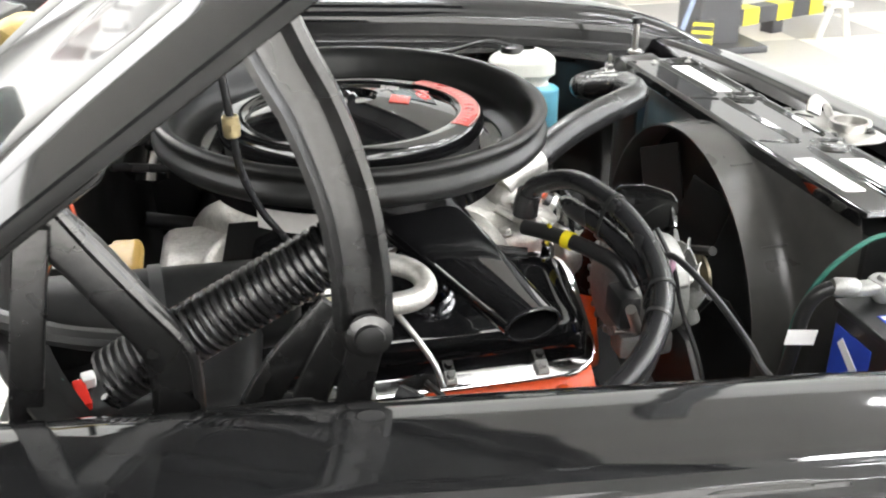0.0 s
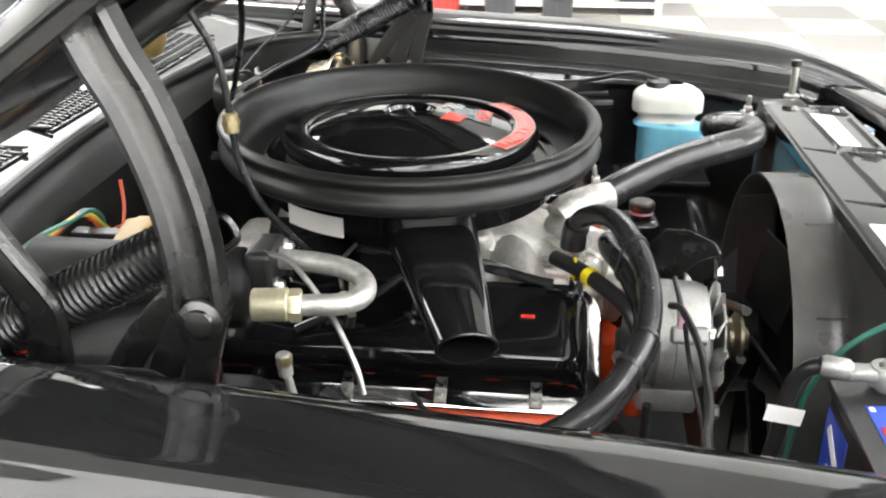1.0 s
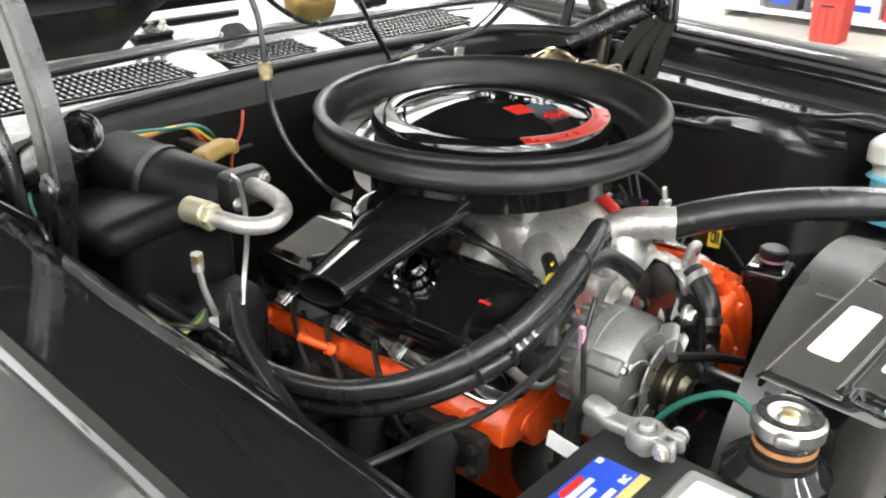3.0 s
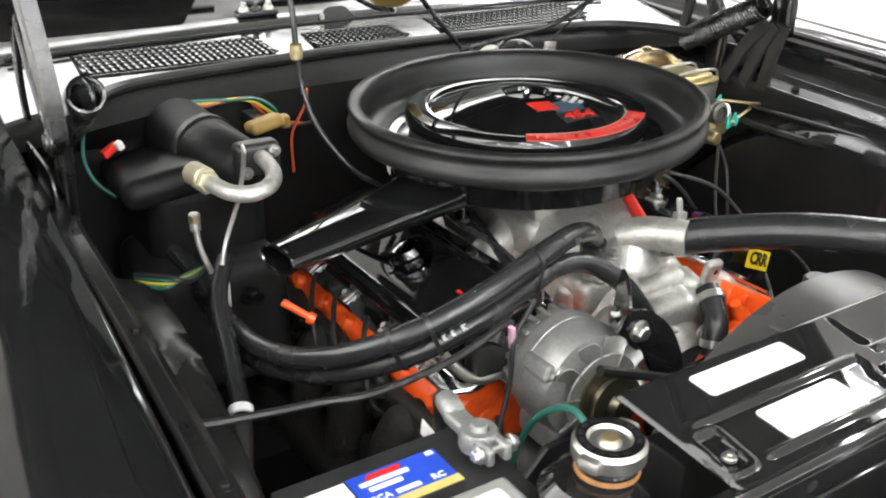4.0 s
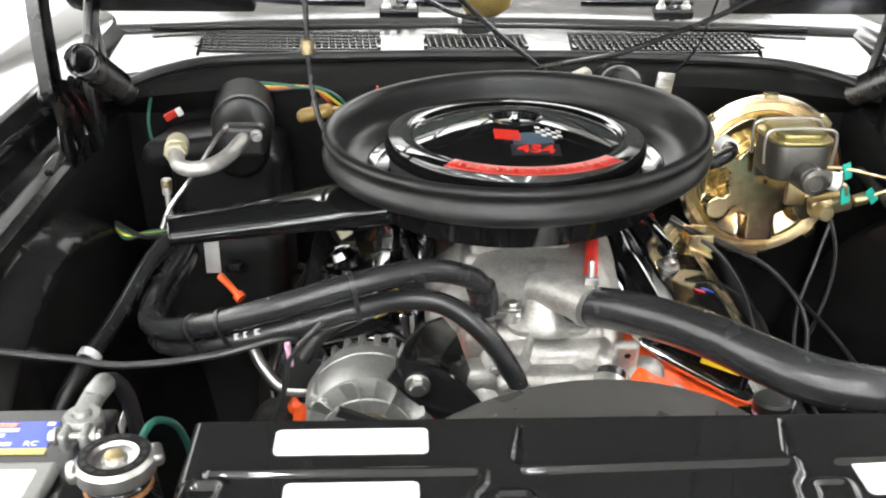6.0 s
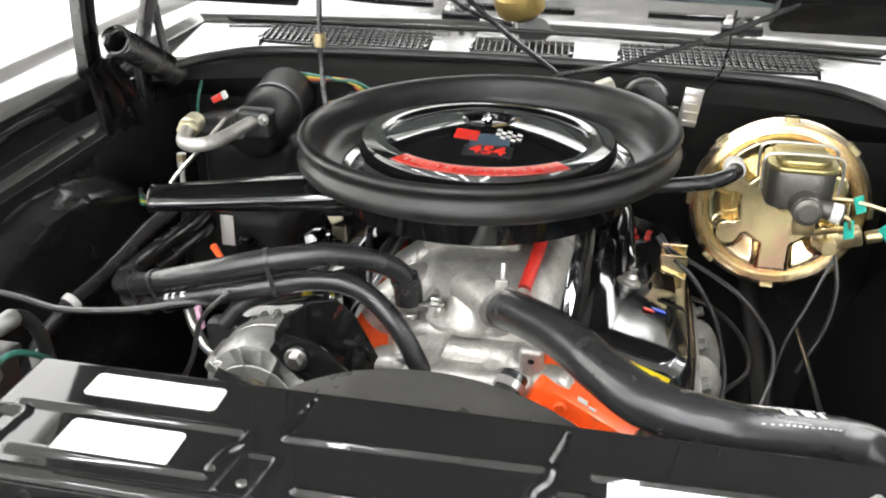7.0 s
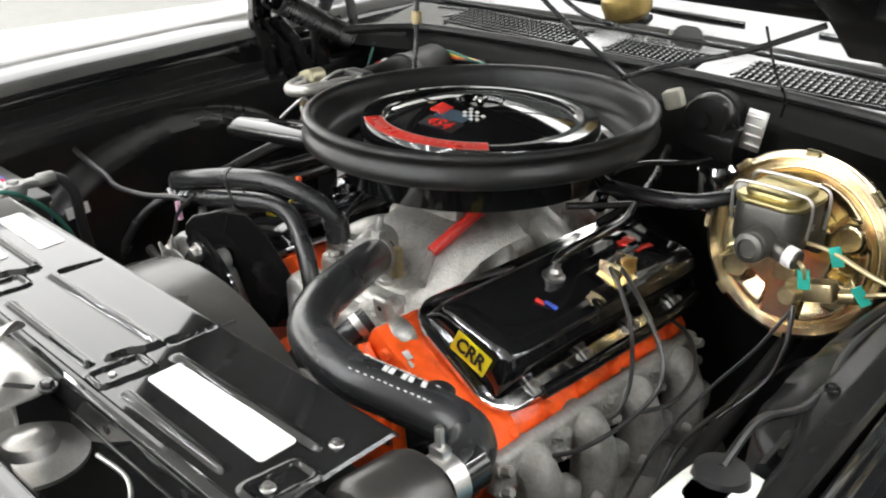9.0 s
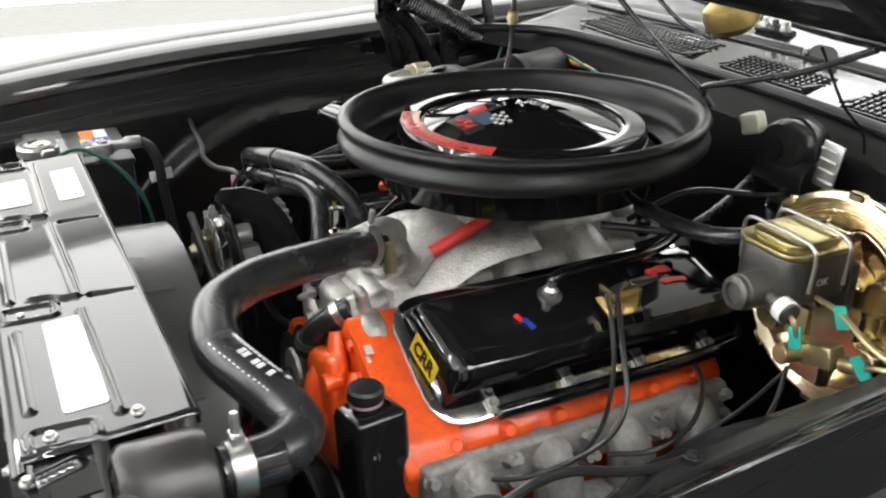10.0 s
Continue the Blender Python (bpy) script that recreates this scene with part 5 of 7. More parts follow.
part("boot", tube(nb(), [(0.060, 0.229, 0.842), (0.056, 0.226, 0.826), (0.055, 0.225, 0.808)], 0.0175, 18, 5), HOSE, hh, sharp=80)
hh2 = thing("heater_hose", (0.28, 0.18, 0.70), "black rubber heater hose running to the water pump", "hose", "heater hoses")
h2 = part("hose", tube(nb(), [(0.015, 0.300, 0.735), (0.024, 0.297, 0.760), (0.055, 0.283, 0.805), (0.10, 0.268, 0.838), (0.15, 0.268, 0.846), (0.205, 0.285, 0.842), (0.285, 0.300, 0.826), (0.36, 0.285, 0.800), (0.425, 0.230, 0.768), (0.465, 0.14, 0.742), (0.475, 0.02, 0.730), (0.468, -0.10, 0.735), (0.475, -0.32, 0.75)], 0.0125, 18, 8), HOSE, hh2, sharp=80)
clamp((0.019, 0.298, 0.748), (0.2, 0, 1), 0.0127, hh2, (-0.4, 0.9, 0), 0.010)
H1 = spline([(0.055, 0.225, 0.800), (0.056, 0.226, 0.832), (0.075, 0.240, 0.860), (0.13, 0.268, 0.882), (0.205, 0.292, 0.877), (0.285, 0.303, 0.857), (0.36, 0.290, 0.830), (0.425, 0.240, 0.795)], 10)
H2 = spline([(0.015, 0.300, 0.735), (0.024, 0.297, 0.760), (0.055, 0.283, 0.805), (0.10, 0.268, 0.838), (0.15, 0.268, 0.846), (0.205, 0.285, 0.842), (0.285, 0.300, 0.826), (0.36, 0.285, 0.800), (0.425, 0.230, 0.768)], 10)
for xt in (0.205, 0.345, 0.378):
    i1 = min(range(1, len(H1) - 1), key=lambda i: abs(H1[i].x - xt) + (1 if H1[i].y < 0.25 and xt < 0.3 else 0))
    c1 = H1[i1]
    d = (H1[i1 + 1] - H1[i1 - 1]).normalized()
    c2 = min(H2, key=lambda q: abs((q - c1).dot(d)) + (q - c1).length * 0.2)
    e = (c2 - c1) - d * (c2 - c1).dot(d)
    n1 = e.normalized()
    n2 = d.cross(n1)
    c2 = c1 + e
    loop = [c1 + (n1 * math.cos(a) + n2 * math.sin(a)) * 0.0150 for a in [math.pi / 2 + math.pi * k / 10 for k in range(11)]]
    loop += [c2 + (n1 * math.cos(a) + n2 * math.sin(a)) * 0.0142 for a in [-math.pi / 2 + math.pi * k / 10 for k in range(11)]]
    t = thing("cable_tie", c1, "black plastic tie round both heater hoses", "cable tie", "cable ties")
    b = nb()
    rings = [[b.verts.new(q + d * o) for o in (-0.0025, 0.0025)] for q in loop]
    for A_, B_ in zip(rings, rings[1:] + rings[:1]):
        b.faces.new((A_[0], B_[0], B_[1], A_[1]))
    bmesh.ops.recalc_face_normals(b, faces=b.faces)
    bmesh.ops.solidify(b, geom=list(b.faces), thickness=0.0012)
    part("tie", b, PLASTIC, t)
b = nb()
for i, u in enumerate((0.0, 0.35, 0.75)):
    p = Vector((0.262, 0.300, 0.861)).lerp(Vector((0.30, 0.301, 0.852)), u)
    box(b, p + Vector((0, 0.007, 0.0125)), (0.007, 0.007, 0.0008), 0, pose(0, 0, 0, -30, 10, 0))
part("hose_print", b, PALE_INK, h1, "pale printed marks")
b = nb()
for i, u in enumerate((0.0, 0.35, 0.75)):
    p = Vector((0.33, 0.294, 0.811)).lerp(Vector((0.30, 0.298, 0.821)), u)
    box(b, p + Vector((0, 0.010, 0.0105)), (0.007, 0.007, 0.0008), 0, pose(0, 0, 0, -40, 10, 0))
part("hose_print", b, PALE_INK, h2, "pale printed marks")

# drain or vent hose down the passenger inner fender
vh = thing("vent_hose", (0.50, 0.10, 0.60), "black rubber hose drooping along the inner fender", "hose")
part("hose", tube(nb(), [(0.455, -0.02, 0.815), (0.488, 0.04, 0.79), (0.512, 0.14, 0.755), (0.532, 0.215, 0.735), (0.552, 0.262, 0.70), (0.568, 0.30, 0.63), (0.572, 0.33, 0.54)], 0.011, 14, 7), HOSE, vh, sharp=80)
part("clip", lathe(nb(), [(0.011, -0.005), (0.014, -0.005), (0.014, 0.005), (0.011, 0.005)], (0.529, 0.205, 0.739), (0.3, 0.85, -0.4), 20, closed=True), WHITE, vh, "pale clip")

# ---- alternator ----
al = thing("alternator", (0.20, 0.36, 0.66), "bare alloy alternator with a finned fan and pulley", "alternator")
AC = Vector((0.187, -0.008, 0.755))
b = nb()
lathe(b, [(0, -0.006), (0.030, -0.006), (0.046, -0.003), (0.056, 0.004), (0.0605, 0.014), (0.0630, 0.030), (0.0672, 0.031), (0.0672, 0.0465), (0.0660, 0.0475), (0.0660, 0.0495), (0.0675, 0.0505), (0.066, 0.078), (0.062, 0.088), (0.045, 0.094), (0.02, 0.098), (0, 0.098)], (AC.x, AC.y + 0.302, AC.z), (0, 1, 0), 56)
part("housing", b, ALT, al, sharp=45)
for a in (28, 150, 268):
    d = Vector((math.cos(radians(a)), 0, math.sin(radians(a))))
    part("through_bolt_lug", box(nb(), AC + d * 0.061 + Vector((0, 0.366, 0)), (0.020, 0.046, 0.022), 0.006, Matrix.Rotation(-radians(a), 4, "Y"), 3), ALT, al, "cast lug of a through bolt")
    part("through_bolt", bolt(nb(), AC + d * 0.062 + Vector((0, 0.389, 0)), (0, 1, 0), 0.005, 0.005, False), STEEL, al)
part("adjuster_ear", cyl(nb(), AC + Vector((-0.063, 0.37, 0.046)), AC + Vector((-0.063, 0.392, 0.046)), 0.015, seg=20), ALT, al, "cast adjuster ear")
part("mounting_foot", box(nb(), AC + Vector((0.02, 0.35, -0.072)), (0.04, 0.075, 0.035), 0.008), ALT, al, "cast mounting foot")
for i in range(22):
    a = radians(i * 360 / 22)
    d = Vector((math.cos(a), 0, math.sin(a)))
    part("rear_fin", box(nb(), AC + d * 0.0570 + Vector((0, 0.313, 0)), (0.011, 0.024, 0.0075), 0.0015, Matrix.Rotation(-a, 4, "Y"), 1), ALT, al)
FC = AC + Vector((0, 0.410, 0))
part("fan_disc", cyl(nb(), FC + Vector((0, -0.002, 0)), FC + Vector((0, 0.001, 0)), 0.050, seg=36), ALT, al)
for i in range(10):
    a = radians(i * 36)
    m = Matrix.Rotation(-a, 4, "Y")
    b = nb()
    # a vane that twists from its root to its rounded tip
    sheet(b, lambda u, v: FC + m @ Vector((0.034 + 0.033 * u - 0.004 * (2 * v - 1) ** 2 * u, -0.006 + (v - 0.5) * 0.022 * math.cos(0.5 + 0.5 * u), (v - 0.5) * 0.024 * math.sin(0.5 + 0.5 * u) + 0.004 * math.sin(math.pi * v))), 5, 6, 0.0018)
    part("fan_blade", b, ALT, al)
b = nb()
lathe(b, [(0, -0.004), (0.034, -0.004), (0.034, 0.0), (0.024, 0.006), (0.024, 0.010), (0.034, 0.016), (0.034, 0.020), (0.016, 0.022), (0.012, 0.030), (0, 0.030)], FC + Vector((0, 0.004, 0)), (0, 1, 0), 40)
part("pulley", b, DARK_BRASS, al, "dark plated belt pulley")
part("bolt", bolt(nb(), (0.136, 0.398, 0.817), (0, 1, 0), 0.009, 0.010), STEEL, al)
part("bolt", bolt(nb(), AC + Vector((0.045, 0.391, 0.03)), (0, 1, 0), 0.006, 0.006), STEEL, al)
b = nb()
tube(b, [(0.160, 0.394, 0.834), (0.128, 0.392, 0.815), (0.096, 0.390, 0.784), (0.074, 0.388, 0.742), (0.062, 0.386, 0.69)], 0.01, 16, 6, flat=(0.008, 0.050), radii=[0.55, 0.9, 1, 1, 1, 1])
part("adjuster_bracket", b, PLATE, al, "glossy black adjuster bracket")
side_plate = part("mounting_plate", prism(nb(), [(-0.002, 0.838), (0.0, 0.852), (0.010, 0.863), (0.045, 0.869), (0.078, 0.862), (0.104, 0.830), (0.140, 0.755), (0.150, 0.69), (0.085, 0.69), (0.060, 0.785), (0.030, 0.797), (0.010, 0.815)],
     (0.158, 0.398, 0), (-0.6, -0.8, 0), (0, 0, 1), 0.005, 0.0018), PLATE, al, "glossy black mounting plate")
part("plate_bolt", bolt(nb(), (0.104, 0.318, 0.792), (-0.8, 0.6, 0), 0.007, 0.006), STEEL, side_plate)
b = nb()
box(b, (0.262, 0.288, 0.770), (0.05, 0.03, 0.045), 0.008)
tube(b, [(0.262, 0.30, 0.79), (0.24, 0.285, 0.815), (0.20, 0.258, 0.822), (0.16, 0.228, 0.825), (0.13, 0.20, 0.825)], 0.010, 12, 6)
part("wire_plug", b, PLASTIC, al, "black wire plug with loom")
part("tape", lathe(nb(), [(0.0100, -0.006), (0.0115, -0.006), (0.0115, 0.006), (0.0100, 0.006)], (0.180, 0.244, 0.8235), (-0.85, -0.6, 0.06), 20, closed=True), YELLOW, al, "yellow tape band")
# black plate added where the orange engine front lies in shade
b = nb()
prism(b, [(0.12, 0.60), (0.29, 0.57), (0.31, 0.64), (0.25, 0.70), (0.15, 0.71)], (0, 0.392, 0), (1, 0, 0), (0, 0, 1), 0.010, 0.003)
part("lower_bracket", b, SATIN, al, "black plate added over the shaded orange engine front")
part("pivot_bolt", bolt(nb(), (0.225, 0.394, 0.672), (0, 1, 0), 0.009, 0.012), STEEL, al)
# round black part, sized to cover orange that should sit in shade
fp = thing("dark_block_dome", (0.185, 0.262, 0.50), "black dished round part added over the shaded orange block", "fuel pump")
b = nb()
lathe(b, [(0, 0.0), (0.030, 0.0), (0.034, 0.012), (0.050, 0.020), (0.053, 0.026), (0.050, 0.032), (0.040, 0.042), (0.020, 0.048), (0, 0.049)], (0.170, 0.258, 0.560), (0.75, 0.1, 0.6), 40)
part("body", b, SATIN, fp)
part("mounting_arm", box(nb(), (0.150, 0.256, 0.548), (0.08, 0.05, 0.05), 0.012, pose(0, 0, 0, 0, -35, 0)), SATIN, fp)
part("outlet_pipe", tube(nb(), [(0.205, 0.275, 0.585), (0.235, 0.300, 0.600), (0.255, 0.315, 0.640), (0.262, 0.315, 0.70)], 0.0055, 10, 7), SATIN, fp)
belt = thing("drive_belt", (0.1, 0.397, 0.6), "black rubber drive belt over the pulleys", "belt")
b = nb()
tube(b, [(0.215, 0.424, 0.806), (0.10, 0.424, 0.757), (0.0, 0.42, 0.705)], 0.006, 8, 4)
tube(b, [(0.222, 0.424, 0.745), (0.13, 0.424, 0.63), (0.06, 0.424, 0.52)], 0.006, 8, 4)
part("belt", b, RUBBER, belt)

# ---- battery ----
bat = thing("battery", (0.51, 0.555, 0.635), "black car battery with a blue and tan top label", "battery")
part("case", box(nb(), (0.505, 0.545, 0.735), (0.180, 0.160, 0.200), 0.006), PLASTIC, bat)
part("cover", box(nb(), (0.505, 0.545, 0.833), (0.186, 0.166, 0.010), 0.003), PLASTIC, bat)
part("label", box(nb(), (0.500, 0.5035, 0.8385), (0.084, 0.042, 0.0008), 0), BLUE, bat, "blue top label with white lettering")
part("label_edge", box(nb(), (0.500, 0.5265, 0.8386), (0.086, 0.009, 0.0008), 0), mat("olive_label", (0.50, 0.42, 0.14), 0.4, vary=0.1), bat, "olive label edge")
part("label_side", box(nb(), (0.567, 0.4945, 0.8386), (0.046, 0.020, 0.0008), 0), WHITE, bat, "white end of the label")
part("label_corner", box(nb(), (0.567, 0.5165, 0.8386), (0.046, 0.022, 0.0008), 0), TAN, bat, "orange corner of the label")
part("side_label", box(nb(), (0.452, 0.4645, 0.765), (0.062, 0.0008, 0.095), 0), BLUE, bat, "blue side label")
b = nb()
box(b, (0.452, 0.4635, 0.785), (0.045, 0.0008, 0.012), 0, pose(0, 0, 0, 0, 35, 0))
box(b, (0.46, 0.4635, 0.75), (0.040, 0.0008, 0.006), 0, pose(0, 0, 0, 0, 35, 0))
part("side_label_marks", b, WHITE, bat, kind="stuff")
b = nb()
for x0, x1, y in ((0.535, 0.490, 0.496), (0.53, 0.50, 0.504), (0.512, 0.490, 0.5165), (0.468, 0.461, 0.487)):
    box(b, ((x0 + x1) / 2, y, 0.8393), (abs(x0 - x1), 0.005, 0.0005), 0)
part("label_mark", b, WHITE, bat, "white printed lines", kind="stuff")
for word, x in (("CCA", 0.536), ("RC", 0.482)):
    part("label_text", text_bm(word, 0.0095, Matrix.Translation((x - 0.009, 0.5165, 0.8395)) @ pose(0, 0, 0, 0, 0, 180), 0.0003), WHITE, bat, "white letters " + word)
part("brand_shape", prism(nb(), [(-0.016, -0.003), (0.016, -0.003), (0.020, 0.003), (-0.012, 0.003)], (0.508, 0.489, 0.8391), (1, 0, 0), (0, 1, 0), 0.0006), RED, bat, "red brand shape")
b = nb()
box(b, (0.482, 0.582, 0.8435), (0.096, 0.058, 0.013), 0.006, seg=4)
part("vent_cap", b, mat("grey_vent_cap", (0.20, 0.20, 0.19), 0.40, vary=0.15, scale=30, bump=0.1), bat, "pale grey raised vent cap")
part("warning_panel", prism(nb(), round_rect(0.072, 0.036, 0.004), (0.484, 0.584, 0.8500), (1, 0, 0), (0, 1, 0), 0.0005), PALE_INK, bat, "worn pale printed panel")
b = nb()
random.seed(4)
for i in range(26):
    box(b, (0.454 + random.random() * 0.060, 0.571 + (i % 6) * 0.0052, 0.8509), (0.004 + random.random() * 0.010, 0.0024, 0.0005), 0, pose(0, 0, 0, 0, 0, random.uniform(-25, 25)))
part("warning_print", b, WHITE, bat, kind="stuff")
part("vent_cap_strip", box(nb(), (0.565, 0.585, 0.841), (0.05, 0.06, 0.010), 0.003), PLASTIC, bat, "black vent cap strip")
b = nb()
cyl(b, (0.428, 0.508, 0.838), (0.428, 0.508, 0.868), 0.0088, 0.0075)
lathe(b, [(0.0088, 0.846), (0.0165, 0.846), (0.0172, 0.850), (0.0170, 0.861), (0.0150, 0.864), (0.0088, 0.864)], (0.428, 0.508, 0), (0, 0, 1), 28, closed=True)
for dx in (-0.0085, 0.0085):
    box(b, (0.428 + dx, 0.528, 0.855), (0.008, 0.024, 0.016), 0.003, seg=3)
box(b, (0.430, 0.484, 0.857), (0.020, 0.030, 0.012), 0.004, seg=3)
lathe(b, [(0, 0), (0.0075, 0), (0.0105, 0.004), (0.0105, 0.024), (0.0085, 0.028), (0, 0.028)], (0.430, 0.476, 0.858), (-0.2, -0.97, 0.06), 20)
part("terminal_clamp", b, mat("lead", (0.30, 0.30, 0.29), 0.5, metal=0.7, vary=0.25, scale=40, bump=0.3), bat, "grey lead terminal clamp", sharp=45)
b = nb()
cyl(b, (0.409, 0.531, 0.857), (0.447, 0.531, 0.857), 0.0035, seg=12)
bolt(b, (0.411, 0.531, 0.857), (-1, 0, 0), 0.0055, 0.006)
bolt(b, (0.444, 0.531, 0.857), (1, 0, 0), 0.0055, 0.006)
part("clamp_bolt", b, STEEL, bat, "bright clamp bolt")
b = nb()
tube(b, [(0.425, 0.450, 0.860), (0.420, 0.437, 0.850), (0.414, 0.428, 0.825), (0.410, 0.424, 0.77), (0.405, 0.41, 0.66)], 0.008, 12, 6)
cable = part("cable", b, WIRE, bat, "thick black battery cable")
part("tag", box(nb(), (0.422, 0.424, 0.800), (0.0012, 0.036, 0.018), 0, pose(0, 0, 0, -8, 0, 0)), WHITE, cable, "white paper tag")

gw = thing("ground_wire", (0.36, 0.53, 0.80), "green and black wire arching beside the battery", "wire")
part("wire", tube(nb(), [(0.366, 0.585, 0.866), (0.360, 0.555, 0.880), (0.356, 0.525, 0.868), (0.352, 0.488, 0.832), (0.352, 0.462, 0.778), (0.36, 0.45, 0.70)], 0.0032, 10, 6), GREEN_WIRE, gw)

# ---- brake booster and master cylinder ----
bo = thing("brake_booster", (-0.41, -0.25, 0.68), "round gold plated brake booster with stamped recesses", "brake booster")
BC, BD = Vector((-0.4150, -0.185, 0.8230)), Vector((0.0, 1.0, 0.06)).normalized()
b = nb()
R = 0.1275
lathe(b, [(0, -0.07), (0.092, -0.07), (0.115, -0.05), (R - 0.003, -0.012), (R + 0.002, -0.008), (R + 0.004, 0.0), (R + 0.002, 0.007), (R - 0.004, 0.010), (R - 0.008, 0.006), (0.1148, 0.002), (0.112, 0.005), (0.110, 0.000), (0.092, -0.004), (0, -0.004)], BC, BD, 72)
shell = part("shell", b, ROSE, bo, "rose gold pressed shell", sharp=40)
fr = axis_frame(BC, BD)
ex, ez = Vector((1, 0, 0)), BD.cross(Vector((1, 0, 0)))
if ez.z < 0:
    ez = -ez
SPOKES = ((90, 0.022, 0.016), (27, 0.015, 0.023), (-32, 0.015, 0.023), (-90, 0.026, 0.016), (-148, 0.015, 0.024), (153, 0.015, 0.023))


def soft_step(x, a, b_):
    x = min(1.0, max(0.0, (x - a) / (b_ - a)))
    return x * x * (3 - 2 * x)


def booster_face(u, v):
    """The pressed face: a star of six spokes with deep pockets between them, and a groove round it."""
    a, r = 2 * math.pi * u, 0.004 + 0.120 * v
    x, y = r * math.cos(a), r * math.sin(a)
    d = r - 0.066
    for ang, hw, lobe in SPOKES:
        c, s = math.cos(radians(ang)), math.sin(radians(ang))
        s1, w = x * c + y * s, x * -s + y * c
        d = min(d, max(abs(w) - hw, s1 - 0.106, 0.03 - s1), math.hypot(s1 - 0.088, w) - lobe)
    floor_h = 0.002 + 0.013 * soft_step(r, 0.066, 0.110)
    h = floor_h + (0.028 - floor_h) * (1 - soft_step(d, -0.003, 0.005))
    h = h + (0.002 - h) * soft_step(r, 0.109, 0.117)
    return BC + (ex * x + ez * y) * 0.927 + BD * h


part("pressed_face", sheet(nb(), booster_face, 168, 56), GOLD, shell, "gold pressed face with a raised star", sharp=70)
for i in range(8):
    a = radians(i * 45)
    part("crimp_tab", box(nb(), fr @ Vector((math.cos(a) * (R + 0.002), math.sin(a) * (R + 0.002), 0.004)), (0.010, 0.022, 0.012), 0.002, fr.to_quaternion().to_matrix().to_4x4() @ Matrix.Rotation(a, 4, "Z"), 1), GOLD, bo)
b = nb()
cyl(b, (-0.340, -0.155, 0.885), (-0.340, -0.120, 0.888), 0.014, 0.012)
tube(b, [(-0.340, -0.125, 0.888), (-0.33, -0.105, 0.887), (-0.30, -0.09, 0.88), (-0.24, -0.085, 0.872), (-0.15, -0.10, 0.862)], 0.011, 14, 6)
part("vacuum_hose", b, HOSE, bo, "black vacuum hose")
part("check_valve", cyl(nb(), (-0.340, -0.158, 0.885), (-0.340, -0.128, 0.888), 0.0155, 0.0150), WHITE, bo, "pale check valve")

mc = thing("master_cylinder", (-0.41, -0.10, 0.85), "grey cast master cylinder with a gold lid", "master cylinder")
b = nb()
cyl(b, (-0.417, -0.155, 0.868), (-0.417, -0.018, 0.876), 0.024, 0.020, 30, 0.003)
prism(b, round_rect(0.088, 0.096, 0.024, 8), (-0.412, -0.098, 0.864), (1, 0, 0), (0, 1, 0), 0.053, 0.004)
box(b, (-0.412, -0.106, 0.880), (0.082, 0.060, 0.040), 0.012, seg=3)
lathe(b, [(0, 0), (0.018, 0), (0.018, 0.006), (0.012, 0.008), (0.012, 0.004), (0, 0.004)], (-0.417, -0.019, 0.876), (0, 1, 0.06), 30)
cyl(b, (-0.43, -0.05, 0.872), (-0.468, -0.045, 0.866), 0.0125)
box(b, (-0.417, -0.150, 0.868), (0.075, 0.014, 0.060), 0.004)
part("body", b, mat("machined_iron", (0.120, 0.115, 0.104), 0.38, metal=0.8, vary=0.15, scale=20, bump=0.3), mc)
b = nb()
prism(b, round_rect(0.092, 0.099, 0.025, 8), (-0.412, -0.098, 0.9168), (1, 0, 0), (0, 1, 0), 0.007, 0.0022)
prism(b, round_rect(0.072, 0.080, 0.020, 8), (-0.412, -0.098, 0.9225), (1, 0, 0), (0, 1, 0), 0.010, 0.0042)
part("lid", b, OLIVE, mc, "olive gold stamped lid")
for y in (-0.072, -0.122):
    b = nb()
    tube(b, [(-0.362, y, 0.885), (-0.360, y, 0.920), (-0.366, y, 0.934), (-0.39, y, 0.937), (-0.435, y, 0.937), (-0.458, y, 0.933), (-0.464, y, 0.918), (-0.462, y, 0.883)], 0.0023, 8, 5)
    part("bail", b, STEEL, mc, "steel wire bail")
part("band", lathe(nb(), [(0.0125, 0), (0.0135, 0), (0.0135, 0.013), (0.0125, 0.013)], (-0.452, -0.0475, 0.868), (-0.99, 0.13, -0.15), 24, closed=True), WHITE, mc, "white band")
part("chalk_mark", text_bm("OK", 0.012, Matrix(((0, 0, -1, -0.4564), (-1, 0, 0, -0.097), (0, 1, 0, 0.888), (0, 0, 0, 1))), 0.0003, bold=0.0), PALE_INK, mc, "pale handwritten OK")
mc.location = mc.location + Vector((-0.009, 0.003, 0.001))
pv = thing("proportioning_valve", (-0.48, -0.085, 0.80), "gold brass brake valve with teal tagged lines", "brake valve")
b = nb()
box(b, (-0.485, -0.080, 0.818), (0.060, 0.024, 0.026), 0.004, pose(0, 0, 0, 0, 15, 0))
cyl(b, (-0.468, -0.085, 0.812), (-0.468, -0.045, 0.815), 0.013, 0.011)
cyl(b, (-0.52, -0.08, 0.822), (-0.54, -0.08, 0.828), 0.009)
box(b, (-0.44, -0.10, 0.83), (0.03, 0.012, 0.04), 0.003)
part("body", b, BRASS, pv)
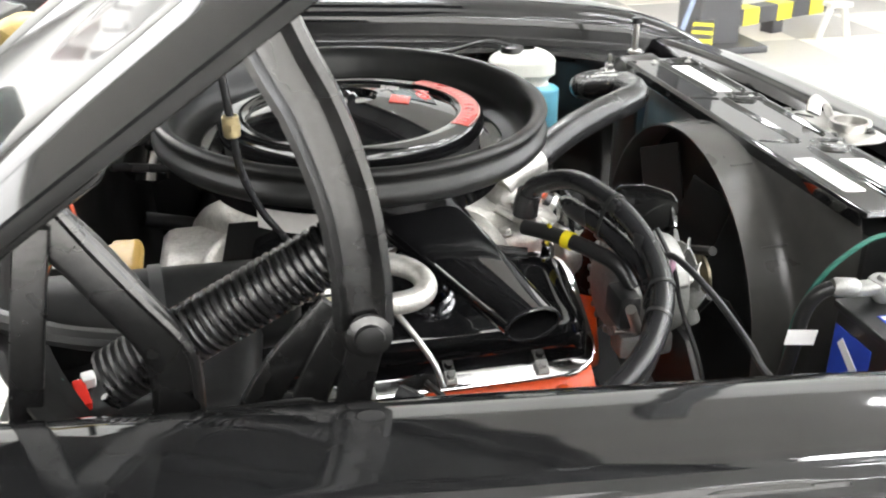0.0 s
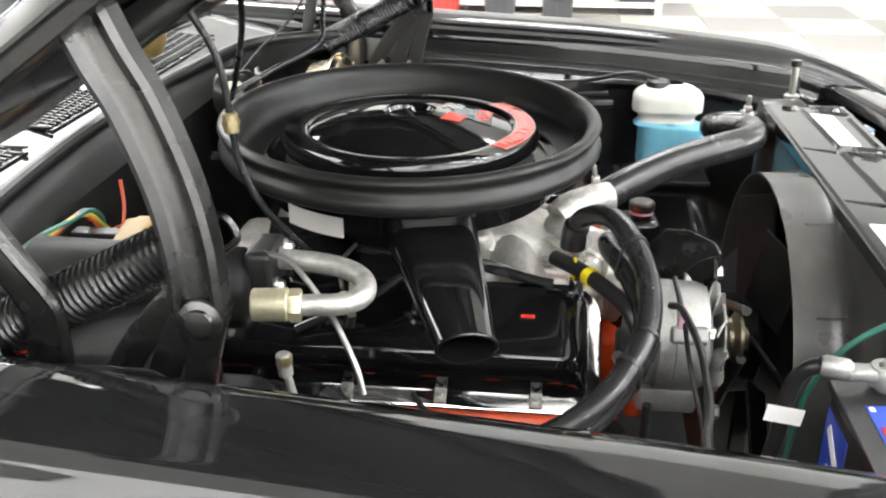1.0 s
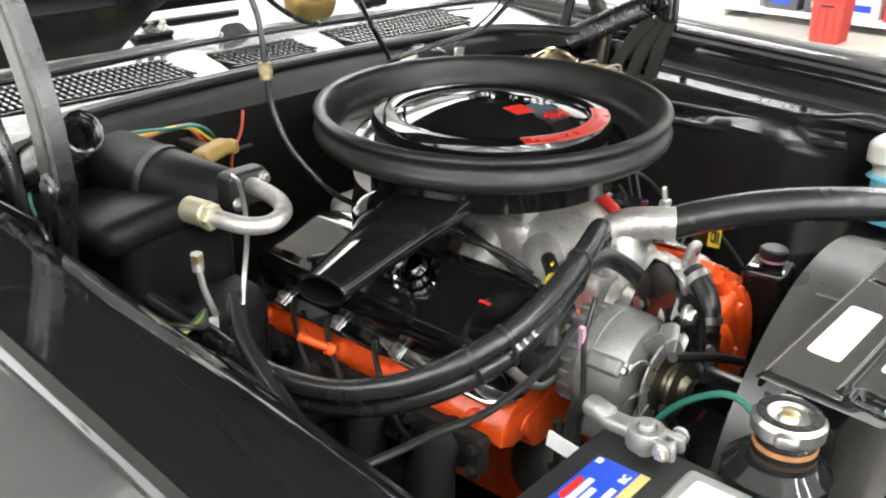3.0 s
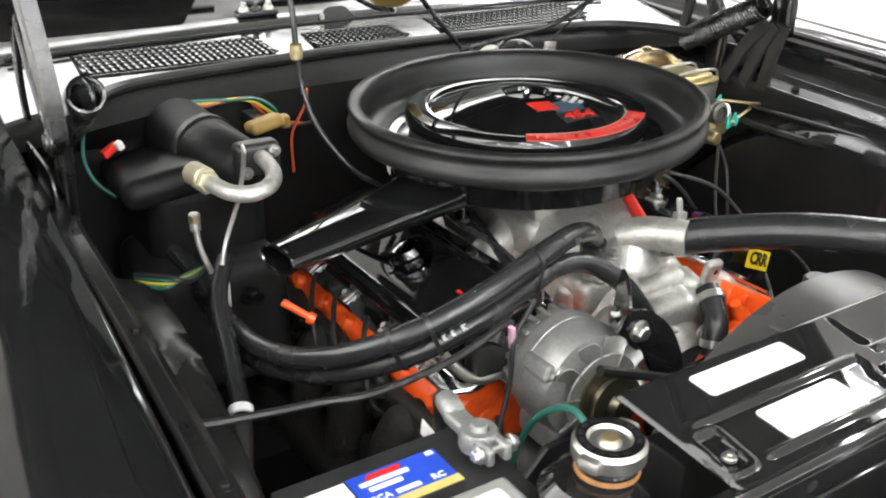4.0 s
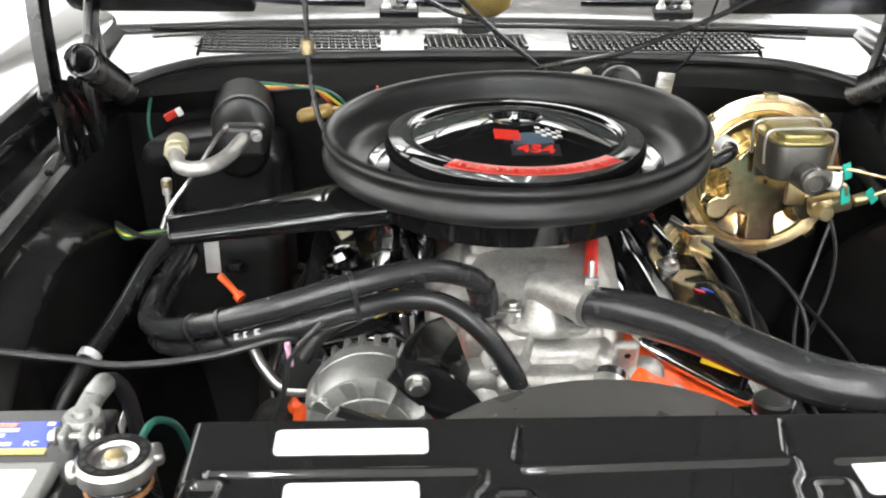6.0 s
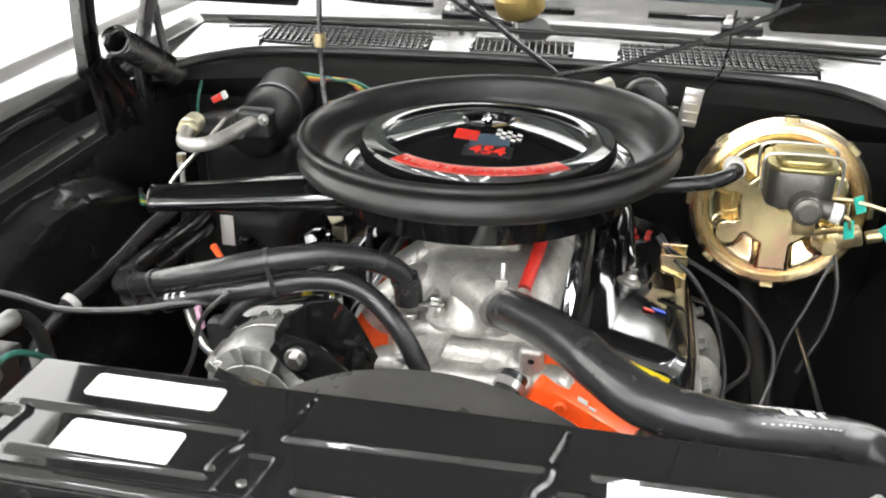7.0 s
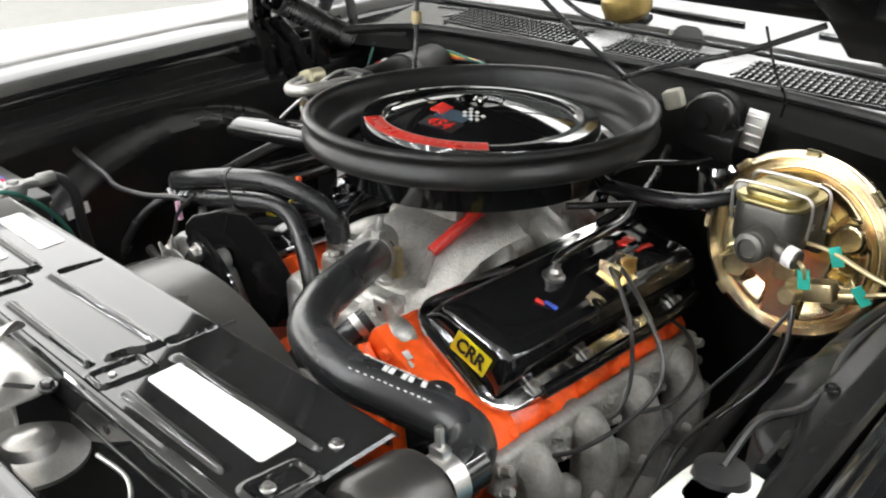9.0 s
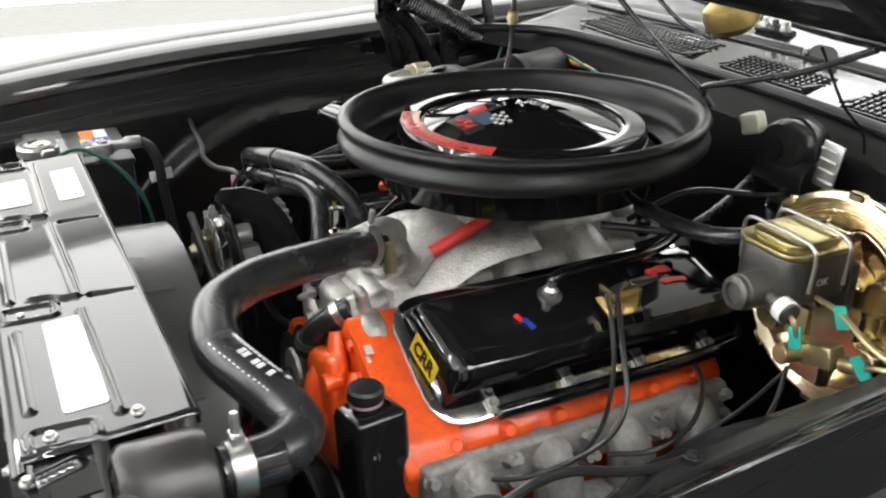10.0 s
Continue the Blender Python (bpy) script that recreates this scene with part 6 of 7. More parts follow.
for pts, tag in ((((-0.470, -0.045, 0.866), (-0.484, -0.040, 0.862), (-0.488, -0.045, 0.845), (-0.482, -0.065, 0.832)), 0.855),
                 (((-0.462, -0.090, 0.872), (-0.50, -0.085, 0.872), (-0.56, -0.07, 0.862), (-0.61, -0.08, 0.85)), 0.0),
                 (((-0.54, -0.08, 0.828), (-0.575, -0.075, 0.845), (-0.61, -0.10, 0.84)), 0.0)):
    part("brake_line", tube(nb(), pts, 0.003, 8, 6), BRASS, pv, "thin brass brake line")
for p, a in (((-0.487, -0.042, 0.846), 10), ((-0.505, -0.084, 0.868), 20), ((-0.545, -0.076, 0.832), 40)):
    part("tag", box(nb(), p, (0.014, 0.003, 0.026), 0.001, pose(0, 0, 0, 0, a, 15)), TEAL, pv, "teal tape tag")
b = nb()
tube(b, [(-0.478, -0.05, 0.805), (-0.485, -0.03, 0.76), (-0.475, -0.01, 0.71), (-0.44, 0.03, 0.66)], 0.0028, 8, 6)
part("switch_wire", b, WIRE, pv)

# ---- washer bottle ----
wb = thing("washer_bottle", (-0.60, 0.41, 0.74), "milky plastic washer bottle half full of blue fluid", "washer bottle")


def bottle(z0, z1, grow):
    def w(z):
        q = (z - 0.690) / 0.180
        base = 0.058 if q < 0.55 else 0.058 - 0.010 * math.sin(math.pi * min(1, (q - 0.55) / 0.16)) if q < 0.71 else 0.060
        if q > 0.85:
            base *= math.cos((q - 0.85) / 0.15 * 1.42) ** 0.5
        if q < 0.12:
            base *= 0.8 + 0.2 * q / 0.12
        return base + grow

    def f(u, v):
        z = z0 + (z1 - z0) * v
        a = 2 * math.pi * u
        ca, sa = math.cos(a), math.sin(a)
        return Vector((-0.620 + math.copysign(abs(ca) ** 0.6, ca) * w(z) * 0.66, 0.416 + 0.012 * (z < 0.79) + math.copysign(abs(sa) ** 0.6, sa) * w(z) * 1.12, z))
    b = nb()
    sheet(b, f, 40, 24)
    bmesh.ops.holes_fill(b, edges=[e for e in b.edges if e.is_boundary])
    return b


part("upper_shell", bottle(0.797, 0.870, 0.0), BOTTLE, wb, "milky plastic shell", sharp=70)
part("fluid", bottle(0.712, 0.7975, 0.0), FLUID, wb, "blue fluid seen through the shell", sharp=70)
b = nb()
lathe(b, [(0.022, 0), (0.024, 0.003), (0.022, 0.013), (0.010, 0.016), (0, 0.016)], (-0.618, 0.395, 0.862), (0, 0, 1), 28)
part("cap", b, PLASTIC, wb, "black moulded cap")
part("cap_hose", tube(nb(), [(-0.618, 0.395, 0.876), (-0.616, 0.355, 0.888), (-0.615, 0.32, 0.886), (-0.622, 0.25, 0.870), (-0.615, 0.1, 0.86)], 0.0042, 8, 6), RUBBER, wb, "thin black washer hose")

part("bottle_tray", box(nb(), (-0.615, 0.425, 0.684), (0.11, 0.16, 0.010), 0.003), SATIN, wb, "black steel tray")

# ---- heater and air-conditioning box on the firewall ----
hb = thing("evaporator_case", (0.42, -0.20, 0.66), "black plastic evaporator case on the firewall", "heater box")
b = nb()
cyl(b, (0.412, -0.335, 0.896), (0.384, -0.105, 0.890), 0.050, 0.042, 36, 0.012)
box(b, (0.455, -0.235, 0.868), (0.16, 0.19, 0.045), 0.02, pose(0, 0, 0, 6, 8, -4), 3)
part("case", b, CASE, hb, sharp=60)
part("strap", lathe(nb(), [(0.0, -0.006), (0.049, -0.006), (0.049, 0.006), (0.0, 0.006)], (0.399, -0.23, 0.8935), (-0.028, 0.23, -0.007), 36), SATIN, hb, "black clamp strap")
part("lower_case", box(nb(), (0.420, -0.245, 0.79), (0.17, 0.17, 0.16), 0.03, seg=4), CASE, hb)
part("outlet_block", box(nb(), (0.375, -0.095, 0.915), (0.06, 0.03, 0.045), 0.008, seg=3), PLASTIC, hb)
bolts([(0.355, -0.079, 0.925), (0.395, -0.079, 0.90)], hb, 0.006, 0.008, (0, 1, 0))

lq = thing("refrigerant_pipe", (0.42, -0.03, 0.90), "bare aluminium U-bent refrigerant pipe with a hex fitting", "pipe")
b = nb()
tube(b, [(0.372, -0.105, 0.918), (0.376, -0.06, 0.920), (0.384, -0.015, 0.918), (0.400, 0.010, 0.914), (0.425, 0.016, 0.910), (0.446, 0.002, 0.910), (0.457, -0.028, 0.912), (0.463, -0.055, 0.914)], 0.0105, 18, 8)
part("pipe", b, ALU, lq)
b = nb()
lathe(b, [(0, 0), (0.0145, 0), (0.0160, 0.002), (0.0160, 0.010), (0.0145, 0.012), (0, 0.012)], (0.4600, -0.036, 0.913), (0.12, -0.99, 0), 6)
cyl(b, (0.4615, -0.048, 0.914), (0.466, -0.082, 0.914), 0.0160, 0.0155, 28)
part("fitting", b, ZINC, lq, "pale yellow zinc hex fitting")
b = nb()
tube(b, [(0.395, -0.09, 0.935), (0.405, -0.06, 0.93), (0.43, -0.02, 0.895), (0.462, 0.012, 0.855), (0.474, 0.022, 0.828)], 0.003, 10, 6)
part("thin_line", b, STEEL, lq, "thin steel line")
sw = thing("pressure_switch", (0.478, -0.052, 0.83), "small brass pressure fitting on a steel pipe", "fitting")
b = nb()
cyl(b, (0.480, -0.052, 0.872), (0.480, -0.050, 0.848), 0.007)
tube(b, [(0.480, -0.050, 0.852), (0.478, -0.045, 0.825), (0.468, -0.04, 0.79)], 0.004, 8)
part("pipe", b, ALU, sw)
part("cap", lathe(nb(), [(0, 0), (0.008, 0), (0.008, 0.010), (0, 0.010)], (0.480, -0.051, 0.860), (0, 0, 1), 6), BRASS, sw)

# ---- small parts on the firewall ----
rl = thing("relay", (0.290, -0.27, 0.88), "amber plastic relay on the firewall", "relay")
part("case", box(nb(), (0.290, -0.272, 0.901), (0.056, 0.042, 0.020), 0.008, pose(0, 0, 0, 10, 12, 0), 3), AMBER, rl)
part("stalk", box(nb(), (0.290, -0.315, 0.900), (0.020, 0.060, 0.012), 0.003), PLASTIC, rl, "black mounting stalk")
part("tab", box(nb(), (0.256, -0.275, 0.900), (0.014, 0.02, 0.02), 0.004), AMBER, rl)
fc = thing("wire_connector", (0.52, -0.285, 0.89), "red wire connector tag on the firewall", "connector")
part("tag", box(nb(), (0.52, -0.283, 0.895), (0.026, 0.010, 0.012), 0.002, pose(0, 0, 0, 0, 25, 20)), RED, fc)
part("end", box(nb(), (0.507, -0.279, 0.901), (0.010, 0.011, 0.013), 0.002, pose(0, 0, 0, 0, 25, 20)), WHITE, fc)
wm = thing("wiper_motor", (-0.21, -0.32, 0.86), "black wiper motor with a bright bracket on the firewall", "wiper motor")
b = nb()
lathe(b, [(0, 0), (0.040, 0), (0.044, 0.006), (0.044, 0.030), (0.041, 0.032), (0.041, 0.048), (0.034, 0.058), (0.014, 0.060), (0.012, 0.066), (0, 0.066)], (-0.205, -0.335, 0.928), (0, 1, 0.1), 36)
cyl(b, (-0.26, -0.30, 0.90), (-0.17, -0.30, 0.90), 0.03)
part("motor", b, PAINT_BAY, wm)
b = nb()
m = pose(0, 0, 0, 0, -8, 10)
box(b, (-0.277, -0.297, 0.930), (0.030, 0.004, 0.062), 0.001, m)
for k in range(4):
    box(b, (-0.2775, -0.2935, 0.908 + 0.0145 * k), (0.024, 0.005, 0.004), 0.0015, m)
part("bracket", b, STEEL, wm, "ribbed grey steel bracket")
part("connector", box(nb(), (-0.142, -0.292, 0.952), (0.03, 0.025, 0.03), 0.005, pose(0, 0, 0, 0, 20, 15)), mat("ivory_plastic", (0.45, 0.44, 0.36), 0.5), wm, "ivory wire connector")
b = nb()
cyl(b, (-0.235, -0.30, 0.80), (-0.235, -0.28, 0.875), 0.036, 0.030, 30, 0.008)
part("pump", b, CHROME, wm, "bright washer pump cover")

# ---- vacuum can and hoses of the hood flap ----
vc = thing("vacuum_canister", (0.012, -0.36, 1.05), "bronze vacuum canister hanging under the hood", "canister")
b = nb()
lathe(b, [(0, -0.03), (0.025, -0.03), (0.040, -0.018), (0.043, 0.0), (0.040, 0.012), (0.028, 0.022), (0.010, 0.026), (0, 0.026)], (0.012, -0.37, 1.072), (0.15, 0.25, 0.95), 32)
part("can", b, BRONZE, vc)
part("nipple", cyl(nb(), (0.012, -0.365, 1.05), (0.02, -0.345, 1.035), 0.006), STEEL, vc)
vt = thing("vacuum_tube", (0.25, -0.13, 0.87), "thin black vacuum tube hanging from the hood to the engine", "tube")
part("tube", tube(nb(), [(0.30, -0.20, 1.19), (0.287, -0.16, 1.11), (0.285, -0.150, 1.04), (0.282, -0.146, 0.99), (0.272, -0.130, 0.94), (0.252, -0.110, 0.90), (0.225, -0.095, 0.865), (0.19, -0.09, 0.84)], 0.0042, 10, 8), HOSE, vt)
b = nb()
cyl(b, (0.285, -0.1505, 1.046), (0.285, -0.150, 1.024), 0.0085, 0.0085, 16)
lathe(b, [(0, 0), (0.010, 0), (0.010, 0.006), (0, 0.006)], (0.285, -0.150, 1.032), (0, 0, 1), 6)
part("connector", b, BRASS, vt, "brass connector")
for pts in (((0.11, -0.185, 1.145), (0.07, -0.20, 1.10), (0.033, -0.217, 1.064), (-0.010, -0.238, 1.025), (-0.058, -0.262, 0.985), (-0.075, -0.275, 0.96)),
            ((-0.062, -0.268, 0.975), (-0.12, -0.215, 1.0), (-0.175, -0.165, 1.025), (-0.25, -0.175, 1.05), (-0.318, -0.186, 1.075), (-0.40, -0.19, 1.115)),
            ((0.02, -0.345, 1.036), (0.07, -0.33, 1.05), (0.13, -0.32, 1.085), (0.18, -0.31, 1.13)),
            ((-0.318, -0.20, 1.10), (-0.318, -0.25, 1.03), (-0.315, -0.30, 0.985), (-0.30, -0.33, 0.95))):
    t = thing("vacuum_tube", pts[2], "thin black vacuum tube slung under the hood", "tube", "vacuum tubes")
    part("tube", tube(nb(), pts, 0.0042 if pts[0][0] > -0.3 else 0.002, 10, 8), HOSE, t)

# ---- red wire loom, power steering pump ----
rr = thing("red_loom", (-0.085, 0.15, 0.80), "short red wire loom under the air cleaner", "wire loom")
part("loom", tube(nb(), [(-0.092, 0.09, 0.862), (-0.089, 0.122, 0.848), (-0.084, 0.150, 0.833), (-0.079, 0.178, 0.818)], 0.0085, 14, 6), RED_ROD, rr)
ps = thing("power_steering_pump", (-0.26, 0.34, 0.60), "black power steering pump with a ribbed cap", "steering pump")
b = nb()
box(b, (-0.262, 0.340, 0.672), (0.062, 0.07, 0.125), 0.012, pose(0, 0, 0, 0, 6, 8), 3)
cyl(b, (-0.255, 0.345, 0.725), (-0.255, 0.345, 0.748), 0.016)
part("reservoir", b, PLATE, ps)
b = nb()
lathe(b, [(0, 0), (0.0195, 0), (0.021, 0.003), (0.021, 0.013), (0.018, 0.016), (0.008, 0.017), (0, 0.015)], (-0.255, 0.345, 0.745), (0, 0, 1), 28)
part("cap", b, PLASTIC, ps)
part("cap_seal", lathe(nb(), [(0.016, 0), (0.0195, 0), (0.0195, 0.003), (0.016, 0.003)], (-0.255, 0.345, 0.741), (0, 0, 1), 28, closed=True), PINK, ps, "pinkish seal ring")
part("bolt", bolt(nb(), (-0.286, 0.352, 0.690), (-0.7, 0.6, 0.1), 0.007, 0.006), STEEL, ps)
b = nb()
lathe(b, [(0, -0.004), (0.030, -0.004), (0.052, -0.014), (0.074, -0.014), (0.076, -0.010), (0.064, 0), (0.076, 0.010), (0.074, 0.014), (0.066, 0.014), (0.050, 0.004), (0, 0.004)], (-0.285, 0.415, 0.62), (0, 1, 0), 48)
part("pulley", b, GREY_PLASTIC, ps, "dark bright-rimmed belt pulley")

# ---- wiring ----
def wire(name, label, pts, r, material, group="engine bay wires"):
    t = thing(name, pts[len(pts) // 2], label, "wire", group)
    part("wire", tube(nb(), pts, r, 8, 7), material, t)
    return t


w = wire("alternator_wire", "twisted black wire from the fender to the alternator", [(0.655, 0.335, 0.862), (0.617, 0.330, 0.830), (0.557, 0.335, 0.822), (0.498, 0.338, 0.816), (0.439, 0.350, 0.815), (0.35, 0.352, 0.826), (0.285, 0.340, 0.838), (0.262, 0.33, 0.832)], 0.0042, WIRE)
part("tag", box(nb(), (0.270, 0.343, 0.822), (0.006, 0.007, 0.028), 0.001, pose(0, 0, 0, 0, 6, 0)), PINK, w, "pink and white tape")
wire("alternator_wire", "twisted black wire over the alternator", [(0.235, 0.335, 0.855), (0.268, 0.345, 0.82), (0.28, 0.355, 0.77), (0.31, 0.37, 0.71), (0.34, 0.38, 0.64)], 0.0030, WIRE)
for i, m in enumerate((GREEN_WIRE, YELLOW_WIRE, ORANGE_WIRE, WIRE)):
    wire("firewall_wire", ("green", "yellow", "orange", "black")[i] + " wire of the firewall harness", [(0.44 - i * 0.012, -0.345, 0.925 - i * 0.004), (0.38, -0.335, 0.933 - i * 0.005), (0.32 - i * 0.01, -0.33, 0.928), (0.28, -0.327, 0.925 - i * 0.006), (0.25, -0.33, 0.905 - i * 0.01), (0.235 - i * 0.02, -0.335, 0.87)], 0.003, m)
    wire("harness_wire", ("green", "yellow", "blue-green", "black")[i] + " wire of the blower harness", [(0.56, -0.06, 0.79 + i * 0.004), (0.535, -0.02, 0.795 + i * 0.005), (0.505, -0.03 + i * 0.006, 0.80), (0.47, -0.06, 0.79)], 0.003, (GREEN_WIRE, YELLOW_WIRE, GREEN_WIRE, WIRE)[i])
wire("firewall_wire", "orange wire down the firewall", [(0.19, -0.33, 0.93), (0.20, -0.325, 0.90), (0.225, -0.32, 0.86), (0.23, -0.31, 0.80)], 0.0022, ORANGE_WIRE)
wire("firewall_wire", "green wire by the heater box", [(0.55, -0.29, 0.93), (0.557, -0.28, 0.89), (0.55, -0.26, 0.86), (0.53, -0.24, 0.84)], 0.0028, GREEN_WIRE)
for y in (-0.10, -0.03, 0.06):
    wire("spark_plug_wire", "black spark plug wire below the valve cover", [(0.285, y - 0.02, 0.71), (0.302, y, 0.695), (0.322, y + 0.04, 0.665), (0.325, y + 0.07, 0.63), (0.30, y + 0.09, 0.61)], 0.0038, WIRE, "spark plug wires")
bt = thing("spark_plug_boot", (0.39, 0.04, 0.75), "bright orange spark plug boot", "plug boot")
part("boot", cyl(nb(), (0.402, 0.028, 0.760), (0.374, 0.050, 0.740), 0.0055, 0.0045, 14), ORANGE, bt)
part("collar", lathe(nb(), [(0, 0), (0.008, 0), (0.008, 0.009), (0, 0.009)], (0.376, 0.049, 0.741), (-0.7, 0.5, -0.5), 18), ORANGE, bt)
lbl = thing("blower_case", (0.47, -0.14, 0.62), "black blower case below the heater box with a silver label", "blower case")
part("case", box(nb(), (0.43, -0.20, 0.665), (0.20, 0.20, 0.20), 0.03, seg=3), DULL, lbl)
part("label", box(nb(), (0.437, -0.0985, 0.728), (0.022, 0.0012, 0.052), 0), SILVER, lbl, "silver label")
part("stud", bolt(nb(), (0.40, -0.085, 0.715), (0, 0, 1), 0.012, 0.012), GREY_PLASTIC, lbl)
wire("brake_harness", "taped black harness along the driver inner fender", [(-0.585, -0.20, 0.825), (-0.570, -0.05, 0.822), (-0.569, 0.04, 0.823), (-0.573, 0.10, 0.825), (-0.588, 0.165, 0.825), (-0.610, 0.23, 0.824), (-0.618, 0.31, 0.826)], 0.0085, RUBBER)
wire("brake_harness", "black cable along the driver inner fender", [(-0.60, -0.10, 0.845), (-0.596, 0.02, 0.848), (-0.598, 0.10, 0.848), (-0.616, 0.20, 0.843), (-0.628, 0.30, 0.845)], 0.005, RUBBER)
wire("brake_pipe", "thin black pipe along the driver inner fender", [(-0.45, -0.24, 0.64), (-0.452, -0.15, 0.666), (-0.45, 0.0, 0.68), (-0.45, 0.12, 0.683), (-0.455, 0.18, 0.664), (-0.46, 0.24, 0.60)], 0.0032, RUBBER)
wire("column_cable", "thin black cable from the brake valve", [(-0.478, -0.05, 0.80), (-0.45, -0.02, 0.74), (-0.42, 0.02, 0.69), (-0.40, 0.09, 0.64), (-0.41, 0.18, 0.60)], 0.0025, WIRE)
wire("plug_wire", "black spark plug wire looping beside the valve cover", [(-0.275, -0.10, 0.70), (-0.330, -0.08, 0.69), (-0.372, -0.03, 0.672), (-0.378, 0.03, 0.655), (-0.345, 0.07, 0.640)], 0.0034, WIRE, "spark plug wires")
sl = thing("steering_shaft", (-0.40, 0.0, 0.60), "dark steering shaft beside the exhaust manifold", "steering shaft")
part("shaft", cyl(nb(), (-0.40, -0.33, 0.66), (-0.42, 0.25, 0.52), 0.014), SATIN, sl)
fr_l = thing("hood_stop", (-0.565, 0.64, 0.86), "bright threaded hood stop bolt", "hood stop", "hood stops")
b = nb()
cyl(b, (-0.565, 0.635, 0.84), (-0.565, 0.635, 0.925), 0.006)
cyl(b, (-0.565, 0.635, 0.86), (-0.565, 0.635, 0.868), 0.014)
part("bolt", b, STEEL, fr_l)
part("pad", cyl(nb(), (-0.565, 0.635, 0.92), (-0.565, 0.635, 0.932), 0.010), RUBBER, fr_l)
lt = thing("hood_latch", (0.006, 0.755, 0.80), "bright steel hood latch with a hook", "hood latch")
b = nb()
prism(b, round_rect(0.165, 0.100, 0.032, 8), (0.006, 0.758, 0.862), (1, 0, 0), (0, 1, 0), 0.004, 0.0012)
part("bracket", b, STEEL, lt, "bright steel latch plate")
part("back_plate", box(nb(), (0.006, 0.752, 0.815), (0.130, 0.004, 0.09), 0.001), STEEL, lt)
part("slot", prism(nb(), round_rect(0.030, 0.007, 0.002), (-0.052, 0.742, 0.8660), (0.8, 0.6, 0), (-0.6, 0.8, 0), 0.0006), DULL, lt, "dark slot")
part("striker_ring", lathe(nb(), [(0.024, 0), (0.031, 0), (0.032, 0.003), (0.031, 0.012), (0.024, 0.012)], (0.02, 0.775, 0.866), (0, 0, 1), 36, closed=True), STEEL, lt, "raised striker ring")
b = nb()
tube(b, [(-0.030, 0.775, 0.864), (-0.030, 0.765, 0.885), (-0.022, 0.748, 0.900), (-0.006, 0.728, 0.902), (0.010, 0.715, 0.890)], 0.005, 14, 7, flat=(0.022, 0.006))
part("hook", b, STEEL, lt, "bent steel safety hook")
b = nb()
lathe(b, [(0.050, 0.0), (0.050, 0.004), (0.034, 0.007), (0.026, 0.012), (0.022, 0.022), (0.012, 0.026), (0, 0.026)], (-0.104, 0.760, 0.824), (0, 0, 1), 40)
part("spring_seat", b, STEEL, lt, "round stepped steel seat")
part("release_wire", tube(nb(), [(-0.170, 0.730, 0.846), (-0.212, 0.726, 0.842), (-0.240, 0.742, 0.836), (-0.250, 0.772, 0.835)], 0.0022, 12, 6), STEEL, lt, "thin steel release wire")
for p in ((-0.072, 0.724), (-0.070, 0.790), (0.058, 0.724), (0.048, 0.790)):
    part("latch_bolt", bolt(nb(), (p[0], p[1], 0.8665), r=0.0065), HINGE, lt)
lt.location.x -= 0.048
lt.location.y -= 0.012

# wiper pivots, linkage cover and a nozzle on the cowl
for x in (0.155, -0.37):
    z = cowl_z(x, -0.615) + 0.011
    t = thing("wiper_pivot", (x, -0.615, z), "small dark metal wiper pivot on the cowl", "wiper pivot", "wiper pivots")
    part("base", box(nb(), (x, -0.615, z + 0.004), (0.075, 0.030, 0.010), 0.003), PAINT, t)
    for dx in (-0.024, 0.0, 0.024):
        part("stud", lathe(nb(), [(0, 0), (0.010, 0), (0.009, 0.006), (0.006, 0.009), (0.005, 0.016), (0, 0.017)], (x + dx, -0.615, z + 0.008), (0, 0.1, 1), 20), STEEL if dx else HINGE, t)
nz = thing("cowl_bracket", (0.010, -0.578, cowl_z(0.01, -0.58)), "dark folded bracket standing on the cowl edge", "bracket")
zc = cowl_z(0.01, -0.58) + 0.004
part("plate", prism(nb(), [(-0.036, 0.0), (0.036, 0.0), (0.024, 0.017), (0.014, 0.022), (-0.014, 0.022), (-0.024, 0.017)], (0.010, -0.576, zc), (1, 0, 0), (0, -0.35, 0.94), 0.003, 0.0008), SATIN, nz)
part("stud", cyl(nb(), (0.042, -0.574, zc), (0.042, -0.574, zc + 0.010), 0.004, seg=10), STEEL, nz)

# sender with a yellow tag, and dark blockers added below the air cleaner
snd = thing("oil_sender", (0.145, 0.229, 0.76), "bright sender with a yellow tag and orange base", "sender")
part("base", cyl(nb(), (0.145, 0.229, 0.752), (0.145, 0.229, 0.778), 0.012, 0.011, 6), ORANGE, snd, "orange hex base")
part("body", cyl(nb(), (0.145, 0.229, 0.778), (0.147, 0.228, 0.808), 0.0095, 0.0085, 20, 0.002), CHROME, snd, "bright steel body")
part("tag", box(nb(), (0.156, 0.225, 0.823), (0.007, 0.004, 0.030), 0.001, pose(0, 0, 0, 0, 12, 10)), YELLOW, snd, "yellow tag")
# black dome added to darken the bright gap under the air cleaner
eg = thing("dark_filler_dome", (0.135, -0.10, 0.77), "black dome added to darken the gap beside the carburettor", "valve")
part("dome", lathe(nb(), [(0.030, 0), (0.046, 0.004), (0.048, 0.018), (0.046, 0.030), (0.030, 0.040), (0.010, 0.043), (0, 0.043)], (0.120, -0.10, 0.795), (0.25, 0.1, 1), 36), CHROME_BLACK, eg)
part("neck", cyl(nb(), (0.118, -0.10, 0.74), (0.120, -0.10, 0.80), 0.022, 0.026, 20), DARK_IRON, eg)
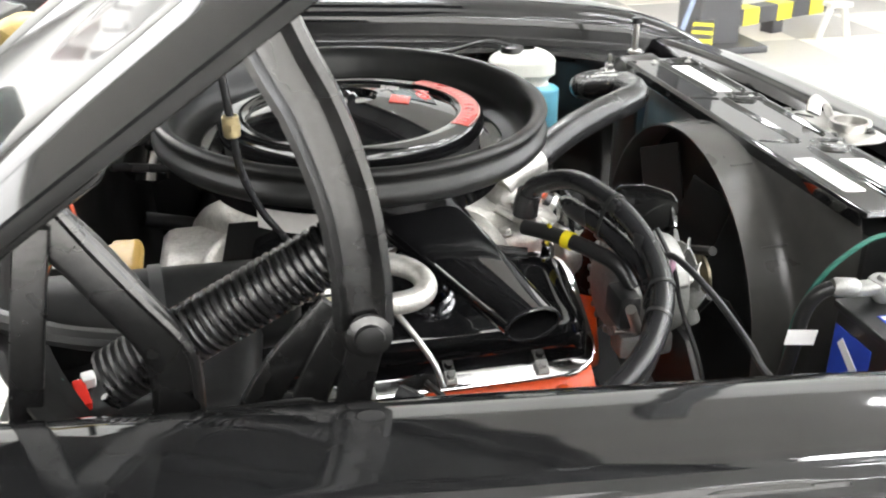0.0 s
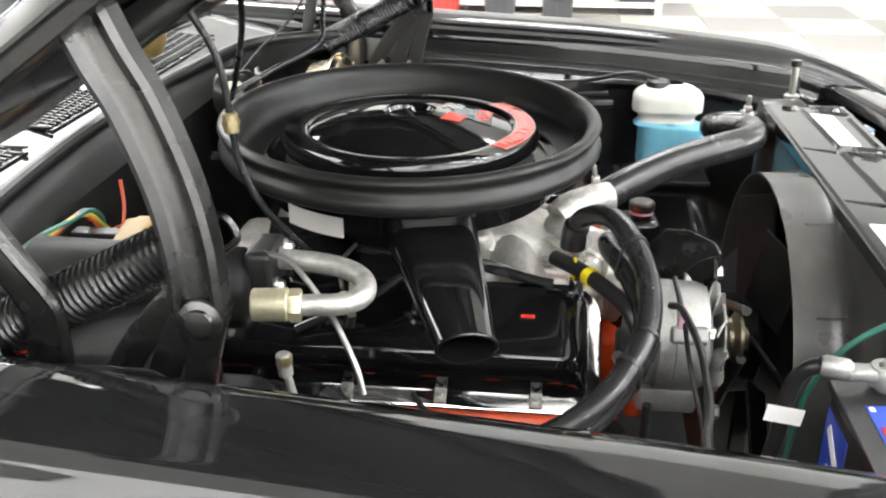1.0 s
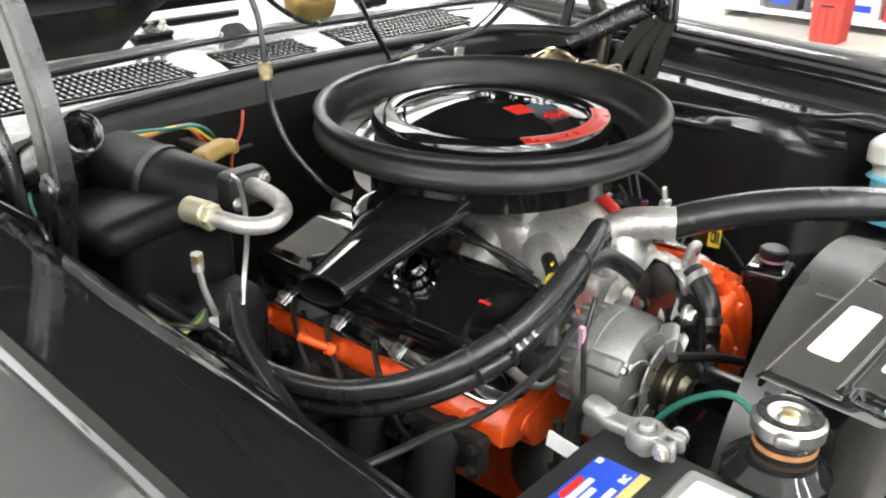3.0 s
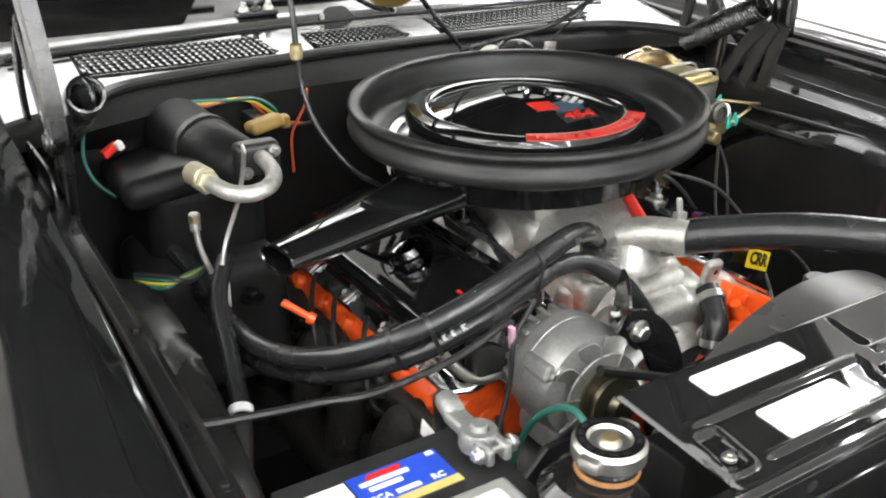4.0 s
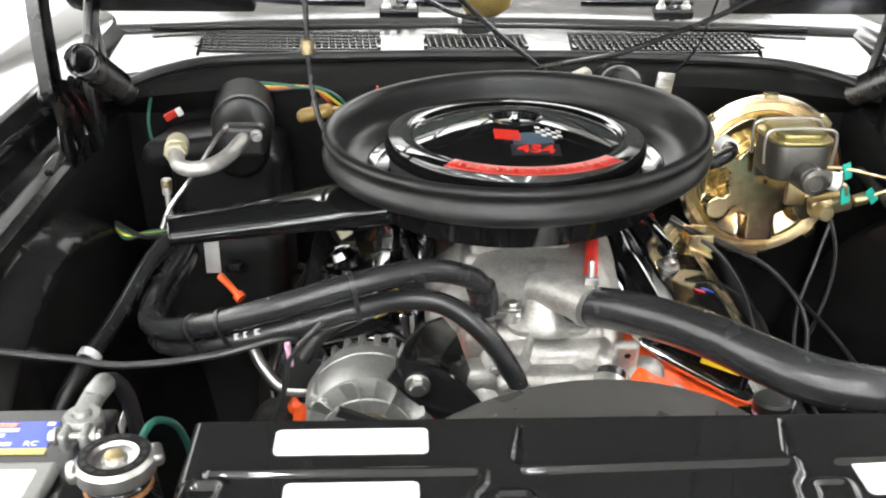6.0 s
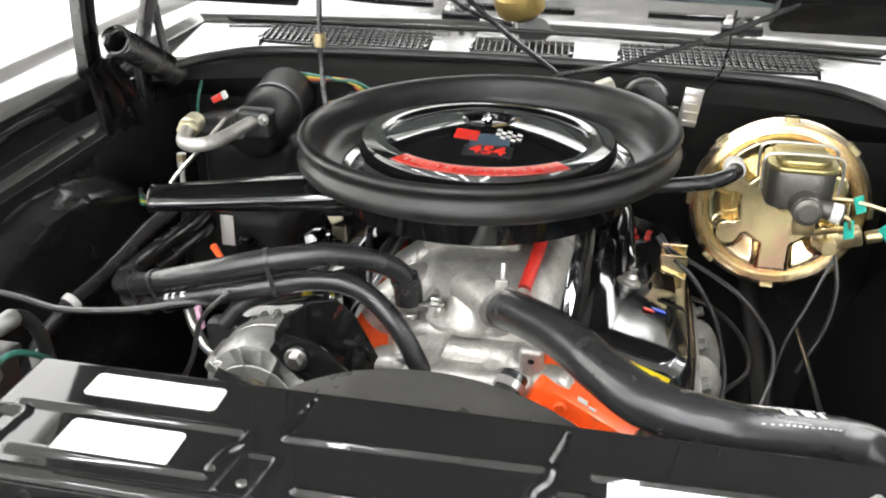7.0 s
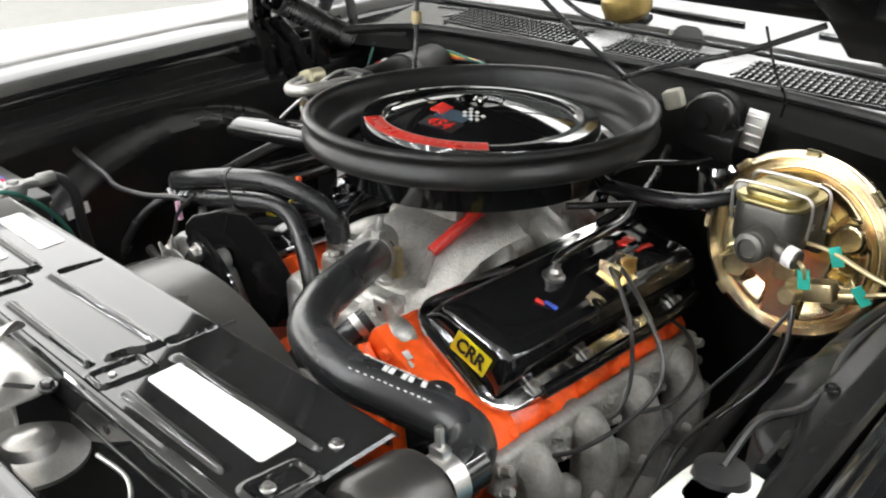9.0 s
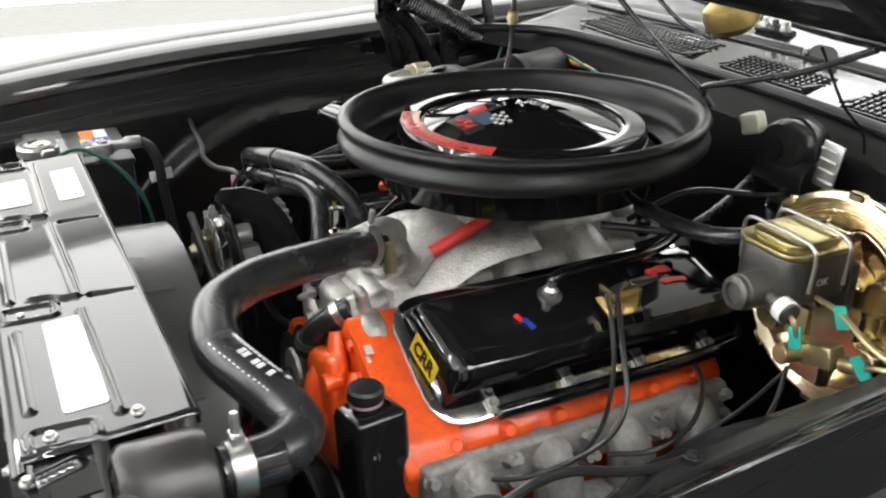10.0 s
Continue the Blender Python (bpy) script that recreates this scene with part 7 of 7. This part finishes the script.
# dark plate added to hide a white reflection on the valve cover
hs = thing("reflection_blocker", (0.105, 0.0, 0.80), "dark plate added to block bright reflections beside the carburettor", "heat shield")
part("plate", prism(nb(), [(-0.19, 0.775), (0.01, 0.775), (0.02, 0.80), (0.0, 0.855), (-0.17, 0.855)], (0.104, 0, 0), (0, 1, 0), (0, 0, 1), 0.004, 0.001), DULL, hs)

# small brackets and lines under the air cleaner
ck = thing("choke_bracket", (0.238, -0.044, 0.77), "yellow zinc clip with a steel link under the air cleaner", "bracket")
b = nb()
box(b, (0.238, -0.044, 0.800), (0.020, 0.010, 0.034), 0.003, pose(0, 0, 0, 20, 30, 10))
box(b, (0.232, -0.036, 0.822), (0.026, 0.012, 0.010), 0.003, pose(0, 0, 0, 10, 20, 10))
part("clip", b, ZINC, ck)
part("link", tube(nb(), [(0.236, -0.05, 0.82), (0.20, -0.06, 0.835), (0.15, -0.05, 0.84)], 0.0025, 8, 5), STEEL, ck, "thin steel link")
for k, pts in enumerate((((0.150, 0.20, 0.797), (0.138, 0.15, 0.802), (0.124, 0.10, 0.808), (0.11, 0.03, 0.82)),
                         ((0.27, -0.10, 0.78), (0.24, -0.02, 0.81), (0.19, 0.03, 0.835), (0.13, 0.03, 0.85)),
                         ((0.12, 0.17, 0.79), (0.135, 0.12, 0.815), (0.15, 0.05, 0.825), (0.14, -0.05, 0.83)),
                         ((-0.15, -0.10, 0.80), (-0.17, -0.17, 0.825), (-0.15, -0.25, 0.84), (-0.12, -0.33, 0.86)),
                         ((-0.12, -0.06, 0.83), (-0.20, -0.16, 0.83), (-0.26, -0.24, 0.84), (-0.28, -0.33, 0.85)),
                         ((-0.10, -0.12, 0.82), (-0.13, -0.20, 0.86), (-0.20, -0.26, 0.87), (-0.25, -0.32, 0.88)))):
    t = thing("vacuum_line", pts[1], "black rubber vacuum line under the air cleaner", "hose", "vacuum lines")
    part("hose", tube(nb(), pts, 0.0065 - 0.001 * (k % 3), 10, 6), HOSE, t)
for p, d in (((0.118, 0.020, 0.815), (0.3, 0.2, 1)), ((-0.135, -0.12, 0.815), (-0.4, 0.3, 1))):
    t = thing("vacuum_switch", p, "small dark vacuum switch with a bright nut", "switch", "vacuum switches")
    part("body", cyl(nb(), p, Vector(p) + Vector(d).normalized() * 0.034, 0.012, 0.010, 18, 0.003), CHROME_BLACK, t)
    part("nut", lathe(nb(), [(0, 0), (0.013, 0), (0.013, 0.007), (0, 0.007)], Vector(p) - Vector(d).normalized() * 0.004, d, 6), STEEL, t)
fl = thing("fuel_line", (0.28, 0.31, 0.75), "bent bright steel line behind the alternator", "pipe")
part("line", tube(nb(), [(0.325, 0.27, 0.80), (0.308, 0.285, 0.770), (0.285, 0.297, 0.750), (0.255, 0.297, 0.747), (0.235, 0.285, 0.752)], 0.0065, 12, 6), STEEL, fl)

# ---- things farther off in the room ----
cl = thing("lift_post", (-3.95, 2.55, 0), "dark grey steel car-lift post on the floor", "lift post")
b = nb()
box(b, (-3.95, 2.55, 1.5), (0.30, 0.26, 3.0), 0.02)
box(b, (-3.95, 2.55, 0.02), (0.55, 0.50, 0.04), 0.01)
part("post", b, LIFT, cl)
part("hydraulic_hose", tube(nb(), [(-3.8, 2.5, 0.9), (-3.5, 2.2, 0.3), (-3.3, 1.9, 0.05), (-3.4, 1.2, 0.02), (-3.9, 0.4, 0.02)], 0.015, 8, 6), mat("blue_hose", (0.16, 0.20, 0.28), 0.5), cl)
for p0, p1 in (((-3.75, 2.42, 0.13), (-3.30, 2.18, 0.13)), ((-4.05, 2.75, 0.13), (-4.30, 3.45, 0.13))):
    p0, p1 = Vector(p0), Vector(p1)
    d = p1 - p0
    m = Matrix.Rotation(math.atan2(d.y, d.x), 4, "Z")
    arm = part("lift_arm", box(nb(), (p0 + p1) / 2, (d.length + 0.3, 0.11, 0.10), 0.006, m), LIFT, cl, "dark lift arm with yellow hazard stripes")
    for k in (0.15, 0.55, 0.95):
        part("stripe", box(nb(), p0.lerp(p1, k), (d.length * 0.18, 0.114, 0.104), 0.004, m), HAZARD, arm, "yellow stripe")
    part("arm_foot", box(nb(), p0.lerp(p1, 0.5) - Vector((0, 0, 0.09)), (0.10, 0.10, 0.09), 0.01, m), LIFT, arm)
dl = thing("floor_beam", (-5.6, 4.6, 0), "long dark steel beam lying on the floor", "beam")
part("beam", box(nb(), (-5.6, 4.3, 0.16), (0.25, 3.4, 0.30), 0.02), LIFT, dl)
jk = thing("jack_stand", (-3.9, 3.35, 0), "small pale steel jack stand on the floor", "jack stand")
b = nb()
for s in (-1, 1):
    tube(b, [(-3.9, 3.35 + s * 0.10, 0.0), (-3.9, 3.35 + s * 0.04, 0.20)], 0.02, 8, smooth=False)
box(b, (-3.9, 3.35, 0.21), (0.10, 0.14, 0.03), 0.006)
part("stand", b, mat("pale_paint", (0.55, 0.54, 0.50), 0.5), jk)
random.seed(9)
sh = thing("shelf_unit", (-6.6, -0.6, 0), "tall white shelf unit loaded with boxes", "shelf")
for y in (-2.6, -0.8, 1.0):
    part("upright", box(nb(), (-6.6, y, 1.0), (0.5, 0.05, 2.0), 0.005), WALL, sh)
for z in (0.08, 0.65, 1.25, 1.9):
    part("shelf", box(nb(), (-6.6, -0.8, z), (0.5, 3.6, 0.04), 0.005), WALL, sh)
for k, z in enumerate((0.10, 0.67, 1.27)):
    y = -2.5
    while y < 0.9:
        w_, h_ = 0.12 + random.random() * 0.20, 0.14 + random.random() * 0.20
        m = random.choice((REDBOX, WALL, CARD, WALL, LIFT, WALL))
        t = thing("storage_box", (-6.55, y + w_ / 2, z), {"red_box": "red storage box", "cardboard": "brown cardboard box", "white_wall": "white storage box", "dark_lift_paint": "dark grey storage box"}[m.name] + " standing on the shelf", "box", "boxes on the shelf")
        part("box", box(nb(), (-6.55, y + w_ / 2, z + h_ / 2), (0.34, w_ * 0.90, h_), 0.006), m, t)
        part("lid", box(nb(), (-6.55, y + w_ / 2, z + h_ * 0.93), (0.352, w_ * 0.94, h_ * 0.12), 0.006), m, t)
        part("box_label", box(nb(), (-6.376, y + w_ / 2, z + h_ * 0.45), (0.004, w_ * 0.5, h_ * 0.3), 0.001), random.choice((WHITE, YELLOW, WHITE, BLUE)), t, "plain label")
        y += w_ + 0.02
for y, m, lab, h_ in ((-1.55, REDBOX, "red", 0.30), (-0.62, REDBOX, "red", 0.34), (-0.98, CARD, "brown", 0.22), (-0.20, LIFT, "dark grey", 0.30), (0.22, LIFT, "dark grey", 0.24)):
    t = thing("floor_crate", (-5.9, y, 0), lab + " lidded crate standing on the garage floor", "crate", "crates")
    b = nb()
    box(b, (-5.9, y, h_ / 2), (0.23, 0.23, h_), 0.012, seg=3)
    for v in b.verts:
        k = 0.90 + 0.10 * v.co.z / h_
        v.co.x, v.co.y = -5.9 + (v.co.x + 5.9) * k, y + (v.co.y - y) * k
    part("crate", b, m, t)
    for dy in (-0.06, 0.0, 0.06):
        part("rib", box(nb(), (-5.782, y + dy, h_ * 0.45), (0.008, 0.010, h_ * 0.75), 0.002, pose(0, 0, 0, 0, 2, 0)), m, t)
    part("lid", box(nb(), (-5.9, y, h_ + 0.008), (0.25, 0.25, 0.022), 0.006), m, t)
    part("grip", tube(nb(), [(-5.782, y - 0.04, h_ * 0.86), (-5.762, y - 0.03, h_ * 0.88), (-5.762, y + 0.03, h_ * 0.88), (-5.782, y + 0.04, h_ * 0.86)], 0.008, 8, 4), PLASTIC, t, "black carrying grip")
